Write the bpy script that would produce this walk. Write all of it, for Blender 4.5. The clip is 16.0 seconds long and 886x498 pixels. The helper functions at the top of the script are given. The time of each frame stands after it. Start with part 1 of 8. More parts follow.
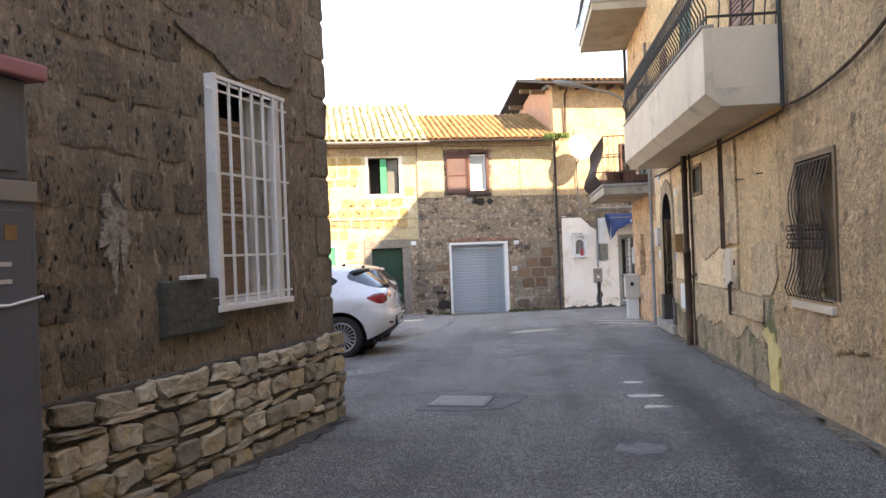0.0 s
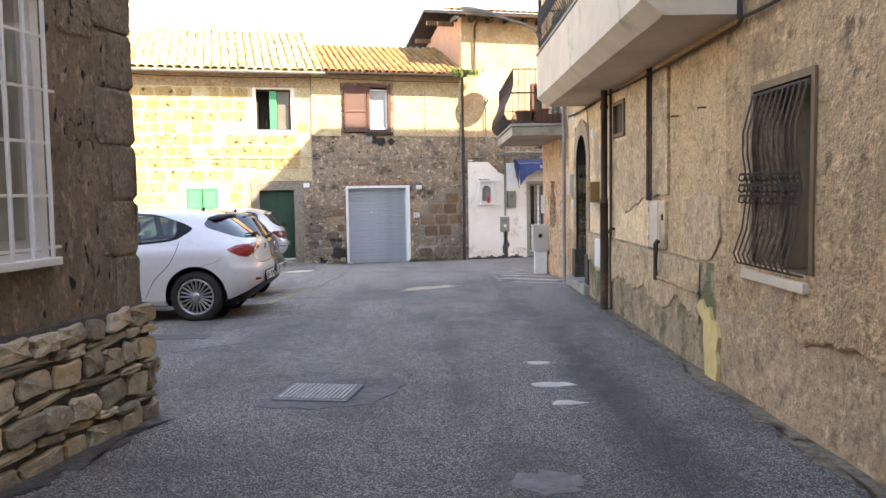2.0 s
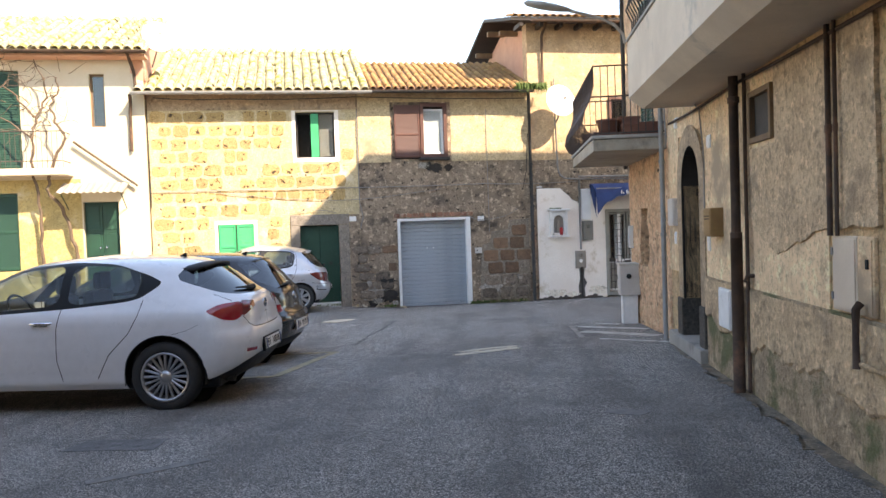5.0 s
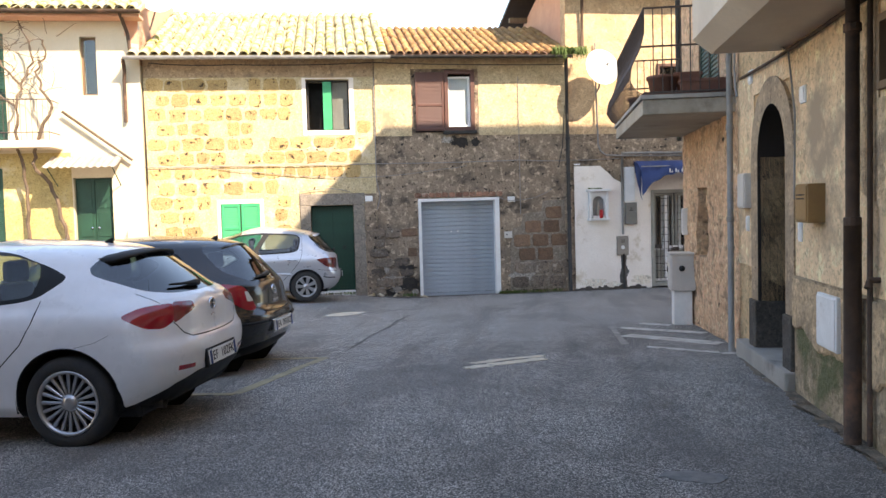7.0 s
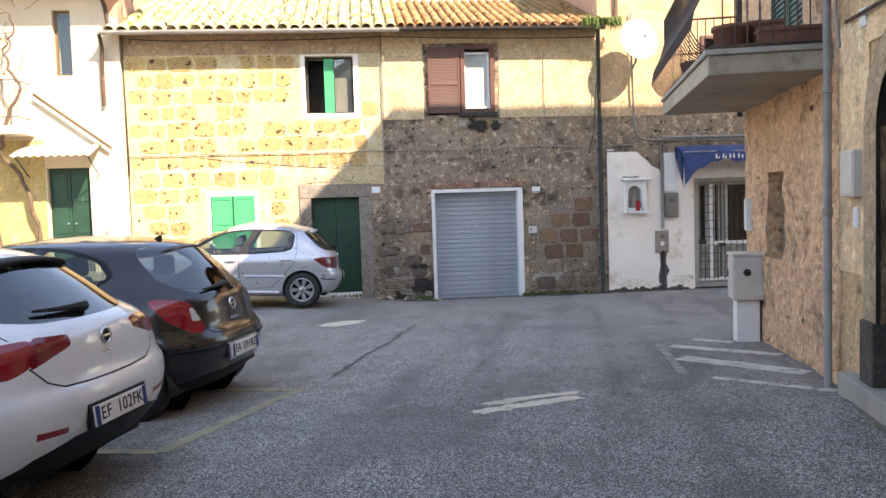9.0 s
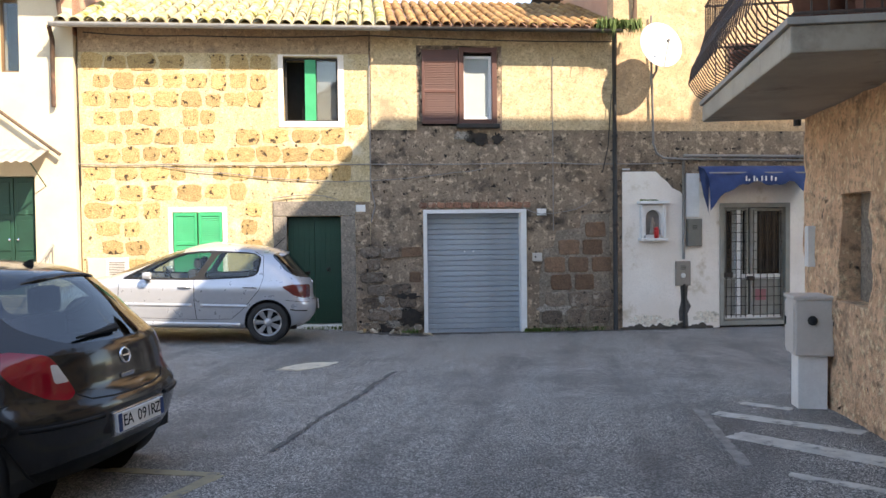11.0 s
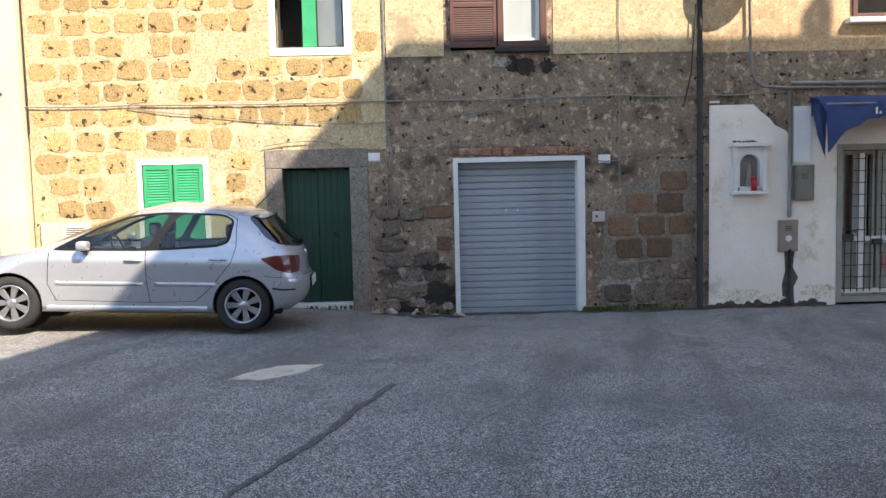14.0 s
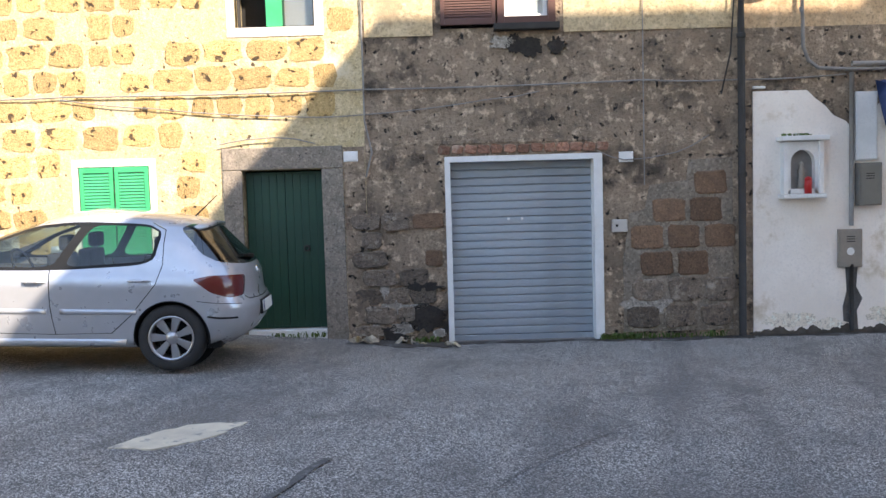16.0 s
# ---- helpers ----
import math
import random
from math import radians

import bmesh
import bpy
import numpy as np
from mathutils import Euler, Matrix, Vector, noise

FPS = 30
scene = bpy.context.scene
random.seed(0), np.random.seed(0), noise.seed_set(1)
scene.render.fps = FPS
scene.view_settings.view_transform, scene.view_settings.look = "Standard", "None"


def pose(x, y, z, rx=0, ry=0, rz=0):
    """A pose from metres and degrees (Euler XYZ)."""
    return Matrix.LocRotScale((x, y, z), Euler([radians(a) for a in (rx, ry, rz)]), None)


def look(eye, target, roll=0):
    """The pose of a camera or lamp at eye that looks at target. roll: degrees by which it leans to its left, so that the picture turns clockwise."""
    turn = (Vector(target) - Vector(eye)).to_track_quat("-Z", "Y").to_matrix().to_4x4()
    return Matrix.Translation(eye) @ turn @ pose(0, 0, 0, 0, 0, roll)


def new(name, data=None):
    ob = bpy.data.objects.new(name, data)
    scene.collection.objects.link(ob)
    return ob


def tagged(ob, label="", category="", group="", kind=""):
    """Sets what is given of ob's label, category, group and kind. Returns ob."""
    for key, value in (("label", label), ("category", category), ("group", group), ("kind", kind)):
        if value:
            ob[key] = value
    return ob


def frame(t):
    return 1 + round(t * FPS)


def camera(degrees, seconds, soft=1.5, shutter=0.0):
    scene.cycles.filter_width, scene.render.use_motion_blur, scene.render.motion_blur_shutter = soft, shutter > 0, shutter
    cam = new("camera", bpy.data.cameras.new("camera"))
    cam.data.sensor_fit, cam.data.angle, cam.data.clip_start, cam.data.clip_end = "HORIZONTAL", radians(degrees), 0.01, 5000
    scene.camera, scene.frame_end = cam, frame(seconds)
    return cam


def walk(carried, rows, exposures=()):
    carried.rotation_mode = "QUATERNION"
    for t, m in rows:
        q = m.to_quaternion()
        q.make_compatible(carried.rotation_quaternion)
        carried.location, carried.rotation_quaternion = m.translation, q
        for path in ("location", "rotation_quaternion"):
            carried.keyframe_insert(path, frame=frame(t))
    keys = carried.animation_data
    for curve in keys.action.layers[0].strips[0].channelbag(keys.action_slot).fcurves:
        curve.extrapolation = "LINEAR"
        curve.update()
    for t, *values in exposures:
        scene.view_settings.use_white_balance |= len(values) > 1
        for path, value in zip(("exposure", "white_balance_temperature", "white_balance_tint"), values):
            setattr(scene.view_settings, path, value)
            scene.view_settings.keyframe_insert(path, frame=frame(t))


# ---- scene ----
cam = camera(57.4, 16.0)
METRES, EYE, TILT, LEAN, TURN = 16.7, 1.5, 0.0, 0.0, 7.0
ROWS = [
    (0.0, 0.0, 0.0, 0.0, 0.0, 0.07, 2.16),
    (0.5, 0.0093, 0.0255, 0.0013, -4.09, -0.33, 1.52),
    (1.0, 0.0131, 0.056, 0.0011, -7.14, -1.06, 2.14),
    (1.5, 0.0206, 0.0866, -0.0008, -8.01, -2.17, 1.85),
    (2.0, 0.0264, 0.1181, 0.0004, -6.29, -4.05, 0.85),
    (2.5, 0.0285, 0.15, 0.0015, -4.99, -5.8, 1.74),
    (3.0, 0.0344, 0.183, 0.0018, -3.69, -5.01, 2.24),
    (3.5, 0.037, 0.2146, 0.002, -2.49, -2.86, 1.62),
    (4.0, 0.042, 0.2452, 0.003, -2.39, -1.69, 1.84),
    (6.5, 0.069, 0.4011, 0.0018, 0.74, -2.51, 1.65),
    (7.0, 0.0743, 0.4331, 0.001, 1.31, -2.98, 1.53),
    (7.5, 0.0746, 0.4637, 0.0001, 1.8, -3.47, 1.31),
    (8.0, 0.0773, 0.4957, -0.001, 2.04, -3.53, 1.54),
    (8.5, 0.0821, 0.528, -0.0002, 3.4, -3.3, 1.17),
    (9.0, 0.0824, 0.5592, -0.0005, 3.07, -3.44, 1.79),
    (11.5, 0.089, 0.7128, -0.0032, 3.31, -1.01, 0.39),
    (12.0, 0.0916, 0.746, -0.0056, 3.77, -0.36, 0.69),
    (12.5, 0.0938, 0.7785, -0.0054, 5.23, -1.02, -0.02),
    (13.0, 0.0937, 0.8084, -0.0058, 5.28, -2.24, 0.46),
    (13.5, 0.0958, 0.8423, -0.0082, 6.52, -3.77, 0.88),
    (14.0, 0.0947, 0.8706, -0.0102, 7.25, -4.54, 1.32),
    (14.5, 0.0964, 0.9005, -0.0118, 6.82, -4.3, 1.56),
    (15.0, 0.1006, 0.9296, -0.0118, 8.73, -3.97, 0.58),
    (15.5, 0.1013, 0.961, -0.014, 9.34, -3.75, 1.48),
    (16.0, 0.1062, 0.9901, -0.0167, 9.03, -3.67, 1.62),
]
BASE = pose(0, 0, EYE, TILT, LEAN, TURN)
EXPOSURES = [(0.0, 2.62, 9000, 19), (1.5, 2.64, 9100, 19), (2.0, 2.75, 9100, 19), (2.5, 2.92, 9050, 19), (3.0, 2.9, 9000, 19), (3.5, 2.64, 8850, 19), (4.0, 2.33, 8450, 17), (6.3, 2.1, 8100, 14),
             (7.2, 2.16, 8150, 15), (8.0, 2.3, 8300, 17), (9.0, 2.28, 8300, 17), (11.5, 1.82, 7600, 13), (12.0, 1.72, 7450, 13), (12.5, 1.5, 7350, 14), (13.2, 1.44, 7350, 14), (14.0, 1.67, 7400, 13), (15.0, 1.84, 7500, 14), (16.0, 2.05, 7550, 14)]
walk(cam, [(t, BASE @ pose(METRES * x, METRES * y, METRES * z, 90 + pitch, roll, yaw)) for t, x, y, z, yaw, pitch, roll in ROWS], EXPOSURES)

# ---- light ----
SUN_FROM = Vector((1.42, -1.0, 1.577)).normalized()
world = bpy.data.worlds.new("sky")
scene.world = world
world.use_nodes = True
wn = world.node_tree.nodes
sky = wn.new("ShaderNodeTexSky")
sky.sky_type, sky.sun_disc = "NISHITA", False
sky.sun_elevation = math.asin(SUN_FROM.z)
sky.sun_rotation = math.atan2(SUN_FROM.x, SUN_FROM.y)
sky.air_density, sky.dust_density, sky.ozone_density = 1.0, 0.25, 1.5
wn["Background"].inputs[1].default_value = 0.15
world.node_tree.links.new(sky.outputs[0], wn["Background"].inputs[0])
sun_data = bpy.data.lights.new("sun", "SUN")
sun_data.energy, sun_data.angle, sun_data.color = 3.2, radians(0.5), (1.0, 0.95, 0.88)
sun = new("sun", sun_data)
sun.matrix_world = look(SUN_FROM * 60, (0, 0, 0))


# ---- materials ----
def nodes_of(name):
    m = bpy.data.materials.new(name)
    m.use_nodes = True
    n = m.node_tree.nodes
    return m, n, m.node_tree.links, n["Principled BSDF"]


def surface(name, c1, c2, scale=6.0, rough=0.85, bump=0.3, fine=60.0, stain=None, stain_scale=0.8, stain_at=0.58, metal=0.0,
            depth=0.01, piece=False, spec=0.5, speck=None, speck_scale=25.0, speck_at=0.66, stretch=(1, 1, 1), vary=0.35, mottle=False, mottle_light=1.25, mottle_dark=0.6):
    """Two-scale mottled surface: broad variation, fine grain in colour and relief, stains and specks with their own outline."""
    m, n, k, b = nodes_of(name)
    tc = n.new("ShaderNodeTexCoord")
    mp = n.new("ShaderNodeMapping")
    mp.inputs["Scale"].default_value = stretch
    k.new(tc.outputs["Object"], mp.inputs["Vector"])
    vec = mp.outputs[0]
    info = None
    if piece:
        info = n.new("ShaderNodeObjectInfo")
        mul = n.new("ShaderNodeVectorMath")
        mul.operation = "MULTIPLY_ADD"
        mul.inputs[1].default_value = (37.0, 53.0, 71.0)
        k.new(info.outputs["Random"], mul.inputs[0])
        k.new(vec, mul.inputs[2])
        vec = mul.outputs[0]

    def noise_tex(s, detail=6.0, r=0.6):
        t = n.new("ShaderNodeTexNoise")
        t.inputs["Scale"].default_value, t.inputs["Detail"].default_value, t.inputs["Roughness"].default_value = s, detail, r
        k.new(vec, t.inputs["Vector"])
        return t.outputs["Fac"]

    def mix(a, bcol, fac):
        x = n.new("ShaderNodeMix")
        x.data_type = "RGBA"
        for sock, val in ((x.inputs[6], a), (x.inputs[7], bcol)):
            if isinstance(val, tuple):
                sock.default_value = (*val[:3], 1)
            else:
                k.new(val, sock)
        k.new(fac, x.inputs[0])
        return x.outputs[2]

    def ramp(src_, lo, hi):
        r = n.new("ShaderNodeMapRange")
        r.inputs["From Min"].default_value, r.inputs["From Max"].default_value = lo, hi
        k.new(src_, r.inputs["Value"])
        return r.outputs[0]

    broad, grain = noise_tex(scale), noise_tex(fine, 4.0, 0.7)
    col = mix(c1, c2, ramp(broad, 0.38, 0.62))
    if mottle:
        mid = noise_tex(scale * 4.5, 5.0, 0.65)
        col = mix(col, tuple(min(0.85, mottle_light * v) for v in c1[:3]), ramp(mid, 0.53, 0.63))
        col = mix(col, tuple(mottle_dark * v for v in c2[:3]), ramp(noise_tex(scale * 3.1, 6.0, 0.7), 0.55, 0.66))
    dark = tuple((0.4 if mottle else 0.86) * v for v in c1[:3])
    col = mix(col, dark, ramp(grain, 0.5, 0.72))
    if stain:
        s = noise_tex(stain_scale, 8.0, 0.65)
        col = mix(col, stain, ramp(s, stain_at, stain_at + 0.1))
    sp = None
    if speck:
        sp = ramp(noise_tex(speck_scale, 2.0, 0.5), speck_at, speck_at + 0.05)
        col = mix(col, speck, sp)
    if piece:
        h = n.new("ShaderNodeHueSaturation")
        h.inputs["Saturation"].default_value = 1.0
        k.new(col, h.inputs["Color"])
        r = n.new("ShaderNodeMapRange")
        r.inputs["To Min"].default_value, r.inputs["To Max"].default_value = 1 - vary, 1 + vary
        k.new(info.outputs["Random"], r.inputs["Value"])
        k.new(r.outputs[0], h.inputs["Value"])
        col = h.outputs[0]
    k.new(col, b.inputs["Base Color"])
    b.inputs["Roughness"].default_value, b.inputs["Metallic"].default_value = rough, metal
    b.inputs["Specular IOR Level"].default_value = spec
    if bump:
        add = n.new("ShaderNodeMath")
        add.operation = "MULTIPLY_ADD"
        add.inputs[1].default_value = 1.5
        k.new(broad, add.inputs[0])
        k.new(grain, add.inputs[2])
        height = add.outputs[0]
        if sp is not None:
            sub = n.new("ShaderNodeMath")
            sub.operation = "SUBTRACT"
            k.new(height, sub.inputs[0])
            k.new(sp, sub.inputs[1])
            height = sub.outputs[0]
        bp = n.new("ShaderNodeBump")
        bp.inputs["Strength"].default_value, bp.inputs["Distance"].default_value = bump, depth
        k.new(height, bp.inputs["Height"])
        k.new(bp.outputs[0], b.inputs["Normal"])
    return m


def plain(name, c, rough=0.5, metal=0.0, spec=0.5, coat=0.0):
    """Smooth maker's finish with faint dirt in its gloss."""
    m, n, k, b = nodes_of(name)
    t = n.new("ShaderNodeTexNoise")
    t.inputs["Scale"].default_value, t.inputs["Detail"].default_value = 9.0, 5.0
    tc = n.new("ShaderNodeTexCoord")
    k.new(tc.outputs["Object"], t.inputs["Vector"])
    r = n.new("ShaderNodeMapRange")
    r.inputs["To Min"].default_value, r.inputs["To Max"].default_value = max(0.02, rough - 0.08), min(1, rough + 0.12)
    k.new(t.outputs["Fac"], r.inputs["Value"])
    k.new(r.outputs[0], b.inputs["Roughness"])
    x = n.new("ShaderNodeMix")
    x.data_type = "RGBA"
    x.inputs[6].default_value, x.inputs[7].default_value = (*c, 1), (*[v * 0.82 for v in c], 1)
    k.new(t.outputs["Fac"], x.inputs[0])
    k.new(x.outputs[2], b.inputs["Base Color"])
    b.inputs["Metallic"].default_value, b.inputs["Specular IOR Level"].default_value, b.inputs["Coat Weight"].default_value = metal, spec, coat
    b.inputs["Coat Roughness"].default_value = 0.06
    return m


def glass(name, c, alpha_mix=0.06, rough=0.02):
    """Tinted pane: clear gloss over a tinted see-through sheet."""
    m, n, k, b = nodes_of(name)
    n.remove(b)
    tr, gl, mx, lw = n.new("ShaderNodeBsdfTransparent"), n.new("ShaderNodeBsdfGlossy"), n.new("ShaderNodeMixShader"), n.new("ShaderNodeLayerWeight")
    pw, fr = n.new("ShaderNodeMath"), n.new("ShaderNodeMapRange")
    tr.inputs[0].default_value = (*c, 1)
    gl.inputs["Roughness"].default_value = rough
    lw.inputs["Blend"].default_value = 0.5
    pw.operation = "POWER"
    pw.inputs[1].default_value = 4.0
    k.new(lw.outputs["Facing"], pw.inputs[0])
    k.new(pw.outputs[0], fr.inputs["Value"])
    fr.inputs["To Min"].default_value, fr.inputs["To Max"].default_value = alpha_mix, 1.0
    k.new(fr.outputs[0], mx.inputs[0])
    k.new(tr.outputs[0], mx.inputs[1])
    k.new(gl.outputs[0], mx.inputs[2])
    k.new(mx.outputs[0], n["Material Output"].inputs[0])
    return m


def chippings(name, dark, light, scale, wear):
    """Worn asphalt: single chippings of uneven tone in dark binder, with broad polished and dirty areas."""
    m, n, k, b = nodes_of(name)
    tc = n.new("ShaderNodeTexCoord")
    vo = n.new("ShaderNodeTexVoronoi")
    vo.inputs["Scale"].default_value = scale
    k.new(tc.outputs["Object"], vo.inputs["Vector"])
    sep = n.new("ShaderNodeSeparateColor")
    k.new(vo.outputs["Color"], sep.inputs[0])
    tone = n.new("ShaderNodeMapRange")
    tone.inputs["From Min"].default_value, tone.inputs["From Max"].default_value = 0.25, 1.0
    k.new(sep.outputs[0], tone.inputs["Value"])
    pw = n.new("ShaderNodeMath")
    pw.operation = "POWER"
    pw.inputs[1].default_value = 1.8
    k.new(tone.outputs[0], pw.inputs[0])
    mx = n.new("ShaderNodeMix")
    mx.data_type = "RGBA"
    mx.inputs[6].default_value, mx.inputs[7].default_value = (*dark, 1), (*light, 1)
    k.new(pw.outputs[0], mx.inputs[0])
    col = mx.outputs[2]
    for s, lo, hi, c, d, most in ((0.45, 0.5, 0.68, wear, 3.0, 0.5), (1.7, 0.5, 0.66, tuple(0.72 * v for v in wear), 8.0, 0.42), (6.5, 0.56, 0.7, tuple(0.6 * v for v in wear), 6.0, 0.35)):
        t = n.new("ShaderNodeTexNoise")
        t.inputs["Scale"].default_value, t.inputs["Detail"].default_value, t.inputs["Roughness"].default_value = s, d, 0.62
        k.new(tc.outputs["Object"], t.inputs["Vector"])
        r = n.new("ShaderNodeMapRange")
        r.inputs["From Min"].default_value, r.inputs["From Max"].default_value, r.inputs["To Max"].default_value = lo, hi, most
        k.new(t.outputs["Fac"], r.inputs["Value"])
        x = n.new("ShaderNodeMix")
        x.data_type = "RGBA"
        x.inputs[7].default_value = (*c, 1)
        k.new(col, x.inputs[6])
        k.new(r.outputs[0], x.inputs[0])
        col = x.outputs[2]
    # dark tyre-polished streaks along the way of travel
    mp = n.new("ShaderNodeMapping")
    mp.inputs["Scale"].default_value, mp.inputs["Rotation"].default_value = (1.5, 0.16, 1.0), (0, 0, 0.1)
    k.new(tc.outputs["Object"], mp.inputs["Vector"])
    st = n.new("ShaderNodeTexNoise")
    st.inputs["Scale"].default_value, st.inputs["Detail"].default_value, st.inputs["Roughness"].default_value = 1.0, 6.0, 0.6
    k.new(mp.outputs[0], st.inputs["Vector"])
    sr = n.new("ShaderNodeMapRange")
    sr.inputs["From Min"].default_value, sr.inputs["From Max"].default_value, sr.inputs["To Max"].default_value = 0.48, 0.66, 0.5
    k.new(st.outputs["Fac"], sr.inputs["Value"])
    sm = n.new("ShaderNodeMix")
    sm.data_type = "RGBA"
    sm.inputs[7].default_value = (*[0.7 * v for v in wear], 1)
    k.new(col, sm.inputs[6])
    k.new(sr.outputs[0], sm.inputs[0])
    col = sm.outputs[2]
    sx = n.new("ShaderNodeSeparateXYZ")
    k.new(tc.outputs["Object"], sx.inputs[0])
    # an old tar run along the lane, about 1.4 m east of its middle
    tn = n.new("ShaderNodeTexNoise")
    tn.inputs["Scale"].default_value, tn.inputs["Detail"].default_value, tn.inputs["Roughness"].default_value = 2.2, 7.0, 0.7
    k.new(tc.outputs["Object"], tn.inputs["Vector"])

    def arith(op, a, b_=0.0, c=0.0):
        q = n.new("ShaderNodeMath")
        q.operation = op
        for i, v in enumerate((a, b_, c)):
            if isinstance(v, float):
                q.inputs[i].default_value = v
            else:
                k.new(v, q.inputs[i])
        return q.outputs[0]
    off = arith("ABSOLUTE", arith("MULTIPLY_ADD", tn.outputs["Fac"], 0.9, arith("SUBTRACT", sx.outputs[0], 1.86)))
    run = n.new("ShaderNodeMapRange")
    run.inputs["From Min"].default_value, run.inputs["From Max"].default_value, run.inputs["To Min"].default_value, run.inputs["To Max"].default_value = 0.04, 0.3, 0.6, 0.0
    k.new(off, run.inputs["Value"])
    far = n.new("ShaderNodeMapRange")
    far.inputs["From Min"].default_value, far.inputs["From Max"].default_value, far.inputs["To Min"].default_value, far.inputs["To Max"].default_value = 9.5, 13.0, 1.0, 0.0
    k.new(sx.outputs[1], far.inputs["Value"])
    tm = n.new("ShaderNodeMix")
    tm.data_type = "RGBA"
    tm.inputs[7].default_value = (0.05, 0.046, 0.042, 1)
    k.new(col, tm.inputs[6])
    k.new(arith("MULTIPLY", run.outputs[0], far.outputs[0]), tm.inputs[0])
    col = tm.outputs[2]
    # the tone rises along y from a darker lane to a lighter square, unevenly
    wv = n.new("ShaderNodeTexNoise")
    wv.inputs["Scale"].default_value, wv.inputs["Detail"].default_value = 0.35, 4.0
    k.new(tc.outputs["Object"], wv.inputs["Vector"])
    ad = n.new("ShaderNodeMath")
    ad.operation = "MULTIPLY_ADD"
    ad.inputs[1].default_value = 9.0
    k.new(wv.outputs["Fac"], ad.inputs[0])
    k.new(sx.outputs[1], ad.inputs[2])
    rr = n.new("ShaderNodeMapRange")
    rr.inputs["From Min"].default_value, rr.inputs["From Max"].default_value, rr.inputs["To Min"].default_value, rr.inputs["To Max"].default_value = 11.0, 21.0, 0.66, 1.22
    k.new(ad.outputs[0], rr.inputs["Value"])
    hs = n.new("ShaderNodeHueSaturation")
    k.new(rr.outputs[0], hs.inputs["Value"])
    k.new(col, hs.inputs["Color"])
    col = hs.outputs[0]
    k.new(col, b.inputs["Base Color"])
    b.inputs["Roughness"].default_value = 0.88
    bp = n.new("ShaderNodeBump")
    bp.inputs["Strength"].default_value, bp.inputs["Distance"].default_value = 0.6, 0.005
    k.new(vo.outputs["Distance"], bp.inputs["Height"])
    k.new(bp.outputs[0], b.inputs["Normal"])
    return m


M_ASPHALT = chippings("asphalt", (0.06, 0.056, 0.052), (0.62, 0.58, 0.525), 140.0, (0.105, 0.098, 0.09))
M_PATCH = surface("asphalt_patch", (0.14, 0.138, 0.136), (0.105, 0.103, 0.102), 3, 0.92, 0.5, 90, mottle=True)
M_PAINT = surface("road_paint", (0.62, 0.6, 0.54), (0.42, 0.4, 0.36), 5, 0.8, 0.4, 70, (0.16, 0.155, 0.15), 9, 0.55)
M_PAINT_Y = surface("road_paint_yellow", (0.36, 0.31, 0.19), (0.27, 0.235, 0.16), 5, 0.85, 0.4, 70, (0.17, 0.165, 0.15), 7, 0.55)
M_RUBBLE_B = surface("grey_brown_rubble", (0.23, 0.175, 0.13), (0.14, 0.108, 0.082), 8, 0.95, 1.0, 30, (0.36, 0.31, 0.25), 5, 0.6, mottle=True, depth=0.025, piece=True, vary=0.35,
                     speck=(0.03, 0.024, 0.018), speck_scale=14, speck_at=0.65)
M_DIRT = surface("damp_dirt", (0.06, 0.051, 0.043), (0.09, 0.08, 0.07), 6, 0.95, 0.8, 50, (0.15, 0.145, 0.14), 3, 0.55, mottle=True)
M_MORTAR = surface("lime_mortar", (0.57, 0.455, 0.275), (0.49, 0.375, 0.205), 4, 0.95, 0.8, 30, (0.63, 0.54, 0.38), 1.2, 0.56, mottle=True, depth=0.015, speck=(0.09, 0.06, 0.035), speck_scale=10, speck_at=0.665)
M_TUFF_Y = surface("yellow_tuff", (0.5, 0.345, 0.155), (0.41, 0.265, 0.105), 9, 0.95, 0.8, 45, None, mottle=True, depth=0.015, piece=True, vary=0.2,
                   speck=(0.07, 0.045, 0.025), speck_scale=9, speck_at=0.62)
M_TUFF_B = surface("brown_tuff", (0.21, 0.125, 0.075), (0.15, 0.09, 0.057), 9, 0.95, 0.8, 45, None, mottle=True, depth=0.012, piece=True, vary=0.25,
                   speck=(0.05, 0.035, 0.025), speck_scale=22, speck_at=0.7)
M_PLASTER_B = surface("grey_brown_plaster", (0.345, 0.255, 0.178), (0.215, 0.158, 0.111), 1.6, 0.95, 1.0, 26, (0.045, 0.036, 0.028), 0.8, 0.54, mottle=True, mottle_light=1.75, mottle_dark=0.36, depth=0.03,
                      speck=(0.022, 0.017, 0.013), speck_scale=10, speck_at=0.64)
# paler copy of the garage house's plaster, coloured as if sunlit
M_PLASTER_SUNLIT = surface("sunlit_plaster", (0.57, 0.44, 0.27), (0.48, 0.355, 0.205), 2.2, 0.95, 0.6, 30, (0.36, 0.265, 0.165), 1.5, 0.56, mottle=True, mottle_light=1.15, mottle_dark=0.7, depth=0.012)
M_PLASTER_EAVE_SHADE = surface("shaded_eave_plaster", (0.42, 0.3, 0.19), (0.33, 0.23, 0.15), 2.2, 0.95, 0.6, 35, (0.2, 0.15, 0.11), 1.6, 0.56, mottle=True)
M_PLASTER_C = surface("salmon_plaster", (0.58, 0.41, 0.25), (0.5, 0.335, 0.19), 1.5, 0.95, 0.6, 30, (0.38, 0.26, 0.16), 1.3, 0.54, mottle=True, mottle_light=1.15, mottle_dark=0.72)
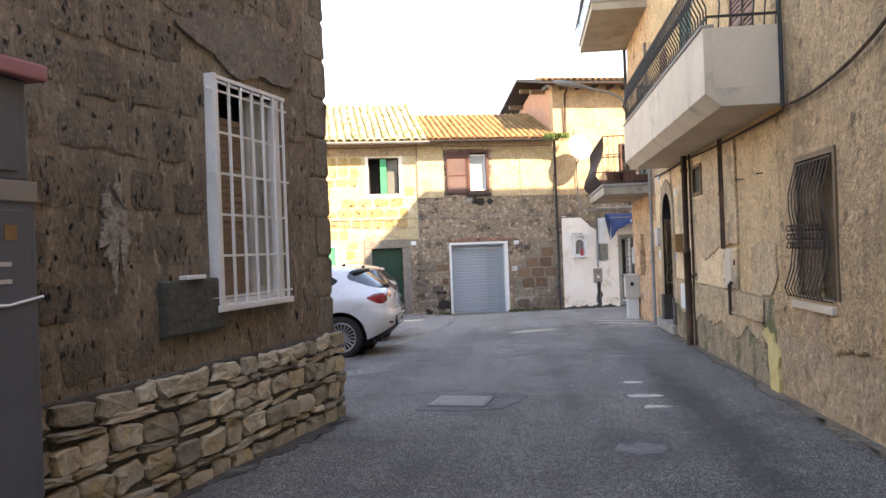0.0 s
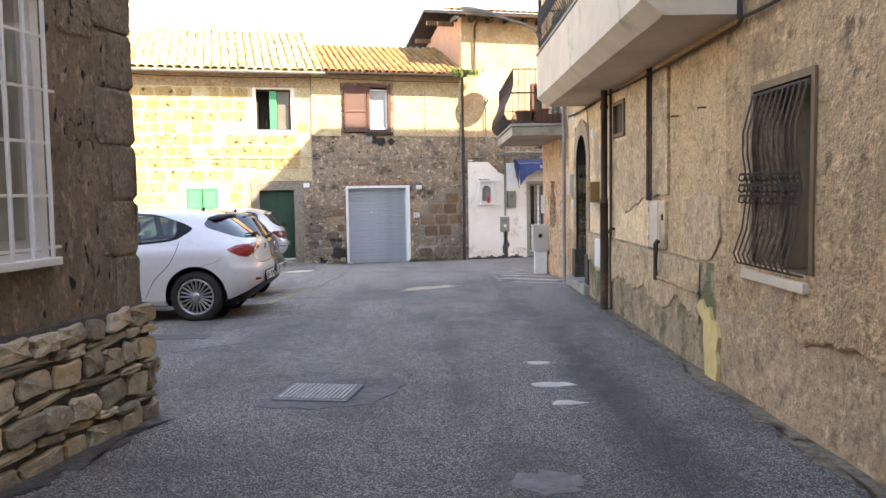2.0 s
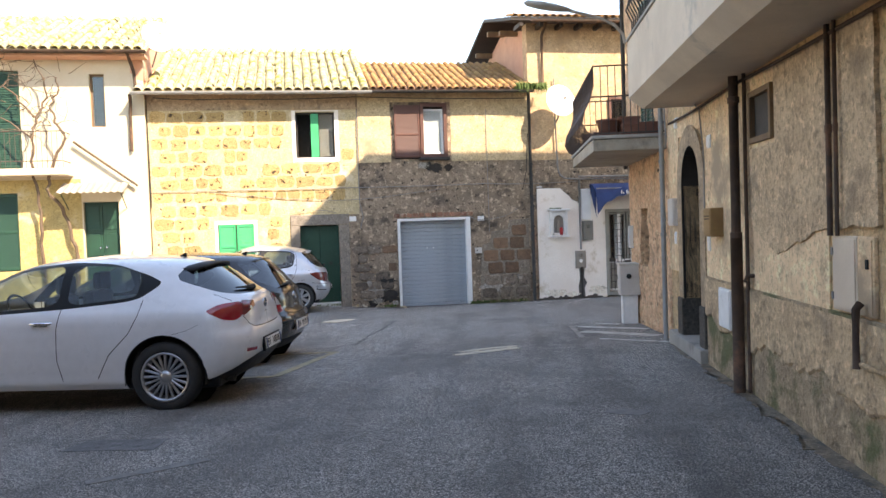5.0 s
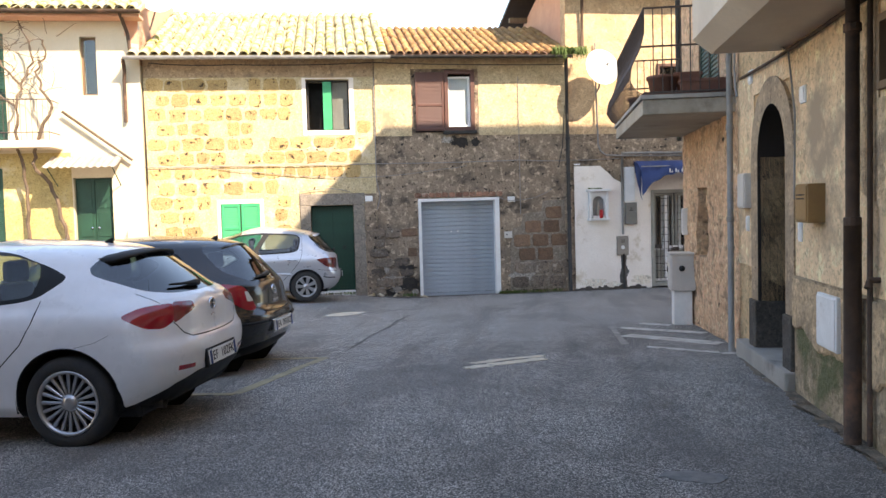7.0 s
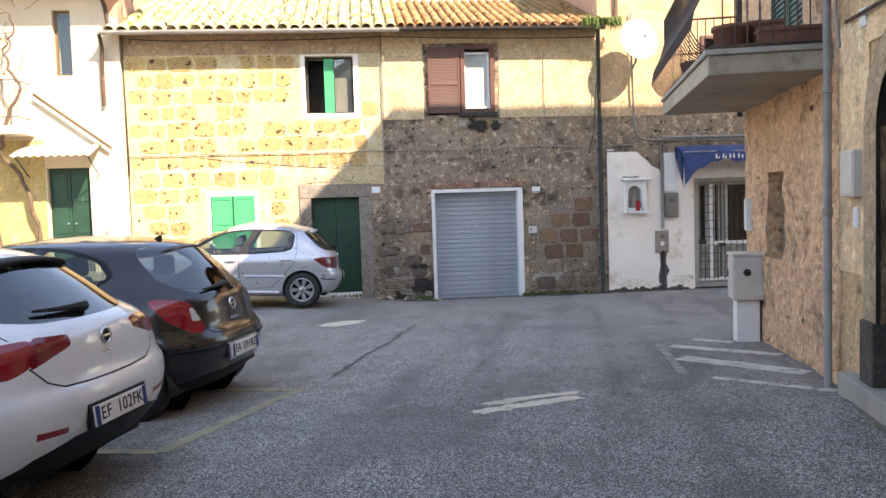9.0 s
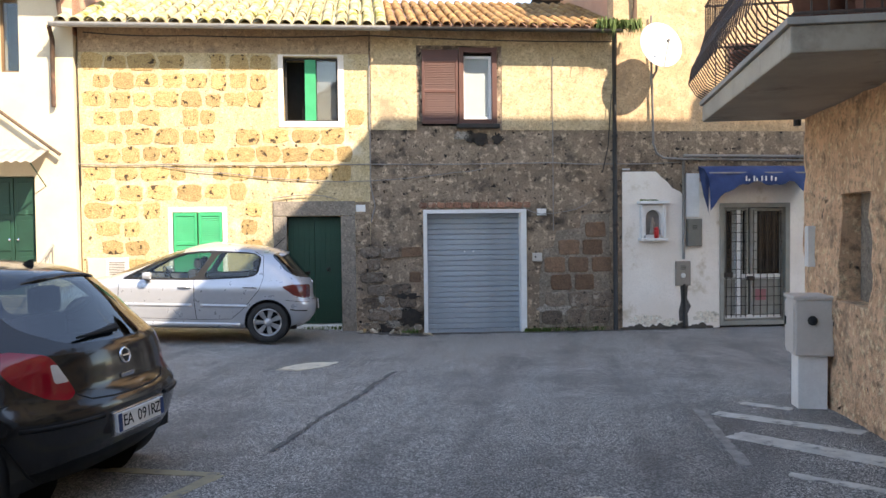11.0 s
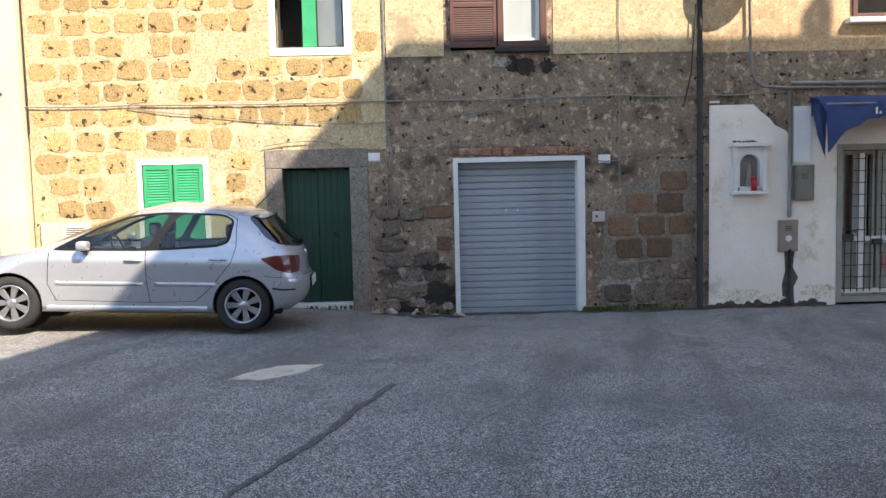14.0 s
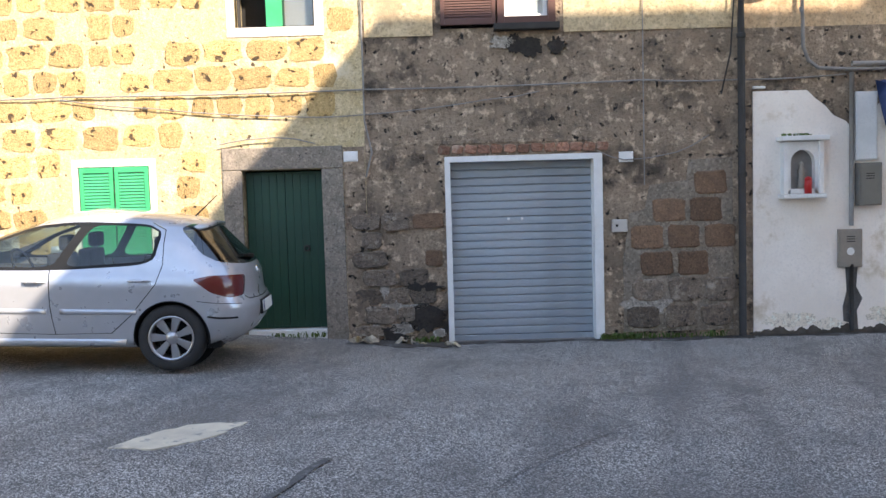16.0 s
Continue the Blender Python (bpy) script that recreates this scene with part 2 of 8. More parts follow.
M_WHITEWASH = surface("whitewash", (0.87, 0.8, 0.72), (0.8, 0.72, 0.63), 1.5, 0.9, 0.3, 30, (0.6, 0.5, 0.37), 1.6, 0.58)
M_CREAM = surface("cream_plaster", (0.62, 0.54, 0.4), (0.56, 0.47, 0.33), 1.2, 0.92, 0.3, 30, (0.56, 0.45, 0.3), 0.9, 0.62)
M_PINK = surface("pink_plaster", (0.62, 0.34, 0.22), (0.55, 0.29, 0.19), 2, 0.92, 0.4, 30, (0.4, 0.22, 0.15), 1.2, 0.6)
M_RWALL = surface("roughcast", (0.8, 0.545, 0.3), (0.64, 0.425, 0.235), 1.7, 0.95, 1.0, 22, (0.4, 0.275, 0.165), 0.75, 0.56, mottle=True, mottle_light=1.15, mottle_dark=0.52, depth=0.06)
M_RSOUTH = surface("brown_roughcast", (0.66, 0.435, 0.24), (0.48, 0.315, 0.175), 1.7, 0.95, 1.0, 18, (0.3, 0.2, 0.12), 0.75, 0.55, mottle=True, mottle_light=1.2, mottle_dark=0.45, depth=0.08)
M_RSMOOTH = surface("smooth_ochre_render", (0.82, 0.58, 0.35), (0.66, 0.455, 0.275), 1.5, 0.95, 0.5, 30, (0.38, 0.28, 0.185), 0.8, 0.55, mottle=True)
M_RPLINTH = surface("worn_plinth_render", (0.58, 0.41, 0.245), (0.45, 0.315, 0.19), 2.6, 0.95, 0.9, 24, (0.27, 0.195, 0.125), 1.3, 0.57, mottle=True, depth=0.025)
M_RSTONE = surface("rubble_render", (0.82, 0.52, 0.32), (0.6, 0.365, 0.22), 2.6, 0.95, 1.0, 16, (0.24, 0.16, 0.105), 2.2, 0.56, mottle=True, mottle_dark=0.45, depth=0.05, speck=(0.09, 0.06, 0.04), speck_scale=7, speck_at=0.68)
M_LWALL = surface("dark_pitted_render", (0.27, 0.207, 0.148), (0.168, 0.13, 0.094), 2.0, 0.95, 0.9, 28, (0.27, 0.212, 0.155), 1.0, 0.57, mottle=True, mottle_light=1.4, mottle_dark=0.5, depth=0.03, speck=(0.018, 0.014, 0.01), speck_scale=11, speck_at=0.64, stretch=(1.3, 1, 0.7))
M_LBLOCK = surface("dark_tuff_block", (0.22, 0.168, 0.118), (0.15, 0.115, 0.082), 6, 0.95, 1.0, 30, None, mottle=True, mottle_light=1.35, depth=0.03, piece=True, vary=0.2,
                   speck=(0.018, 0.014, 0.01), speck_scale=14, speck_at=0.63, stretch=(1.3, 1, 0.7))
M_RUBBLE = surface("rubble_stone", (0.47, 0.395, 0.285), (0.29, 0.245, 0.185), 7, 0.9, 0.8, 30, (0.4, 0.29, 0.15), 3, 0.54, depth=0.02, piece=True, vary=0.45)
M_RMORTAR = surface("rubble_mortar", (0.11, 0.096, 0.08), (0.07, 0.061, 0.05), 5, 0.95, 0.9, 25, mottle=True, depth=0.02)
M_QUOIN = surface("corner_stone", (0.25, 0.2, 0.15), (0.17, 0.135, 0.1), 5, 0.95, 0.8, 30, None, mottle=True, piece=True, vary=0.15, speck=(0.03, 0.025, 0.02), speck_scale=14, speck_at=0.7, depth=0.02)
M_PEPERINO = surface("peperino_stone", (0.27, 0.225, 0.18), (0.2, 0.17, 0.135), 5, 0.9, 0.5, 40, mottle=True, speck=(0.06, 0.055, 0.05), speck_scale=22, speck_at=0.68)
M_CONCRETE = surface("painted_concrete", (0.66, 0.54, 0.41), (0.56, 0.45, 0.34), 1.4, 0.9, 0.25, 40, (0.36, 0.31, 0.25), 1.0, 0.6)
M_CONC_GREY = surface("grey_concrete", (0.36, 0.33, 0.29), (0.27, 0.25, 0.22), 2, 0.9, 0.4, 40, (0.2, 0.18, 0.16), 1.2, 0.58)
M_TILE_A = surface("mossy_roof_tile", (0.42, 0.375, 0.26), (0.33, 0.285, 0.16), 5, 0.9, 0.5, 40, (0.24, 0.225, 0.03), 4, 0.5, piece=True, vary=0.25)
M_TILE_B = surface("terracotta_roof_tile", (0.33, 0.19, 0.075), (0.26, 0.135, 0.055), 5, 0.9, 0.5, 40, (0.44, 0.36, 0.1), 3, 0.6, piece=True, vary=0.25)
M_TILE_C = surface("brown_roof_tile", (0.3, 0.17, 0.12), (0.22, 0.13, 0.1), 5, 0.9, 0.5, 40, piece=True, vary=0.3)
M_GREEN = surface("green_paint", (0.007, 0.05, 0.027), (0.005, 0.036, 0.019), 3, 0.55, 0.15, 40, (0.04, 0.13, 0.08), 4, 0.64)
M_GREEN_L = surface("bright_green_paint", (0.03, 0.36, 0.15), (0.02, 0.3, 0.12), 3, 0.5, 0.1, 40)
M_BROWN = surface("brown_aluminium", (0.11, 0.045, 0.032), (0.09, 0.037, 0.027), 3, 0.5, 0.05, 40)
M_ROLLER = surface("galvanised_slat", (0.37, 0.41, 0.44), (0.3, 0.34, 0.37), 2.5, 0.5, 0.05, 30, (0.56, 0.61, 0.64), 1.1, 0.6, metal=0.3, stretch=(0.6, 1, 1.2))
M_WHITE = surface("white_paint", (0.78, 0.77, 0.74), (0.7, 0.69, 0.66), 4, 0.6, 0.1, 40, (0.5, 0.46, 0.4), 2.5, 0.64)
M_GUTTER = surface("zinc_gutter", (0.34, 0.33, 0.31), (0.26, 0.25, 0.24), 4, 0.65, 0.05, 30)
M_PIPE_RUST = surface("rusty_brown_pipe", (0.095, 0.058, 0.04), (0.058, 0.038, 0.028), 5, 0.8, 0.3, 40, (0.17, 0.085, 0.05), 2, 0.55, spec=0.25)
M_PIPE_GREY = surface("grey_pipe", (0.27, 0.25, 0.23), (0.2, 0.185, 0.17), 5, 0.6, 0.1, 40)
M_PIPE_DARK = surface("dark_pipe", (0.034, 0.03, 0.027), (0.02, 0.018, 0.016), 5, 0.7, 0.2, 40)
M_IRON = surface("dark_iron", (0.03, 0.027, 0.026), (0.05, 0.034, 0.026), 6, 0.65, 0.2, 60)
M_IRON_RUST = surface("rusty_iron", (0.085, 0.052, 0.038), (0.05, 0.035, 0.029), 8, 0.7, 0.3, 60)
M_WOOD_DARK = surface("dark_wood", (0.03, 0.02, 0.014), (0.02, 0.013, 0.01), 4, 0.7, 0.3, 50, stretch=(1, 1, 0.1))
M_WOOD = surface("brown_wood", (0.2, 0.12, 0.06), (0.14, 0.08, 0.04), 6, 0.7, 0.3, 50, stretch=(1, 1, 0.1))
M_SLATBROWN = surface("brown_roller_slat", (0.25, 0.165, 0.105), (0.2, 0.13, 0.085), 4, 0.6, 0.1, 40)
M_CABINET = surface("grey_cabinet_paint", (0.11, 0.115, 0.13), (0.09, 0.095, 0.105), 2, 0.5, 0.1, 40)
M_PINKLID = surface("pink_lid", (0.4, 0.16, 0.17), (0.33, 0.13, 0.14), 3, 0.6, 0.1, 40)
M_BOXGREY = surface("grey_plastic", (0.6, 0.555, 0.5), (0.52, 0.48, 0.43), 3, 0.6, 0.08, 40, (0.28, 0.26, 0.23), 2, 0.62)
# near-black for small black parts and for blocks painted like unlit rooms
M_DARK = plain("black_part_or_unlit_void", (0.012, 0.012, 0.012), 0.9)
M_CLAY = surface("terracotta_pot", (0.2, 0.085, 0.055), (0.15, 0.065, 0.045), 5, 0.85, 0.3, 40)
M_BLUE = surface("blue_canvas", (0.03, 0.06, 0.17), (0.02, 0.04, 0.12), 4, 0.85, 0.3, 80)
M_LEAF = surface("weed_leaf", (0.11, 0.16, 0.035), (0.07, 0.11, 0.025), 9, 0.8, 0.1, 40, piece=False)
M_VINE = surface("bare_vine_bark", (0.15, 0.1, 0.065), (0.1, 0.068, 0.045), 9, 0.9, 0.5, 40)
M_RED = plain("red_wax", (0.5, 0.02, 0.02), 0.3)
M_CURTAIN = surface("white_curtain", (0.84, 0.84, 0.82), (0.78, 0.78, 0.76), 3, 0.9, 0.2, 30, stretch=(4, 1, 0.3))
M_GLASS = glass("window_glass", (0.86, 0.88, 0.88), 0.05)
M_CARGLASS = glass("car_glass", (0.52, 0.6, 0.58), 0.06)
M_REARGLASS = glass("tinted_rear_glass", (0.2, 0.25, 0.28), 0.13)
M_TYRE = surface("tyre_rubber", (0.022, 0.022, 0.023), (0.03, 0.029, 0.028), 8, 0.85, 0.2, 60)
M_RIM = plain("alloy", (0.5, 0.5, 0.51), 0.3, 0.85)
M_CARBLACK = plain("black_plastic", (0.009, 0.009, 0.0095), 0.5, 0.0, 0.25)
M_CARWHITE = plain("pearl_white_paint", (0.78, 0.78, 0.79), 0.28, 0.0, 0.5, 1.0)
M_CARGREY = plain("dark_grey_paint", (0.017, 0.0145, 0.0135), 0.16, 0.0, 0.4, 0.45)
M_CARSILVER = plain("silver_paint", (0.5, 0.51, 0.535), 0.28, 0.42, 0.5, 1.0)
M_TAIL = plain("red_lens", (0.3, 0.0035, 0.014), 0.1, 0, 0.5, 0.5)
M_CHROME = plain("chrome", (0.7, 0.7, 0.72), 0.12, 1.0)
M_SEAT = plain("seat_cloth", (0.03, 0.03, 0.033), 0.9)


# ---- helpers ----
def part(name, bm, material, parent=None, label="", smooth=False):
    me = bpy.data.meshes.new(name)
    bm.normal_update()
    bm.to_mesh(me)
    bm.free()
    me.materials.append(material)
    if smooth:
        me.polygons.foreach_set("use_smooth", [True] * len(me.polygons))
    ob = new(name, me)
    ob.parent = parent
    if label:
        ob["label"] = label
    return ob


def thing(name, label, category, m=None, group="", kind=""):
    ob = new(name)
    ob.empty_display_size = 0.2
    if m is not None:
        ob.matrix_world = m
    return tagged(ob, label, category, group, kind)


def solo(name, bm, material, label, category, m=None, group="", kind="", smooth=False):
    ob = part(name, bm, material, None, "", smooth)
    if m is not None:
        ob.matrix_world = m
    return tagged(ob, label, category, group, kind)


def B():
    return bmesh.new()


def box(bm, x0, x1, y0, y1, z0, z1, bevel=0.0):
    r = bmesh.ops.create_cube(bm, size=1.0)
    vs = r["verts"]
    for v in vs:
        v.co = Vector(((x0 + x1) / 2 + v.co.x * (x1 - x0), (y0 + y1) / 2 + v.co.y * (y1 - y0), (z0 + z1) / 2 + v.co.z * (z1 - z0)))
    if bevel:
        es = list({e for v in vs for e in v.link_edges})
        bmesh.ops.bevel(bm, geom=es, offset=bevel, segments=2, profile=0.6, affect="EDGES")
    return bm


def tube(bm, pts, r, seg=8, close=False):
    """A round bar along a line of points."""
    pts = [Vector(p) for p in pts]
    rs = r if isinstance(r, (list, tuple)) else [r] * len(pts)
    rings = []
    up = Vector((0, 0, 1))
    for i, p in enumerate(pts):
        d = (pts[min(i + 1, len(pts) - 1)] - pts[max(i - 1, 0)]).normalized()
        a = d.cross(up)
        if a.length < 0.05:
            a = d.cross(Vector((1, 0, 0)))
        a.normalize()
        b = d.cross(a).normalized()
        if rings and a.dot(last) < 0:
            a, b = -a, -b
        last = a
        rings.append([bm.verts.new(p + rs[i] * (math.cos(2 * math.pi * j / seg) * a + math.sin(2 * math.pi * j / seg) * b)) for j in range(seg)])
    for q, w in zip(rings, rings[1:]):
        for j in range(seg):
            bm.faces.new((q[j], q[(j + 1) % seg], w[(j + 1) % seg], w[j]))
    bm.faces.new(rings[0])
    bm.faces.new(rings[-1][::-1])
    return bm


def lathe(bm, prof, seg=24, m=None):
    """Turns a profile of (radius, height) round z."""
    rings = []
    for r, h in prof:
        rings.append([bm.verts.new((r * math.cos(2 * math.pi * j / seg), r * math.sin(2 * math.pi * j / seg), h)) for j in range(seg)])
    for q, w in zip(rings, rings[1:]):
        for j in range(seg):
            bm.faces.new((q[j], q[(j + 1) % seg], w[(j + 1) % seg], w[j]))
    if m is not None:
        bmesh.ops.transform(bm, matrix=m, verts=[v for r in rings for v in r])
    return bm


def prism(bm, outline, y0, y1):
    """An outline in x and z carried from y0 to y1."""
    f = [bm.verts.new((x, y0, z)) for x, z in outline]
    b = [bm.verts.new((x, y1, z)) for x, z in outline]
    bm.faces.new(f)
    bm.faces.new(b[::-1])
    for i in range(len(f)):
        j = (i + 1) % len(f)
        bm.faces.new((f[j], f[i], b[i], b[j]))
    bmesh.ops.recalc_face_normals(bm, faces=bm.faces[:])
    return bm


def sheet(bm, us, zs, holes, thick, wob=0.0, yoff=0.0):
    """A wall in x and z with rectangular openings cut through its thickness; front at y = yoff."""
    def solid(i, j):
        if i < 0 or j < 0 or i >= len(us) - 1 or j >= len(zs) - 1:
            return False
        cu, cz = (us[i] + us[i + 1]) / 2, (zs[j] + zs[j + 1]) / 2
        return not any(a < cu < b and c < cz < d for a, b, c, d in holes)
    us = sorted(set(us) | {v for h in holes for v in h[:2] if us[0] < v < us[-1]})
    zs = sorted(set(zs) | {v for h in holes for v in h[2:] if zs[0] < v < zs[-1]})
    cache = {}

    def vert(i, j, back):
        if (i, j, back) not in cache:
            y = yoff + (thick if back else wob * noise.noise((us[i] * 0.9, zs[j] * 0.9, 3.1)))
            cache[i, j, back] = bm.verts.new((us[i], y, zs[j]))
        return cache[i, j, back]
    for i in range(len(us) - 1):
        for j in range(len(zs) - 1):
            if not solid(i, j):
                continue
            bm.faces.new((vert(i, j, 0), vert(i + 1, j, 0), vert(i + 1, j + 1, 0), vert(i, j + 1, 0)))
            bm.faces.new((vert(i, j, 1), vert(i, j + 1, 1), vert(i + 1, j + 1, 1), vert(i + 1, j, 1)))
            for di, dj, a, b in ((-1, 0, (i, j + 1), (i, j)), (1, 0, (i + 1, j), (i + 1, j + 1)), (0, -1, (i, j), (i + 1, j)), (0, 1, (i + 1, j + 1), (i, j + 1))):
                if not solid(i + di, j + dj):
                    bm.faces.new((vert(*a, 0), vert(*a, 1), vert(*b, 1), vert(*b, 0)))
    bmesh.ops.recalc_face_normals(bm, faces=bm.faces[:])
    return bm


def span(a, b, step):
    n = max(1, round((b - a) / step))
    return [a + (b - a) * i / n for i in range(n + 1)]


def rock_mesh(name, w, h, d, rng, lumps=0.12, cut=0.22):
    """An uneven block with its face towards -y, about w by h, standing d proud."""
    bm = B()
    outline = []
    for sx, sz, ex, ez in ((-1, -1, 1, -1), (1, -1, 1, 1), (1, 1, -1, 1), (-1, 1, -1, -1)):
        for f in (0.06 + cut * 0.5, 0.5, 0.94 - cut * 0.5):
            x, z = sx + (ex - sx) * f, sz + (ez - sz) * f
            k = 1 + rng.uniform(-lumps, lumps)
            outline.append((x * k * w / 2, z * k * h / 2))
    n = len(outline)
    back = [bm.verts.new((x, 0.02, z)) for x, z in outline]
    mid = [bm.verts.new((x * 0.98, -d * 0.6, z * 0.98)) for x, z in outline]
    top = [bm.verts.new((x * 0.9, -d * rng.uniform(0.7, 1.2), z * 0.88)) for x, z in outline]
    for q, r in ((back, mid), (mid, top)):
        for i in range(n):
            j = (i + 1) % n
            bm.faces.new((q[i], q[j], r[j], r[i]))
    c = bm.verts.new((0, -d * 1.08, 0))
    for i in range(n):
        bm.faces.new((top[i], top[(i + 1) % n], c))
    bmesh.ops.recalc_face_normals(bm, faces=bm.faces[:])
    me = bpy.data.meshes.new(name)
    bm.to_mesh(me)
    bm.free()
    return me


def piece(name, me, parent, x, y, z, s=(1, 1, 1), ry=0.0):
    ob = new(name, me)
    ob.parent = parent
    ob.matrix_basis = pose(x, y, z, 0, ry, 0) @ Matrix.Diagonal((*s, 1))
    return ob


def gz(x, y):
    ys = (-60.0, -5.0, 0.0, 8.5, 16.0, 19.0, 23.0, 26.0, 30.0, 60.0)
    zs = (0.6, 0.05, 0.0, -0.1, -0.14, -0.27, -0.43, -0.62, -0.66, -0.7)
    z = float(np.interp(y, ys, zs))
    if y > 20:
        z += min(1, (y - 20) / 5) * max(0.0, min(0.25, (-3.0 - x) * 0.06))
    # the parking side of the square falls away a little
    z -= 0.035 * max(0.0, min(3.5, -0.8 - x)) * float(np.interp(y, (9.0, 13.0, 16.3, 19.0, 21.0), (0.0, 0.7, 1.5, 0.6, 0.0)))
    return z


FAC = Matrix.Translation((-9.0, 24.72, 0)) @ pose(0, 0, 0, 0, 0, math.degrees(math.atan2(0.274, 0.9617)))
RW = Matrix.Translation((2.45, 7.0, 0)) @ pose(0, 0, 0, 0, 0, -90 + 0.974)
LW = Matrix.Translation((-2.1, 7.8, 0)) @ pose(0, 0, 0, 0, 0, 90 - 9.75)


def R(y):
    """Along the east wall: local x from the world's y."""
    return 7.0 - y


# ---- ground ----
bm = B()
xs = [-900, -60] + span(-24, 24, 0.6) + [60, 900]
ys = [-900, -60] + sorted(span(-18, 40, 0.6) + [-5.0, 0.0, 8.5, 16.0, 19.0, 20.0, 23.0, 25.0, 26.0, 30.0]) + [70, 900]
ys = sorted(set(round(v, 3) for v in ys))
grid = [[bm.verts.new((x, y, gz(x, y) + 0.003 * noise.noise((x * 0.5, y * 0.5, 0)))) for x in xs] for y in ys]
for a, b in zip(grid, grid[1:]):
    for i in range(len(xs) - 1):
        bm.faces.new((a[i], a[i + 1], b[i + 1], b[i]))
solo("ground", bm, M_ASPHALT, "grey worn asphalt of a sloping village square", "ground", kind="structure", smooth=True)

# ---- houses ----
def slats(name, parent, x0, x1, y0, y1, z0, z1, n, material, tilt=0.012):
    """Louvre or roller slats, each a piece of its own."""
    bm = B()
    h = (z1 - z0) / n
    prism(bm, [(0, 0), (x1 - x0, 0), (x1 - x0, h * 0.9), (0, h * 0.9)], y0, y1)
    for v in bm.verts:
        if v.co.z > h * 0.5:
            v.co.y += tilt
    me = bpy.data.meshes.new(name)
    bm.to_mesh(me)
    bm.free()
    me.materials.append(material)
    for i in range(n):
        piece(name, me, parent, x0, 0, z0 + i * h)


def shutter_leaf(parent, x0, x1, z0, z1, y, material, n=14, name="shutter"):
    bm = B()
    for a, b, c, d in ((x0, x0 + 0.05, z0, z1), (x1 - 0.05, x1, z0, z1), (x0 + 0.05, x1 - 0.05, z0, z0 + 0.07), (x0 + 0.05, x1 - 0.05, z1 - 0.07, z1), (x0 + 0.05, x1 - 0.05, (z0 + z1) / 2 - 0.03, (z0 + z1) / 2 + 0.03)):
        box(bm, a, b, y - 0.035, y, c, d, 0.004)
    leaf = part(name, bm, material, parent)
    zm = (z0 + z1) / 2
    slats("slat", leaf, x0 + 0.05, x1 - 0.05, y - 0.03, y - 0.018, z0 + 0.07, zm - 0.03, n // 2, material, 0.014)
    slats("slat", leaf, x0 + 0.05, x1 - 0.05, y - 0.03, y - 0.018, zm + 0.03, z1 - 0.07, n // 2, material, 0.014)
    return leaf


def frame_of(name, parent, x0, x1, z0, z1, w, y0, y1, material, sill=True, label=""):
    bm = B()
    box(bm, x0, x0 + w, y0, y1, z0, z1, 0.004)
    box(bm, x1 - w, x1, y0, y1, z0, z1, 0.004)
    box(bm, x0 + w, x1 - w, y0, y1, z1 - w, z1, 0.004)
    if sill:
        box(bm, x0 + w, x1 - w, y0, y1, z0, z0 + w, 0.004)
    return part(name, bm, material, parent, label)


def tile_mesh(w, length, material):
    """A half-round roof tile, tapering, its open side down, running up y."""
    bm = B()
    n, t = 6, 0.014
    rows = []
    for y, r in ((0.0, w / 2), (length, w * 0.4)):
        for rr in (r, r - t):
            rows.append([bm.verts.new((rr * math.cos(math.pi * i / n), y, rr * math.sin(math.pi * i / n) * 0.85)) for i in range(n + 1)])
    o0, i0, o1, i1 = rows
    for i in range(n):
        bm.faces.new((o0[i], o0[i + 1], o1[i + 1], o1[i]))
        bm.faces.new((i0[i + 1], i0[i], i1[i], i1[i + 1]))
        bm.faces.new((o0[i + 1], o0[i], i0[i], i0[i + 1]))
    me = bpy.data.meshes.new("roof_tile")
    bm.to_mesh(me)
    bm.free()
    me.materials.append(material)
    me.polygons.foreach_set("use_smooth", [True] * len(me.polygons))
    return me


def tiled_roof(parent, u0, u1, y0, z0, y1, z1, pitch, material, bed, rng, lay=0.38, limit=300, label=""):
    """A pitched roof: bed slab, channels and covering tiles."""
    bm = B()
    prism(bm, [(0, 0), (1, 0), (1, 0.1), (0, 0.1)], 0, 1)
    slope = math.hypot(y1 - y0, z1 - z0)
    for v in bm.verts:
        f = v.co.y
        v.co = Vector((u0 + v.co.x * (u1 - u0), y0 + f * (y1 - y0), z0 + f * (z1 - z0) + v.co.z - 0.1))
    roof = part("roof", bm, bed, parent, label)
    ang = math.degrees(math.atan2(z1 - z0, y1 - y0))
    me = tile_mesh(pitch * 0.86, lay + 0.07, material)
    n, rows = round((u1 - u0) / pitch), int(slope / lay)
    for j in range(rows):
        for i in range(n):
            if j * n + i >= limit:
                break
            f = j * lay
            y, z = y0 - 0.06 + f * math.cos(radians(ang)), z0 - 0.03 + f * math.sin(radians(ang))
            ob = new("roof_tile", me)
            ob.parent = roof
            ob.matrix_basis = pose(u0 + (i + 0.5) * pitch + rng.uniform(-0.012, 0.012), y + rng.uniform(-0.02, 0.02), z + 0.012 + rng.uniform(0, 0.012), ang + 2.2, 0, rng.uniform(-2.5, 2.5))
    return roof


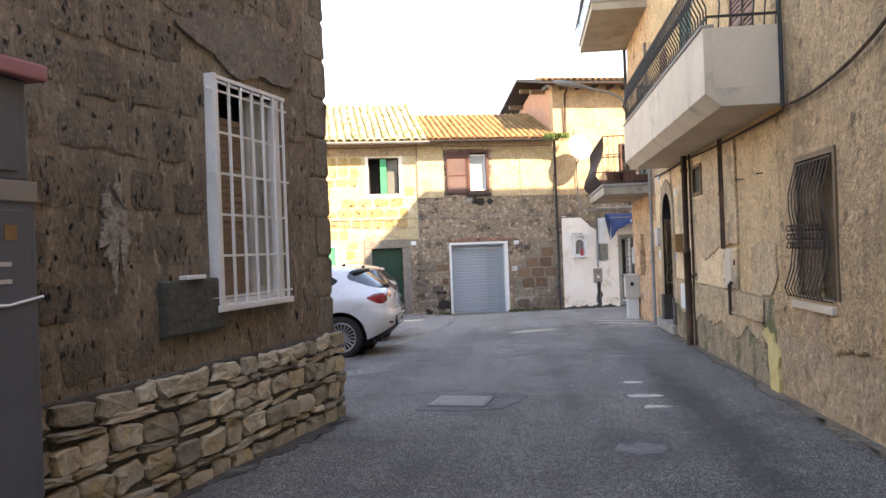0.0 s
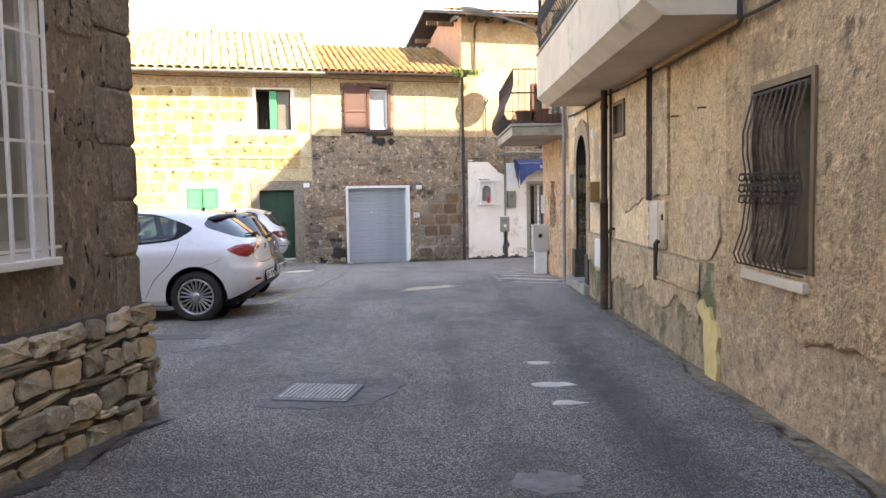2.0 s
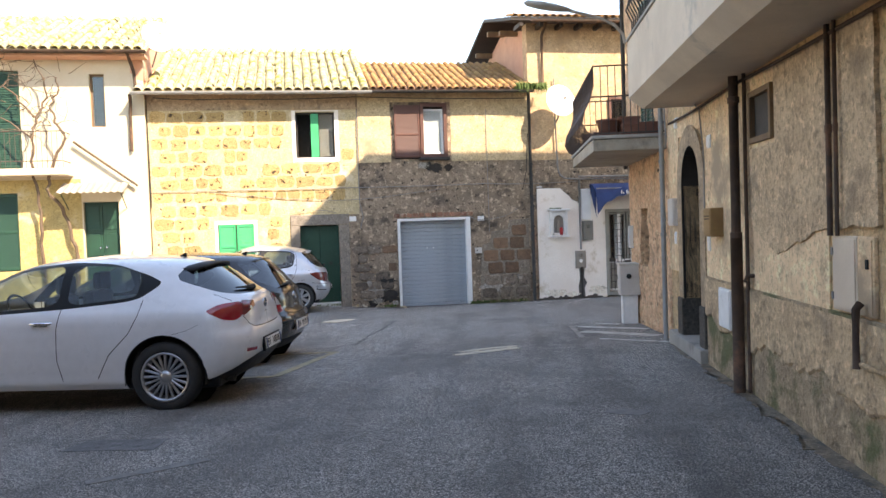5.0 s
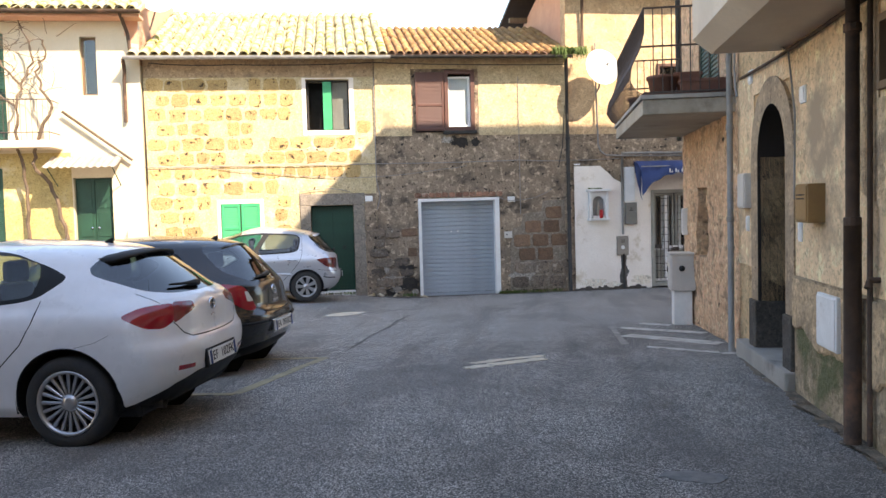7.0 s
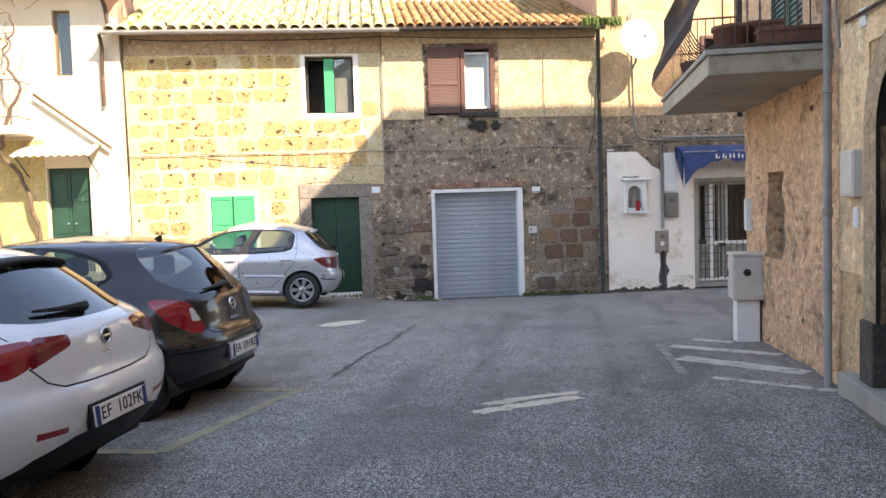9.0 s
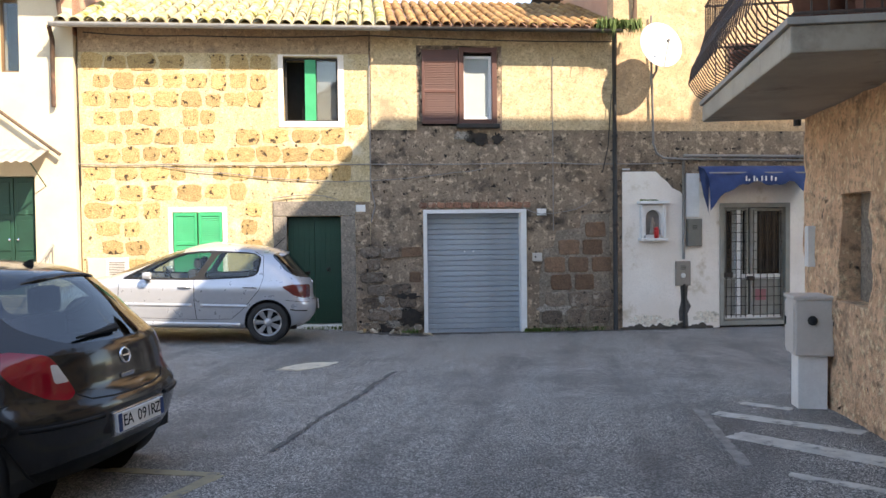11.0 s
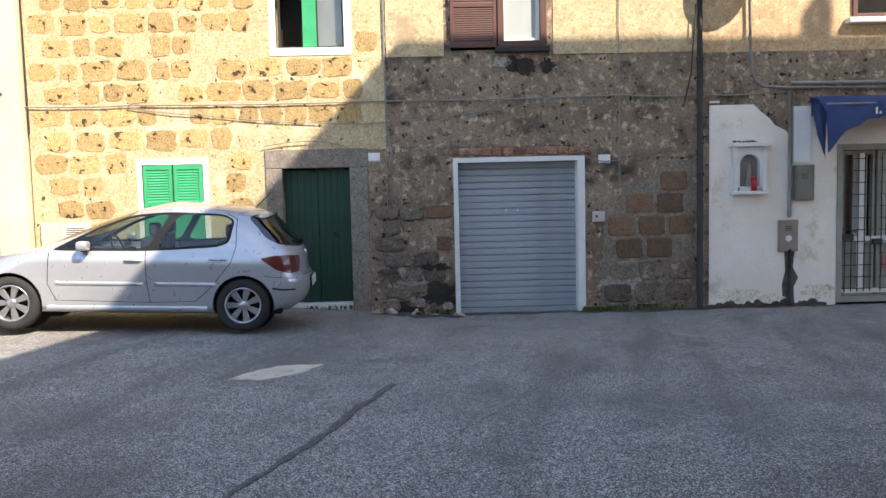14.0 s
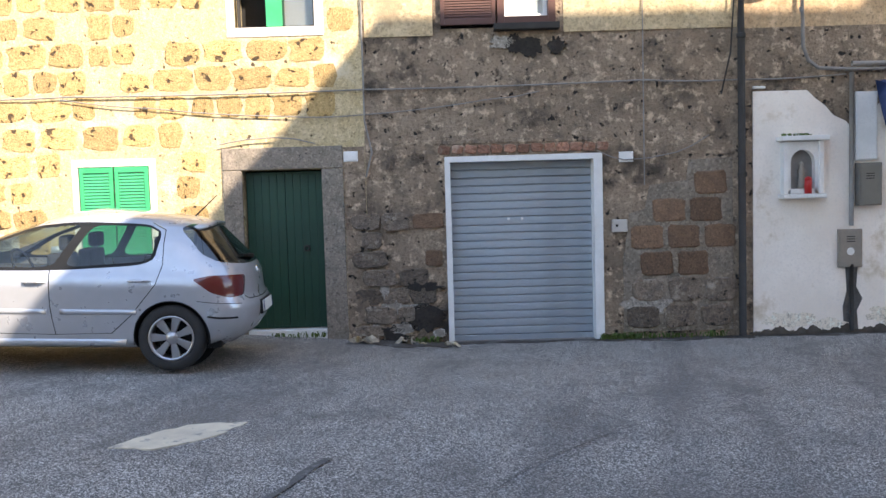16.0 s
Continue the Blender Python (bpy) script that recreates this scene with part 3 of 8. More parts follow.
def gutter(parent, u0, u1, y, z, material, r=0.07):
    bm = B()
    n = 8
    prof = [(math.cos(math.pi + math.pi * i / n) * r, math.sin(math.pi + math.pi * i / n) * r) for i in range(n + 1)]
    prof += [(math.cos(2 * math.pi - math.pi * i / n) * (r - 0.008), math.sin(2 * math.pi - math.pi * i / n) * (r - 0.008)) for i in range(n + 1)]
    a = [bm.verts.new((u0, y + p, z + q)) for p, q in prof]
    b = [bm.verts.new((u1, y + p, z + q)) for p, q in prof]
    for i in range(len(prof)):
        j = (i + 1) % len(prof)
        bm.faces.new((a[i], a[j], b[j], b[i]))
    bm.faces.new(a)
    bm.faces.new(b[::-1])
    bmesh.ops.recalc_face_normals(bm, faces=bm.faces[:])
    return part("gutter", bm, material, parent)


rng = random.Random(5)

# stone house with the green door
house_a = thing("house", "two-storey yellow tuff-block house with mossy tiled roof", "house", FAC)
holes_a = [(1.58, 2.52, 0.55, 1.74), (3.66, 4.66, -0.7, 1.62), (3.62, 4.66, 3.36, 4.56)]
wall_a = part("wall", sheet(B(), span(0, 5.21, 0.5), span(-1.0, 5.15, 0.5), holes_a, 0.5, 0.004), M_MORTAR, house_a)
# plain plaster under the eaves, their shadow included in its brown-grey
bm = B()
box(bm, 0.003, 5.207, -0.012, 0.02, 4.62, 5.14, 0.003)
part("eave_band", bm, M_PLASTER_EAVE_SHADE, house_a)
part("side_wall", box(B(), 0, 0.3, 0.5, 7.0, -1, 5.0), M_MORTAR, house_a)
part("back_wall", box(B(), 0, 5.2, 6.9, 7.2, -1, 5.0), M_MORTAR, house_a)
tiled_roof(house_a, -0.25, 5.55, -0.42, 5.06, 4.0, 6.98, 0.242, M_TILE_A, M_MORTAR, rng, 0.4)
part("rear_roof", prism(B(), [(-0.25, 5.0), (5.5, 5.0), (5.5, 5.1), (-0.25, 5.1)], 7.4, 7.5), M_MORTAR, house_a)
gutter(house_a, -0.3, 5.6, -0.5, 5.02, M_GUTTER, 0.075)
win = part("window", B(), M_WHITE, house_a)
part("surround", sheet(B(), [3.55, 4.75], [3.27, 4.6], [(3.64, 4.64, 3.38, 4.58)], 0.06, 0, -0.012), M_WHITEWASH, win, "white painted surround")
frame_of("window_frame", win, 3.66, 4.64, 3.38, 4.55, 0.035, 0.1, 0.16, M_PIPE_DARK)
part("pane", box(B(), 4.24, 4.6, 0.125, 0.13, 3.42, 4.51), M_GLASS, win)
part("inner_shutter", box(B(), 4.24, 4.6, 0.16, 0.18, 3.42, 4.51), M_CONC_GREY, win, "grey inner shutter behind glass")
leaf = part("casement", B(), M_GREEN_L, win)
part("frame_bar", box(B(), 4.03, 4.23, 0.05, 0.1, 3.4, 4.52, 0.005), M_GREEN_L, leaf)
part("frame_bar", box(B(), 4.23, 4.25, 0.09, 0.12, 3.42, 4.5), M_GREEN, leaf)
# solid near-black block in place of the room's darkness
part("unlit_room_block", box(B(), 3.5, 4.8, 0.5, 2.4, 3.2, 4.6), M_DARK, house_a)
win = part("shuttered_window", B(), M_GREEN_L, house_a, "closed bright green louvred shutters")
part("surround", sheet(B(), [1.53, 2.58], [0.5, 1.81], [(1.6, 2.5, 0.55, 1.72)], 0.06, 0, -0.012), M_WHITEWASH, win, "white painted surround")
shutter_leaf(win, 1.62, 2.04, 0.57, 1.71, 0.02, M_GREEN_L, 24)
shutter_leaf(win, 2.07, 2.49, 0.57, 1.71, 0.0, M_GREEN_L, 24)
door = part("green_door", B(), M_GREEN, house_a, "dark green boarded double door in a stone surround")
for a in (3.67, 4.165):
    leaf = part("door_leaf", box(B(), a, a + 0.49, 0.15, 0.2, -0.4, 1.6, 0.004), M_GREEN, door)
    bm = B()
    prism(bm, [(0, 0), (0.094, 0), (0.094, 1.96), (0, 1.96)], 0.136, 0.15)
    me = bpy.data.meshes.new("board")
    bm.to_mesh(me)
    bm.free()
    me.materials.append(M_GREEN)
    for i in range(5):
        piece("board", me, leaf, a + 0.004 + i * 0.098, 0, -0.39)
bm = B()
lathe(bm, [(0.028, 0.0), (0.042, 0.012), (0.042, 0.024), (0.028, 0.03), (0.022, 0.018), (0.028, 0.0)], 16, pose(4.42, 0.13, 0.62, 90, 0, 0))
part("knocker", bm, M_IRON, door, "iron ring knocker")
part("threshold", box(B(), 3.6, 4.72, 0.0, 0.25, -0.6, -0.41, 0.01), M_WHITE, door, "white stone threshold")
part("unlit_room_block", box(B(), 3.5, 4.8, 0.5, 1.5, -0.7, 1.7), M_DARK, house_a)
surround = part("door_surround", B(), M_PEPERINO, house_a, "grey speckled peperino stone door surround")
for nm, a, b, c, d in (("jamb", 3.42, 3.66, -0.6, 1.62), ("jamb", 4.66, 4.93, -0.6, 1.62), ("lintel", 3.42, 4.93, 1.625, 1.9)):
    part(nm, box(B(), a, b, -0.03, 0.15, c, d, 0.012), M_PEPERINO, surround)
stones = []
for i in range(9):
    me = rock_mesh("brick", 0.4, 0.28, 0.011, rng, 0.12, 0.2)
    me.materials.append(M_TUFF_Y)
    stones.append(me)
for j in range(15):
    z, u = -0.42 + j * 0.336, 0.05 + (j % 2) * 0.2
    while u < 5.0:
        w = rng.uniform(0.26, 0.5)
        cu, cz = u + w / 2, z + 0.16
        clear = not any(a - w / 2 - 0.1 < cu < b + w / 2 + 0.1 and c - 0.22 < cz < d + 0.2 for a, b, c, d in holes_a + [(3.42, 4.93, -0.6, 1.9)])
        if clear and cu + w / 2 < 5.16 and cz < 4.5 and rng.random() < 0.9:
            piece("brick", rng.choice(stones), wall_a, cu, rng.uniform(0.002, 0.008), cz + rng.uniform(-0.015, 0.015), (w / 0.4, 1, rng.uniform(0.85, 1.12)), rng.uniform(-2, 2))
        u += w + rng.uniform(0.02, 0.055)

# plastered house with the garage
house_b = thing("house", "plastered house with roller-shutter garage and terracotta roof", "house", FAC)
holes_b = [(6.2, 8.16, -1.0, 1.72), (6.2, 7.62, 3.3, 4.72)]
wall_b = part("wall", sheet(B(), span(5.21, 9.9, 0.5), span(-1.0, 5.15, 0.5), holes_b, 0.5, 0.02, 0.004), M_PLASTER_B, house_b)
# paler panel starts at the shadow's edge, with sunlight in its colour
upper = part("upper_plaster", sheet(B(), span(5.25, 9.86, 0.4), span(3.22, 5.14, 0.4), [(6.1, 7.72, 3.1, 4.8)], 0.03, 0.006, -0.012), M_PLASTER_SUNLIT, house_b)
part("side_wall", box(B(), 9.6, 9.9, 0.5, 6.0, -1, 5.0), M_PLASTER_B, house_b)
part("back_wall", box(B(), 5.2, 9.9, 5.9, 6.2, -1, 5.0), M_PLASTER_B, house_b)
tiled_roof(house_b, 5.55, 9.95, -0.38, 5.09, 3.4, 6.5, 0.2, M_TILE_B, M_TILE_C, rng, 0.32)
gutter(house_b, 5.62, 9.9, -0.45, 5.03, M_PIPE_DARK, 0.06)
garage = part("garage_door", B(), M_ROLLER, house_b, "closed galvanised roller shutter with white frame")
part("door_frame", sheet(B(), [6.2, 8.17], [-0.66, 1.72], [(6.27, 8.06, -0.7, 1.65)], 0.22, 0, -0.03), M_WHITE, garage, "white painted frame")
bm = B()
prof = [(0.014, 0.0), (0.0, 0.003), (-0.006, 0.01), (-0.007, 0.048), (-0.006, 0.085), (0.0, 0.092), (0.014, 0.095)]
f = [[bm.verts.new((x, y, z)) for y, z in prof] for x in (6.27, 8.06)]
for i in range(len(prof) - 1):
    bm.faces.new((f[0][i], f[1][i], f[1][i + 1], f[0][i + 1]))
bx = [[bm.verts.new((x, 0.02, z)) for z in (0, 0.1)] for x in (6.27, 8.06)]
bm.faces.new((bx[0][0], bx[0][1], bx[1][1], bx[1][0]))
me = bpy.data.meshes.new("slat")
bm.to_mesh(me)
bm.free()
me.materials.append(M_ROLLER)
for i in range(22):
    piece("slat", me, garage, 0, 0.17, -0.56 + i * 0.1006)
part("bottom_bar", box(B(), 6.27, 8.06, 0.14, 0.19, -0.66, -0.565, 0.005), M_ROLLER, garage)
part("threshold", box(B(), 6.3, 8.12, 0.06, 0.3, -0.75, -0.635, 0.005), M_WHITE, garage, "white marble threshold")
for x in (7.0, 7.17):
    part("bolt", lathe(B(), [(0.0, 0.02), (0.016, 0.016), (0.018, 0)], 10, pose(x, 0.15, 0.92, 90, 0, 0)), M_WHITE, garage)
part("unlit_room_block", box(B(), 6.1, 8.3, 0.5, 1.2, -1, 1.8), M_DARK, house_b)
part("lintel", box(B(), 6.05, 8.35, -0.01, 0.1, 1.875, 1.93, 0.008), M_PLASTER_B, house_b)
M_BRICKRED = surface("red_brick", (0.34, 0.17, 0.11), (0.25, 0.125, 0.08), 8, 0.95, 0.8, 40, (0.42, 0.3, 0.22), 5, 0.55, mottle=True, piece=True, vary=0.4)
chips = part("lintel_course", box(B(), 6.1, 8.3, 0.0, 0.05, 1.74, 1.87), M_PLASTER_B, house_b)
for i in range(13):
    me = rock_mesh("stone", 0.15, 0.11, 0.025, rng)
    me.materials.append(M_BRICKRED)
    piece("stone", me, chips, 6.2 + i * 0.165, 0.0, 1.805, (1, 1, 1), rng.uniform(-8, 8))
win = part("window", B(), M_BROWN, house_b, "brown aluminium window with one shutter ajar")
frame_of("window_frame", win, 6.9, 7.62, 3.33, 4.76, 0.09, -0.05, 0.14, M_BROWN)
frame_of("inner_frame", win, 6.97, 7.53, 3.42, 4.62, 0.05, 0.06, 0.12, M_WHITE)
part("pane", box(B(), 7.0, 7.5, 0.085, 0.09, 3.45, 4.58), M_GLASS, win)
part("curtain", box(B(), 6.98, 7.52, 0.096, 0.102, 3.4, 4.62), M_CURTAIN, win, "white curtain")
part("box", box(B(), 6.2, 6.9, -0.02, 0.2, 4.55, 4.72, 0.01), M_BROWN, win)
shutter_leaf(win, 6.2, 6.88, 3.33, 4.55, -0.03, M_BROWN, 32)
part("window_sill", box(B(), 6.85, 7.66, -0.12, 0.1, 3.25, 3.33, 0.01), M_PIPE_DARK, win)
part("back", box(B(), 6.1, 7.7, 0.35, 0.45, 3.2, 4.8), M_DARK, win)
blocks = []
for i in range(6):
    me = rock_mesh("brick", 0.4, 0.28, 0.022, rng, 0.05, 0.1)
    me.materials.append(M_TUFF_B)
    blocks.append(me)
greys = []
for i in range(6):
    me = rock_mesh("stone", 0.4, 0.28, 0.03, rng, 0.12, 0.2)
    me.materials.append(M_RUBBLE_B)
    greys.append(me)
M_BED = surface("pale_joint_mortar", (0.27, 0.22, 0.17), (0.19, 0.155, 0.118), 5, 0.95, 0.8, 30, (0.36, 0.31, 0.25), 3, 0.58, mottle=True, depth=0.015)
part("mortar_bed", prism(B(), [(8.42, -0.55), (9.8, -0.55), (9.8, 1.62), (9.25, 1.6), (9.22, 1.35), (8.76, 1.3), (8.7, 1.0), (8.5, 0.95), (8.42, 0.3)], -0.012, 0.02), M_BED, house_b)
for j, (u0, cnt) in enumerate(((8.45, 3), (8.5, 3), (8.62, 3), (8.5, 3), (8.78, 3), (9.3, 1))):
    for i in range(cnt):
        u = u0 + 0.22 + i * 0.46
        if u < 9.75:
            piece("brick", (greys if j < 2 else blocks)[(i + 2 * j) % 6], wall_b, u, -0.006, -0.36 + j * 0.335, (rng.uniform(0.96, 1.06), 1, rng.uniform(1.0, 1.08)), rng.uniform(-1.2, 1.2))
for j in range(7):
    u = 5.02 + 0.12 * (j % 2)
    while u < 6.1 - (0.25 if j == 3 else 0):
        w = rng.uniform(0.2, 0.44)
        if u + w < 6.17 and rng.random() < (0.92 if j < 5 else 0.45):
            me = blocks[(j + int(u * 10)) % 6] if j > 3 and u > 5.4 else greys[(j + int(u * 10)) % 6]
            piece("stone", me, wall_b, u + w / 2, rng.uniform(-0.004, 0.012), -0.48 + j * 0.235, (w / 0.39, rng.uniform(0.7, 1.5), rng.uniform(0.66, 0.84)), rng.uniform(-5, 5))
        u += w + rng.uniform(0.01, 0.04)
part("plaster_return", sheet(B(), span(4.935, 5.205, 0.09), span(-0.95, 1.88, 0.3), [], 0.03, 0.01, -0.012), M_PLASTER_B, house_b)

# taller house with shrine wall and glazed door
house_c = thing("house", "tall salmon plastered house with whitewashed ground floor", "house", FAC)
holes_c = [(12.0, 13.44, -1.0, 1.8), (12.2, 13.6, 3.66, 4.9)]
wall_c = part("wall", sheet(B(), span(9.9, 17.0, 0.5), span(-1.0, 6.9, 0.5), holes_c, 0.4, 0.015, 0.008), M_PLASTER_C, house_c)
# grey-brown plaster cut off at the shadow's edge, shade partly in its colour
part("mid_band", sheet(B(), span(9.92, 17.0, 0.5), span(-1.0, 3.2, 0.4), [(12.0, 13.44, -1.0, 1.8)], 0.03, 0.004, -0.012), M_PLASTER_B, house_c)
bm = B()
lower_w = part("whitewash", sheet(B(), span(10.05, 17.0, 0.4), span(-1.0, 1.92, 0.4), [(12.0, 13.44, -1.0, 1.8)], 0.03, 0.006, -0.026), M_WHITEWASH, house_c, "whitewashed plaster with damp stains at its foot")
for pts in ([(10.05, 1.92), (11.3, 1.92), (11.2, 2.03), (11.05, 2.1), (10.95, 2.22), (10.82, 2.32), (10.72, 2.42), (10.05, 2.42)], [(11.42, 1.92), (17.0, 1.92), (17.0, 2.42), (11.78, 2.42), (11.7, 2.3), (11.55, 2.17), (11.5, 2.02)]):
    part("whitewash", prism(B(), pts, -0.026, 0.0), M_WHITEWASH, house_c)
part("left_wall", prism(B(), [(0.4, -1.0), (5.2, -1.0), (5.2, 6.6), (2.5, 7.25), (0.4, 6.8)], 0, 0.3), M_PINK, house_c).matrix_basis = Matrix.Translation((9.92, 0.0, 0)) @ pose(0, 0, 0, 0, 0, 90) @ Matrix.Translation((0, -0.3, 0))
part("back_wall", box(B(), 9.9, 17.0, 5.0, 5.3, -1, 6.6), M_PINK, house_c)
for y0, z0, y1, z1 in ((-0.5, 6.86, 2.55, 7.55), (5.7, 6.75, 2.55, 7.55)):
    part("roof", B(), M_TILE_C, house_c)
    bm = B()
    prism(bm, [(9.35, 0), (17.0, 0), (17.0, 0.09), (9.35, 0.09)], 0, 1)
    for v in bm.verts:
        f = v.co.y
        v.co.y, v.co.z = y0 + f * (y1 - y0), z0 + f * (z1 - z0) + v.co.z
    roof_c = part("roof_slope", bm, M_WOOD_DARK, house_c)
    ang = math.degrees(math.atan2(z1 - z0, y1 - y0)) if y1 > y0 else 0
    if y1 > y0:
        me = tile_mesh(0.18, 0.45, M_TILE_B)
        for j in range(2):
            for i in range(36):
                ob = new("roof_tile", me)
                ob.parent = roof_c
                ob.matrix_basis = pose(9.45 + i * 0.21, y0 - 0.05 + j * 0.37, z0 + 0.09 + j * 0.084, ang + 2, 0, rng.uniform(-2, 2))
gutter(house_c, 9.9, 17.0, -0.56, 6.86, M_PIPE_RUST, 0.06)
for i in range(14):
    part("rafter", box(B(), 9.6 + i * 0.55, 9.7 + i * 0.55, -0.45, 0.2, 6.72, 6.84, 0.008), M_WOOD_DARK, house_c)
for y in (0.9, 2.3, 3.9):
    part("verge_beam", box(B(), 9.4, 9.95, y, y + 0.14, 6.78 + (0.3 if 1 < y < 3 else 0), 6.92 + (0.3 if 1 < y < 3 else 0), 0.01), M_WOOD, house_c)
door = part("glazed_door", B(), M_PIPE_GREY, house_c, "grey metal glazed door behind a security grille")
M_DOORGREY = surface("grey_green_metal", (0.3, 0.29, 0.255), (0.24, 0.235, 0.205), 4, 0.6, 0.1, 40)
frame_of("door_frame", door, 12.0, 13.44, -0.6, 1.8, 0.09, -0.04, 0.12, M_DOORGREY)
for a, b in ((12.1, 12.62), (12.66, 13.34)):
    leaf = part("door_leaf", B(), M_DOORGREY, door)
    part("kick_panel", box(B(), a, b, 0.06, 0.1, -0.5, 0.38, 0.004), M_DOORGREY, leaf)
    frame_of("leaf_frame", leaf, a, b, -0.5, 1.7, 0.06, 0.04, 0.1, M_DOORGREY)
    part("pane", box(B(), a + 0.06, b - 0.06, 0.07, 0.076, 0.4, 1.64), M_GLASS, leaf)
    part("curtain", box(B(), a + (0.2 if a < 12.5 else 0.06), a + (0.42 if a < 12.5 else 0.16), 0.08, 0.086, -0.4, 1.64), M_CURTAIN, leaf)
    for k in range(5):
        x = a + 0.06 + (b - a - 0.12) * k / 4
        part("bar", tube(B(), [(x, 0.02, -0.45), (x, 0.02, 1.66)], 0.008, 6), M_IRON, leaf)
    for k in range(12):
        z = -0.4 + k * 0.18
        part("bar", tube(B(), [(a + 0.03, 0.02, z), (b - 0.03, 0.02, z)], 0.007, 6), M_IRON, leaf)
part("mid_rail", box(B(), 12.13, 13.3, 0.03, 0.06, 0.3, 0.4, 0.004), M_WHITE, door, "white painted rail")
part("bottom_rail", box(B(), 12.13, 13.3, 0.03, 0.058, -0.47, -0.4, 0.004), M_WHITE, door, "white painted rail")
part("stile", box(B(), 12.36, 12.46, 0.028, 0.062, -0.47, 1.66, 0.004), M_WHITE, door, "white painted stile")
part("door_handle", box(B(), 12.58, 12.72, -0.03, 0.04, 0.28, 0.36, 0.008), M_IRON, door)
part("lock_box", box(B(), 12.1, 12.28, -0.02, 0.05, 0.34, 0.44, 0.008), M_IRON, door)
part("sign", box(B(), 12.76, 12.98, 0.03, 0.036, -0.12, 0.1), M_PINKLID, door, "faded red notice")
part("unlit_room_block", box(B(), 11.9, 13.6, 0.4, 1.2, -1, 1.9), M_DARK, house_c)
win = part("window", B(), M_BROWN, house_c)
frame_of("window_frame", win, 12.2, 13.6, 3.66, 4.9, 0.07, -0.04, 0.14, M_BROWN)
part("pane", box(B(), 12.27, 13.53, 0.08, 0.085, 3.73, 4.83), M_GLASS, win)
part("window_sill", box(B(), 12.1, 13.7, -0.14, 0.1, 3.58, 3.66, 0.01), M_WHITE, win)
part("unlit_room_block", box(B(), 12.1, 13.7, 0.4, 0.9, 3.5, 5.0), M_DARK, house_c)

# cream house at the corner of the square
LB = FAC @ Matrix.Translation((0, -0.14, 0))
house_d = thing("house", "cream plastered house with green door and balcony", "house", LB)
holes_d = [(-1.57, -0.74, 0.25, 2.38), (-1.3, -0.95, 4.22, 5.52), (-4.0, -2.9, 3.2, 5.6), (-4.1, -3.05, 0.75, 2.64)]
wall_d = part("wall", sheet(B(), span(-9.0, -0.03, 0.6), span(-1.0, 6.14, 0.5), holes_d, 0.45, 0.01), M_CREAM, house_d)
part("side_wall", prism(B(), [(0.0, 4.9), (7.0, 4.9), (7.0, 6.0), (3.5, 7.6), (0.0, 6.0)], 0, 0.3), M_PINK, house_d).matrix_basis = pose(0, 0, 0, 0, 0, 90) @ Matrix.Translation((0, 0.03, 0))
part("back_wall", box(B(), -9, -0.1, 6.9, 7.1, -1, 6.0), M_CREAM, house_d)
tiled_roof(house_d, -7.0, 0.12, -0.5, 6.02, 3.5, 7.75, 0.236, M_TILE_A, M_MORTAR, rng, 0.42)
gutter(house_d, -7.0, 0.15, -0.57, 5.98, M_PIPE_RUST, 0.07)
part("eave_board", box(B(), -7.0, 0.1, -0.45, 0.0, 5.86, 5.92), M_PINK, house_d)
door = part("green_door", B(), M_GREEN, house_d, "green panelled double door")
for a in (-1.56, -1.15):
    leaf = part("door_leaf", box(B(), a, a + 0.4, 0.12, 0.17, 0.26, 2.37, 0.005), M_GREEN, door)
    for z0, z1 in ((0.34, 0.95), (1.05, 1.6), (1.7, 2.28)):
        part("panel", box(B(), a + 0.06, a + 0.34, 0.105, 0.13, z0, z1, 0.008), M_GREEN, leaf)
    part("knob", lathe(B(), [(0.0, 0.045), (0.022, 0.038), (0.026, 0.02), (0.01, 0.0)], 12, pose(a + (0.33 if a < -1.3 else 0.07), 0.12, 1.25, 90, 0, 0)), M_CHROME, leaf)
part("back", box(B(), -1.7, -0.6, 0.4, 0.5, 0, 2.6), M_DARK, door)
# the ochre holds the shade of the balcony and canopy above
M_OCHRE_SHADED = surface("shaded_ochre_wall", (0.5, 0.38, 0.16), (0.43, 0.32, 0.13), 2, 0.95, 0.4, 30, (0.56, 0.47, 0.3), 1.2, 0.56, mottle=True, mottle_light=1.1, mottle_dark=0.75)
part("lower_wall", sheet(B(), span(-5.0, -1.6, 0.5), span(-0.6, 2.95, 0.4), [(-4.1, -3.05, 0.75, 2.64)], 0.03, 0.005, -0.014), M_OCHRE_SHADED, house_d, "ochre wall with the balcony's shade in its colour")
win = part("window", B(), M_WOOD, house_d)
frame_of("window_frame", win, -1.3, -0.95, 4.22, 5.52, 0.045, 0.12, 0.18, M_WOOD)
part("pane", box(B(), -1.26, -0.99, 0.14, 0.146, 4.26, 5.48), M_GLASS, win)
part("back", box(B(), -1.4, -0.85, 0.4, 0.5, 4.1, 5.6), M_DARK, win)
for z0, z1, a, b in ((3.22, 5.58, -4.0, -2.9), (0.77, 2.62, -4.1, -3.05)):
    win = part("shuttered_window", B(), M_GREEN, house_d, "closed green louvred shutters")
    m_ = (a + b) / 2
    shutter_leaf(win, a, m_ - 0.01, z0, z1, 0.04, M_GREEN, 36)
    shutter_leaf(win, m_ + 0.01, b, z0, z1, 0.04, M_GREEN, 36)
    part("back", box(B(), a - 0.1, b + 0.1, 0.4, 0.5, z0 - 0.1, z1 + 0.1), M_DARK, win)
balc = part("balcony", B(), M_CONCRETE, house_d)
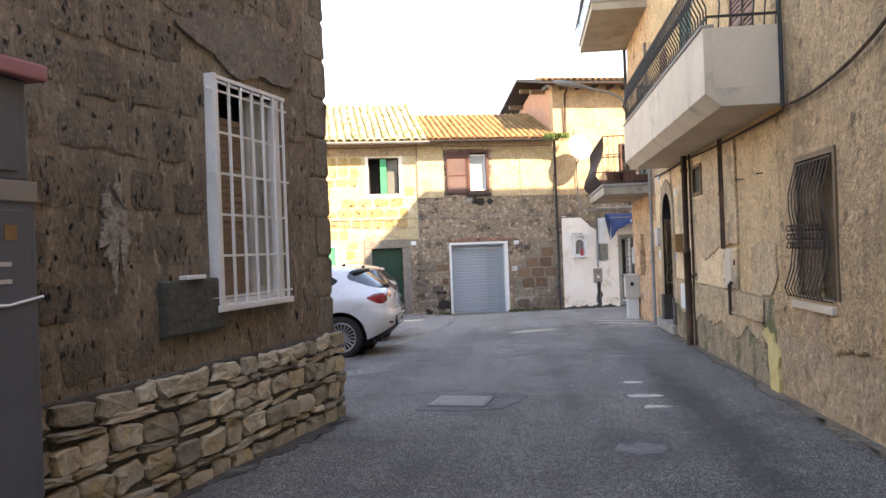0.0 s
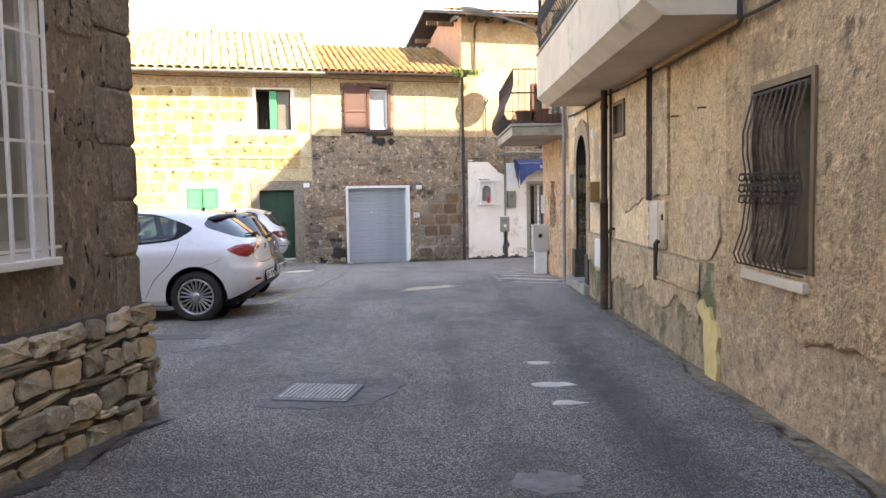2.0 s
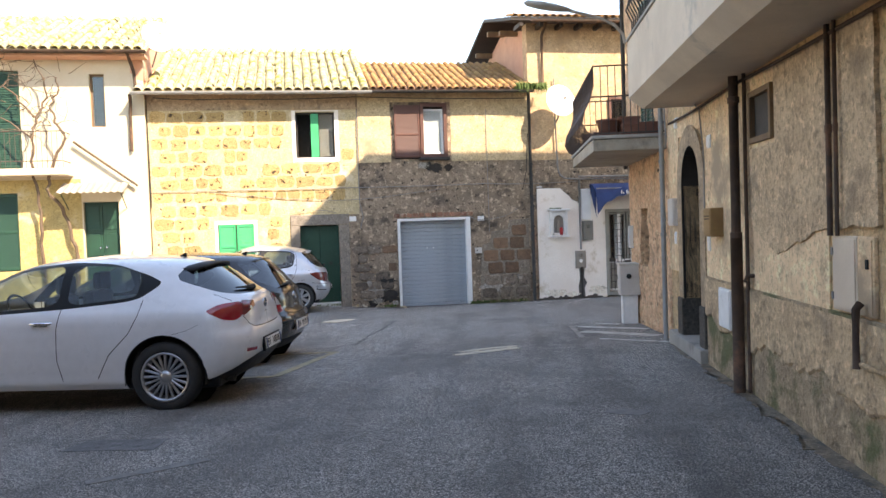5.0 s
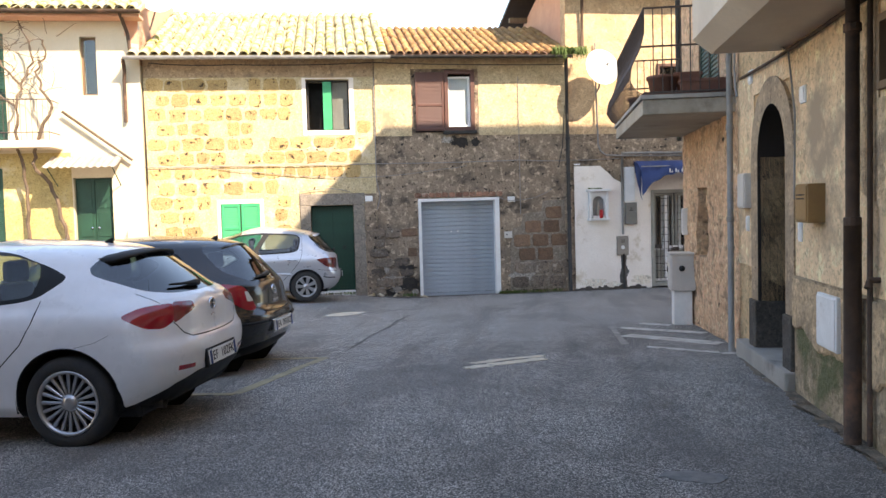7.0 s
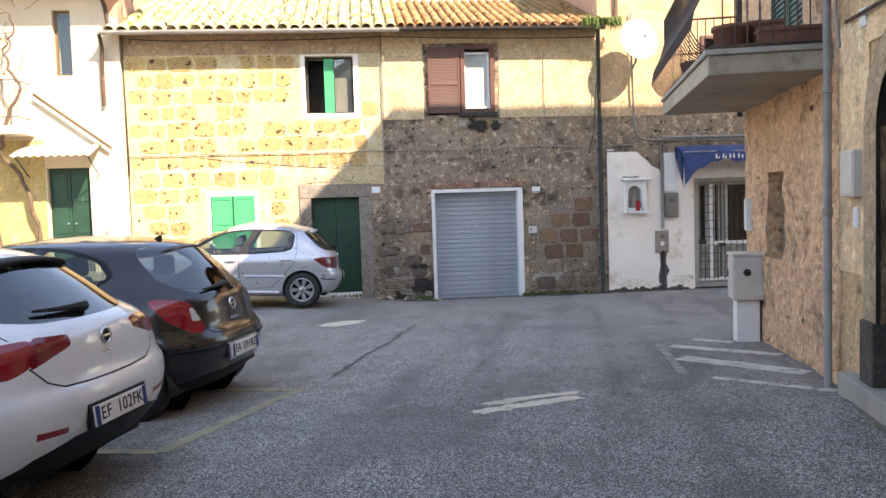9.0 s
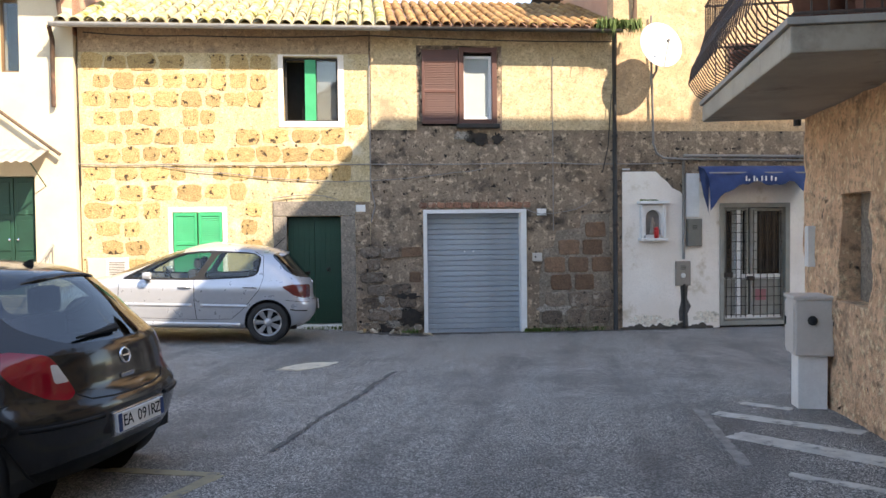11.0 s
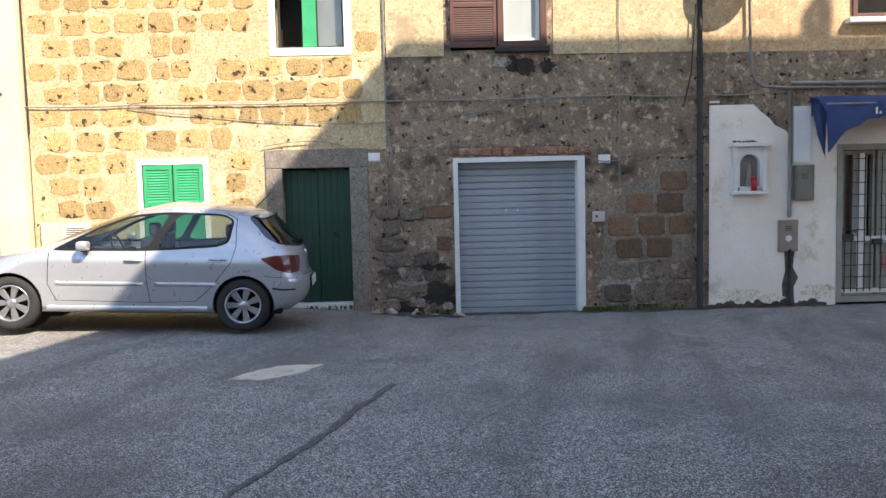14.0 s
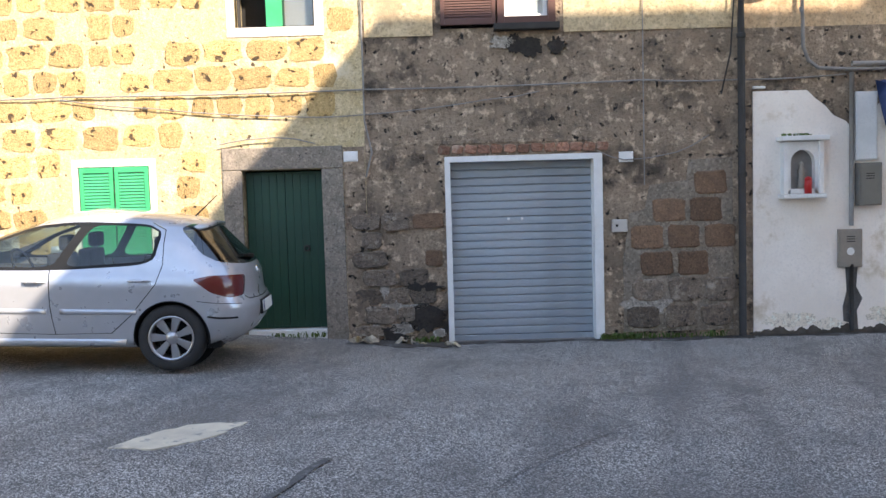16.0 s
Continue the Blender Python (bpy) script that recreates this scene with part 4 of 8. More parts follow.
part("slab", box(B(), -5.2, -1.75, -0.75, 0.0, 3.02, 3.18, 0.015), M_CONCRETE, balc)
for z in (3.35, 4.05):
    part("rail", tube(B(), [(-5.15, -0.7, z), (-1.8, -0.7, z), (-1.8, -0.02, z)], 0.012, 6), M_IRON_RUST, balc)
for i in range(30):
    x = -1.8 - i * 0.115
    part("baluster", tube(B(), [(x, -0.7, 3.18), (x, -0.7, 4.05)], 0.006, 5), M_IRON_RUST, balc)
canopy = part("canopy", B(), M_BOXGREY, house_d)
bm = B()
n = 40
r0 = [bm.verts.new((-2.0 + 1.55 * i / n, 0.0, 2.86 + 0.018 * math.sin(i * 1.6))) for i in range(n + 1)]
r1 = [bm.verts.new((-2.0 + 1.55 * i / n, -0.75, 2.58 + 0.018 * math.sin(i * 1.6))) for i in range(n + 1)]
for i in range(n):
    bm.faces.new((r0[i], r1[i], r1[i + 1], r0[i + 1]))
bmesh.ops.solidify(bm, geom=bm.faces[:], thickness=0.006)
part("sheet", bm, M_BOXGREY, canopy, "corrugated sheet")
for x in (-1.9, -0.55):
    part("bracket", tube(B(), [(x, -0.68, 2.58), (x, 0.0, 2.2)], 0.012, 6), M_GREEN, canopy)
steps = part("steps", B(), M_PEPERINO, house_d)
for i in range(3):
    part("step", box(B(), -1.8, -0.5, -0.9 + i * 0.3, 0.0, -0.6, -0.1 + i * 0.175, 0.012), M_PEPERINO, steps)
rail_t = thing("stair_railing", "plain grey iron railing beside the door steps", "railing", LB)
part("handrail", tube(B(), [(-0.45, -1.25, 0.55), (-0.45, 0.0, 1.15)], 0.02, 8), M_PIPE_GREY, rail_t)
for i in range(8):
    y = -1.22 + i * 0.17
    part("baluster", tube(B(), [(-0.45, y, -0.5 + 0.0), (-0.45, y, 0.56 + i * 0.08)], 0.01, 6), M_PIPE_GREY, rail_t)


# ---- east side: long house with balconies ----
house_r = thing("house", "three-storey ochre roughcast house with balconies", "house", RW)
holes_r = [(R(8.05), R(7.12), 0.9, 2.2), (R(12.74), R(12.16), 2.2, 2.6), (R(15.72), R(14.78), -0.5, 2.41), (R(19.2), R(18.44), 0.74, 1.69), (R(10.4), R(9.3), 2.95, 5.2), (R(13.6), R(12.6), 2.95, 5.2),
           (R(18.9), R(17.7), 2.75, 5.0), (R(18.9), R(17.7), 6.4, 8.3), (R(12.0), R(11.0), 6.3, 8.0), (R(15.6), R(14.8), 3.6, 5.0)]
HR = 8.75
wall_r = part("wall", sheet(B(), span(R(16.6), R(8.66), 0.5), span(-0.8, HR, 0.5), holes_r, 0.5, 0.01), M_RWALL, house_r, "pale ochre roughcast wall")
part("wall", sheet(B(), span(R(8.66), R(-14), 0.5), span(-0.8, HR, 0.5), holes_r, 0.5, 0.03), M_RSOUTH, house_r, "darker brown roughcast wall")


def knobbly(bm, amp):
    """Push the front of a wall in and out as over hidden rubble, leaving its openings' edges."""
    for v in bm.verts:
        if abs(v.co.y) < 0.2:
            q = v.co * 1.0
            v.co.y += amp * (noise.fractal((q.x * 3.2, q.z * 4.0, 1.7), 0.9, 2.2, 4))
    return bm


wall_r2 = part("wall", knobbly(sheet(B(), span(R(20.35), R(16.6), 0.09), span(-0.8, 3.2, 0.09) + span(3.6, HR, 0.4), holes_r, 0.5, 0.05), 0.03), M_RSTONE, house_r, "worn stone and render wall")
part("end_wall", box(B(), 0.0, 9.4, 0.0, 0.3, -0.8, HR), M_RSTONE, house_r).matrix_basis = Matrix.Translation((R(20.35), 0.5, 0)) @ pose(0, 0, 0, 0, 0, 90 + math.degrees(math.atan(0.285))) @ Matrix.Translation((0, -0.3, 0))
part("back_wall", box(B(), R(20.3), R(-14), 8.9, 9.2, -0.8, HR), M_RWALL, house_r)
bm = B()
SK = 9.9 * 0.285
ring = [(R(20.55), -0.5), (R(20.55) - SK, 9.4), (R(-14), 9.4), (R(-14), -0.5)]
lo, hi = [bm.verts.new((x, y, HR)) for x, y in ring], [bm.verts.new((x, y, HR + 0.18)) for x, y in ring]
bm.faces.new(lo)
bm.faces.new(hi[::-1])
for i in range(4):
    bm.faces.new((lo[i], lo[(i + 1) % 4], hi[(i + 1) % 4], hi[i]))
bmesh.ops.recalc_face_normals(bm, faces=bm.faces[:])
part("roof", bm, M_TILE_C, house_r)
# unseen block, stepped and sized so its shadow edge lands on the facades
bm = B()
for y_end, top_, y_start in ((20.8, 11.97, 17.4), (17.4, 11.0, -6.0)):
    sk = 0.285 if y_end > 20 else 0.0
    ring = [(3.9, y_end), (17.0, y_end + 13.1 * sk), (17.0, y_start), (3.9, y_start)]
    inv = RW.inverted()
    lo, hi = [bm.verts.new(inv @ Vector((x, y, HR))) for x, y in ring], [bm.verts.new(inv @ Vector((x, y, top_))) for x, y in ring]
    bm.faces.new(lo)
    bm.faces.new(hi[::-1])
    for i in range(4):
        bm.faces.new((lo[i], lo[(i + 1) % 4], hi[(i + 1) % 4], hi[i]))
bmesh.ops.recalc_face_normals(bm, faces=bm.faces[:])
part("upper_storey", bm, M_CREAM, house_r, "unseen set-back block shaped to cast the facade shadow")
stack = part("chimney", box(B(), -0.14, 0.14, -0.14, 0.14, 11.7, 12.72, 0.02), M_CREAM, house_r)
stack.matrix_basis = RW.inverted() @ Matrix.Translation((10.2, 22.3, 0))
part("render_panel", sheet(B(), span(R(16.6), R(11.05), 0.4), span(0.82, 2.78, 0.35), [(R(12.74), R(12.16), 2.2, 2.6), (R(15.9), R(14.6), 0.5, 2.55)], 0.03, 0.006, -0.016), M_RSMOOTH, house_r, "smoother ochre render")
M_BASE2 = surface("worn_base", (0.52, 0.36, 0.22), (0.42, 0.285, 0.175), 2.0, 0.95, 1.0, 22, (0.34, 0.24, 0.16), 1.0, 0.56, mottle=True, depth=0.03)
M_BASE = surface("flaked_base", (0.44, 0.32, 0.2), (0.33, 0.24, 0.15), 2.4, 0.95, 1.0, 22, (0.14, 0.135, 0.06), 1.4, 0.5, mottle=True, depth=0.03)
part("plinth", sheet(B(), span(R(14.5), R(8.75), 0.3), span(-0.6, 0.86, 0.24), [], 0.06, 0.04, -0.03), M_BASE, house_r, "flaked mossy base of the wall")
part("plinth", sheet(B(), span(R(8.75), R(-12), 0.3), span(-0.6, 0.86, 0.24), [], 0.06, 0.04, -0.03), M_BASE2, house_r, "worn brownish base of the wall")


def torn_strip(name, xa, xb, z_top, z_low, amp, y, material, label, seed):
    """Render whose lower edge has broken away unevenly."""
    bm = B()
    n_ = int((xb - xa) / 0.035)
    cols = []
    for i_ in range(n_ + 1):
        x = xa + (xb - xa) * i_ / n_
        z0 = z_low + amp * noise.fractal((x * 1.3, seed, 0.0), 0.8, 2.1, 6)
        ring_ = [bm.verts.new((x, y + 0.012 * noise.noise((x * 0.9, z * 0.9, seed)), z)) for z in (z_top, z_low + 0.6 * (z_top - z_low), z0 + 0.02)]
        ring_ += [bm.verts.new((x, y + 0.012, z0)), bm.verts.new((x, y + 0.06, z0))]
        cols.append(ring_)
    for q, w in zip(cols, cols[1:]):
        for k_ in range(4):
            bm.faces.new((q[k_], q[k_ + 1], w[k_ + 1], w[k_]))
    bmesh.ops.recalc_face_normals(bm, faces=bm.faces[:])
    for f in bm.faces:
        if f.normal.y > 0.5:
            f.normal_flip()
    return part(name, bm, material, house_r, label)


torn_strip("lower_render", R(14.5), R(9.15), 0.845, 0.34, 0.16, -0.055, M_RPLINTH, "grey-brown render with a broken lower edge", 3.0)
torn_strip("lower_render", R(8.8), R(-12), 0.95, 0.55, 0.14, -0.045, M_RSOUTH, "roughcast with a broken lower edge", 7.0)
M_ARCH = surface("grey_brown_stone", (0.42, 0.3, 0.19), (0.3, 0.215, 0.14), 3, 0.95, 0.7, 30, mottle=True)
bm = B()
n = 14
arc = [(R(15.72), -0.5)] + [(R(15.25) - 0.47 * math.cos(math.pi * i / n), 1.92 + 0.47 * math.sin(math.pi * i / n)) for i in range(n + 1)] + [(R(14.78), -0.5)]
out = [(R(15.97), -0.5)] + [(R(15.25) - 0.72 * math.cos(math.pi * i / n), 1.92 + 0.72 * math.sin(math.pi * i / n)) for i in range(n + 1)] + [(R(14.53), -0.5)]
for y in (-0.032,):
    vi = [bm.verts.new((x, y, z)) for x, z in arc]
    vo = [bm.verts.new((x, y, z)) for x, z in out]
    vc = [bm.verts.new((x, 0.05, z)) for x, z in out]
    for i in range(len(arc) - 1):
        bm.faces.new((vi[i], vi[i + 1], vo[i + 1], vo[i]))
        bm.faces.new((vo[i], vo[i + 1], vc[i + 1], vc[i]))
bmesh.ops.recalc_face_normals(bm, faces=bm.faces[:])
M_DARKSTONE = surface("dark_base_stone", (0.09, 0.075, 0.06), (0.06, 0.05, 0.04), 5, 0.9, 0.6, 40, mottle=True)
lining = B()
q0, q1, q2, q3 = [[lining.verts.new((R(15.25) + (x - R(15.25)) * k, y, 1.2 + (z - 1.2) * k)) for x, z in arc] for k, y in ((1.0, -0.028), (1.0, 0.36), (1.04, 0.36), (1.04, -0.028))]
for a, b in ((q0, q1), (q1, q2), (q2, q3), (q3, q0)):
    for i in range(len(arc) - 1):
        lining.faces.new((a[i], a[i + 1], b[i + 1], b[i]))
bmesh.ops.recalc_face_normals(lining, faces=lining.faces[:])
doorway = part("arched_doorway", bm, M_ARCH, house_r, "round-arched stone doorway with a dark door")
# near-black reveal puts the doorway's shade into its colour
part("door_lining", lining, M_WOOD_DARK, doorway, "arch reveal darkened like a deep recess")
bm = B()
box(bm, R(15.74), R(14.76), 0.34, 0.4, -0.1, 2.44, 0.0)
part("door_leaf", bm, M_WOOD_DARK, doorway)
for a in (R(15.66), R(15.22)):
    for z0, z1 in ((0.1, 0.75), (0.85, 1.5), (1.6, 2.05)):
        part("panel", box(B(), a, a + 0.38, 0.32, 0.35, z0, z1, 0.01), M_WOOD_DARK, doorway)
for a in (R(15.97), R(14.78)):
    part("base_block", box(B(), a - 0.01, a + 0.26, -0.06, 0.3, -0.3, 0.5, 0.015), M_DARKSTONE, doorway, "dark stone base block")
part("step", box(B(), R(16.3), R(14.5), -0.12, 0.36, -0.45, 0.03, 0.02), M_CONC_GREY, doorway)
niche = part("boarded_niche", box(B(), R(19.2), R(18.44), 0.18, 0.24, 0.72, 1.7), M_PEPERINO, house_r, "blocked grey window niche")


def balcony_door(y0, y1, z0, z1, material):
    w_ = part("balcony_door", B(), material, house_r, "louvred shutters")
    m2 = (R(y1) + R(y0)) / 2
    shutter_leaf(w_, R(y1), m2 - 0.01, z0, z1, 0.05, material, 36)
    shutter_leaf(w_, m2 + 0.01, R(y0), z0, z1, 0.05, material, 36)
    part("back", box(B(), R(y1) - 0.05, R(y0) + 0.05, 0.3, 0.4, z0 - 0.05, z1 + 0.05), M_DARK, w_)


M_SHUT_BR = surface("faded_brown_shutter", (0.23, 0.11, 0.07), (0.17, 0.08, 0.05), 4, 0.7, 0.1, 40)
for y0, y1, z0, z1, mm in ((9.3, 10.4, 2.95, 5.2, M_SHUT_BR), (12.6, 13.6, 2.95, 5.2, M_GREEN), (17.7, 18.9, 2.75, 5.0, M_GREEN), (17.7, 18.9, 6.4, 8.3, M_GREEN), (11.0, 12.0, 6.3, 8.0, M_SHUT_BR), (14.8, 15.6, 3.6, 5.0, M_SHUT_BR)):
    balcony_door(y0, y1, z0, z1, mm)

# long balcony with solid parapet
big = part("balcony", B(), M_CONCRETE, house_r, "long cream concrete balcony with iron rail")
A0, A1, F = R(14.95), R(8.3), -0.77
bm = B()
prof = [(0.0, 2.82), (F + 0.16, 2.82), (F, 2.95), (F, 3.6), (F + 0.09, 3.6), (F + 0.09, 3.0), (0.0, 3.0)]
a = [bm.verts.new((A0, y, z)) for y, z in prof]
b = [bm.verts.new((A1, y, z)) for y, z in prof]
for i in range(len(prof)):
    j = (i + 1) % len(prof)
    bm.faces.new((a[i], a[j], b[j], b[i]))
bm.faces.new(a)
bm.faces.new(b[::-1])
bmesh.ops.recalc_face_normals(bm, faces=bm.faces[:])
part("slab", bm, M_CONCRETE, big)
for x in (A0 + 0.09, A1 - 0.003):
    part("end_parapet", prism(B(), [(0, 2.825), (0.62, 2.825), (0.765, 2.955), (0.765, 3.6), (0, 3.6)], 0, 0.085), M_CONCRETE, big).matrix_basis = Matrix.Translation((x, 0, 0)) @ pose(0, 0, 0, 0, 0, -90) @ Matrix.Translation((0, -0.085, 0))
part("coping", box(B(), A0, A1, F - 0.02, F + 0.11, 3.603, 3.635, 0.008), M_CONC_GREY, big)
for z in (3.72, 4.3):
    part("rail", tube(B(), [(A0 + 0.04, -0.02, z), (A0 + 0.04, F + 0.05, z), (A1 - 0.04, F + 0.05, z), (A1 - 0.04, -0.02, z)], 0.016, 6), M_IRON, big)
for i in range(52):
    x = A0 + 0.06 + i * (A1 - A0 - 0.12) / 51
    part("baluster", tube(B(), [(x, F + 0.05, 3.63), (x, F + 0.05, 3.82), (x + 0.03, F - 0.02, 3.95), (x - 0.02, F + 0.03, 4.1), (x, F + 0.05, 4.3)], 0.009, 5), M_IRON, big)
for i in range(6):
    for x in (A0 + 0.04, A1 - 0.04):
        y = F + 0.16 + i * 0.11
        part("baluster", tube(B(), [(x, y, 3.6), (x, y + 0.02, 3.85), (x, y - 0.02, 4.05), (x, y, 4.3)], 0.009, 5), M_IRON, big)


M_SLAB = surface("weathered_slab", (0.42, 0.36, 0.28), (0.33, 0.28, 0.215), 1.6, 0.9, 0.4, 36, (0.24, 0.2, 0.155), 1.3, 0.56)


def bowed_balcony(y0, y1, front, z, thick, rail, name_label):
    """Concrete slab with a pot-bellied iron railing."""
    bal = part("balcony", B(), M_CONCRETE, house_r, name_label)
    part("slab", box(B(), R(y1), R(y0), front, 0.05, z, z + thick, 0.015), M_SLAB, bal)
    part("slab_edge", box(B(), R(y1) - 0.02, R(y0) + 0.02, front - 0.025, 0.0, z + thick + 0.002, z + thick + 0.05, 0.008), M_CONC_GREY, bal)
    zt = z + thick + 0.05
    a_, b_ = R(y1) + 0.03, R(y0) - 0.03
    f_ = front + 0.03
    for h, o in ((0.03, 0.0), (0.55, 0.04), (rail, 0.0)):
        part("rail", tube(B(), [(a_, 0.0, zt + h), (a_, f_ - o, zt + h), (b_, f_ - o, zt + h), (b_, 0.0, zt + h)], 0.013, 6), M_IRON_RUST, bal)
    prof_ = [(0.0, 0.0), (-0.1, 0.06), (-0.17, 0.18), (-0.14, 0.34), (-0.05, 0.52), (0.0, 0.7), (0.0, rail)]
    for i in range(34):
        x = a_ + (b_ - a_) * i / 33
        part("baluster", tube(B(), [(x, f_ + p, zt + q) for p, q in prof_], 0.007, 5), M_IRON_RUST, bal)
    for i in range(9):
        y = f_ + 0.1 + i * (-f_ - 0.15) / 8
        part("baluster", tube(B(), [(b_, y, zt), (b_, y, zt + rail)], 0.007, 5), M_IRON_RUST, bal)
        part("baluster", tube(B(), [(a_, y, zt), (a_, y, zt + rail)], 0.007, 5), M_IRON_RUST, bal)
    return bal


bowed_balcony(16.85, 20.4, -1.0, 2.5, 0.17, 0.98, "balcony with a pot-bellied rusty iron railing")
bowed_balcony(16.9, 20.6, -1.1, 6.3, 0.16, 0.95, "upper balcony with iron railing")

# barred window
bw = part("barred_window", B(), M_IRON_RUST, house_r, "window behind a bowed rusty grille")
x0, x1 = R(8.05), R(7.12)
part("surround", sheet(B(), [x0 - 0.05, x1 + 0.05], [0.86, 2.25], [(x0, x1, 0.92, 2.2)], 0.05, 0, -0.02), M_WOOD, bw)
part("window_sill", box(B(), x0 - 0.06, x1 + 0.06, -0.08, 0.1, 0.83, 0.9, 0.01), M_CONCRETE, bw)
part("pane", box(B(), x0, x1, 0.2, 0.206, 0.9, 2.2), M_GLASS, bw)
part("curtain", box(B(), x0, x1, 0.21, 0.216, 0.9, 2.2), M_SLATBROWN, bw)
grille = part("grille", B(), M_IRON_RUST, bw)
for i in range(11):
    x = x0 + 0.02 + i * (x1 - x0 - 0.04) / 10
    part("bar", tube(B(), [(x, -0.03, 2.18), (x, -0.05, 2.1), (x, -0.1, 1.9), (x, -0.1, 1.75), (x, -0.06, 1.5), (x, -0.1, 1.2), (x, -0.16, 1.02), (x, -0.13, 0.95), (x, -0.03, 0.93)], 0.007, 6), M_IRON_RUST, grille)
for z in (2.17, 0.95):
    part("bar", tube(B(), [(x0, -0.03, z), (x1, -0.03, z)], 0.009, 6), M_IRON_RUST, grille)
for k, z in enumerate((1.42, 1.5, 1.58)):
    pts = [(x0 - 0.04 + (x1 - x0 + 0.08) * i / 60, -0.1 + 0.035 * math.sin(i * 1.05), z + 0.03 * math.cos(i * 1.05)) for i in range(61)]
    part("scroll", tube(B(), pts, 0.006, 5), M_IRON_RUST, grille)

# vent
vent = thing("wall_vent", "wood-framed square wall vent with dark mesh", "vent", RW)
frame_of("frame", vent, R(12.76), R(12.14), 2.17, 2.63, 0.05, -0.05, 0.03, M_WOOD)
part("mesh", box(B(), R(12.72), R(12.18), 0.0, 0.01, 2.2, 2.6), M_PIPE_DARK, vent)

# ---- west side: dark tuff house at the mouth of the street ----
M_LEDGE = surface("dark_green_mortar", (0.085, 0.085, 0.07), (0.06, 0.06, 0.05), 4, 0.95, 0.9, 26, mottle=True)
house_l = thing("house", "dark tuff-block house with rubble stone base", "house", LW)
gy0, gy1 = -2.06, -0.97
wall_l = part("wall", sheet(B(), span(-20, -0.004, 0.5), span(-0.5, 4.3, 0.4), [(gy0 + 0.02, gy1 - 0.02, 1.17, 2.84)], 0.45, 0.02), M_LWALL, house_l)
part("return_wall", box(B(), -0.45, -0.008, 0.45, 9.0, -0.5, 4.3), M_LWALL, house_l)
part("back_wall", box(B(), -20, -0.4, 8.6, 9.0, -0.5, 4.3), M_LWALL, house_l)
part("roof", box(B(), -20.1, 0.12, -0.12, 9.1, 4.3, 4.45, 0.02), M_CONC_GREY, house_l)
part("return_face", sheet(B(), span(0.0, 9.0, 0.5), span(-0.5, 4.29, 0.4), [], 0.02, 0.02), M_LWALL, house_l).matrix_basis = pose(0.01, 0, 0, 0, 0, 90)
M_PALEGREY = surface("pale_grey_paint", (0.5, 0.48, 0.45), (0.42, 0.4, 0.37), 4, 0.6, 0.1, 40, (0.32, 0.3, 0.27), 2.5, 0.6)
win = part("barred_window", B(), M_WHITE, house_l, "window with half-lowered brown roller blind behind a white grille")
part("surround", sheet(B(), [gy0 - 0.02, gy1 + 0.02], [1.13, 2.88], [(gy0 + 0.05, gy1 - 0.05, 1.18, 2.84)], 0.3, 0, -0.01), M_WHITE, win)
part("window_sill", box(B(), gy0 - 0.04, gy1 + 0.04, -0.09, 0.1, 1.1, 1.15, 0.008), M_WHITE, win)
blind = part("roller_blind", box(B(), gy0 + 0.05, gy1 - 0.3, 0.125, 0.15, 1.18, 2.62), M_SLATBROWN, win, "brown slatted blind")
slats("slat", blind, gy0 + 0.06, gy1 - 0.4, 0.105, 0.123, 1.18, 2.62, 26, M_SLATBROWN, 0.008)
part("casement", box(B(), gy1 - 0.4, gy1 - 0.05, 0.06, 0.1, 1.18, 2.84, 0.006), M_PALEGREY, win, "pale grey casement standing open")
# near-black sheet in place of the room's darkness
part("unlit_room_sheet", box(B(), gy0 - 0.1, gy1 + 0.1, 0.42, 0.44, 1.1, 2.95), M_DARK, win)
part("pane", box(B(), gy1 - 0.34, gy1 - 0.1, 0.052, 0.057, 1.26, 2.76), M_GLASS, win)
grille = part("grille", B(), M_WHITE, win, "white painted bar grille")
for i in range(7):
    x = gy0 + 0.03 + i * (gy1 - gy0 - 0.06) / 6
    part("bar", box(B(), x - 0.01, x + 0.01, -0.085, -0.065, 1.15, 2.86, 0.003), M_WHITE, grille)
for i in range(6):
    z = 1.2 + i * 0.31
    part("bar", box(B(), gy0 - (0.1 if i in (0, 3, 5) else 0.0), gy1 + (0.06 if i in (0, 3, 5) else 0.0), -0.07, -0.058, z, z + 0.018, 0.003), M_WHITE, grille)
part("bar", box(B(), gy0 - 0.02, gy0 + 0.02, -0.09, 0.0, 1.13, 2.88, 0.004), M_WHITE, grille)
part("bar", box(B(), gy0, gy1, -0.09, -0.05, 2.84, 2.87, 0.004), M_WHITE, grille)
part("ledge", box(B(), -2.72, -2.0, -0.07, 0.02, 0.98, 1.36, 0.02), M_LEDGE, house_l, "dark mortar slab on the wall")
tuffs = []
for i in range(8):
    me = rock_mesh("brick", 0.4, 0.29, 0.012, rng, 0.1, 0.12)
    me.materials.append(M_LBLOCK)
    tuffs.append(me)
for j in range(10):
    for i in range(13):
        u, z = -5.6 + i * 0.44 + (j % 2) * 0.2, 0.92 + j * 0.345
        if u > -0.55 or (gy0 - 0.25 < u < gy1 + 0.25 and 0.9 < z < 3.1) or (-2.9 < u < -1.9 and 0.85 < z < 1.5):
            continue
        piece("brick", rng.choice(tuffs), wall_l, u + rng.uniform(-0.03, 0.03), 0.006, z + rng.uniform(-0.02, 0.02), (rng.uniform(0.7, 0.98), 1, rng.uniform(0.75, 0.98)), rng.uniform(-3, 3))
quoins = []
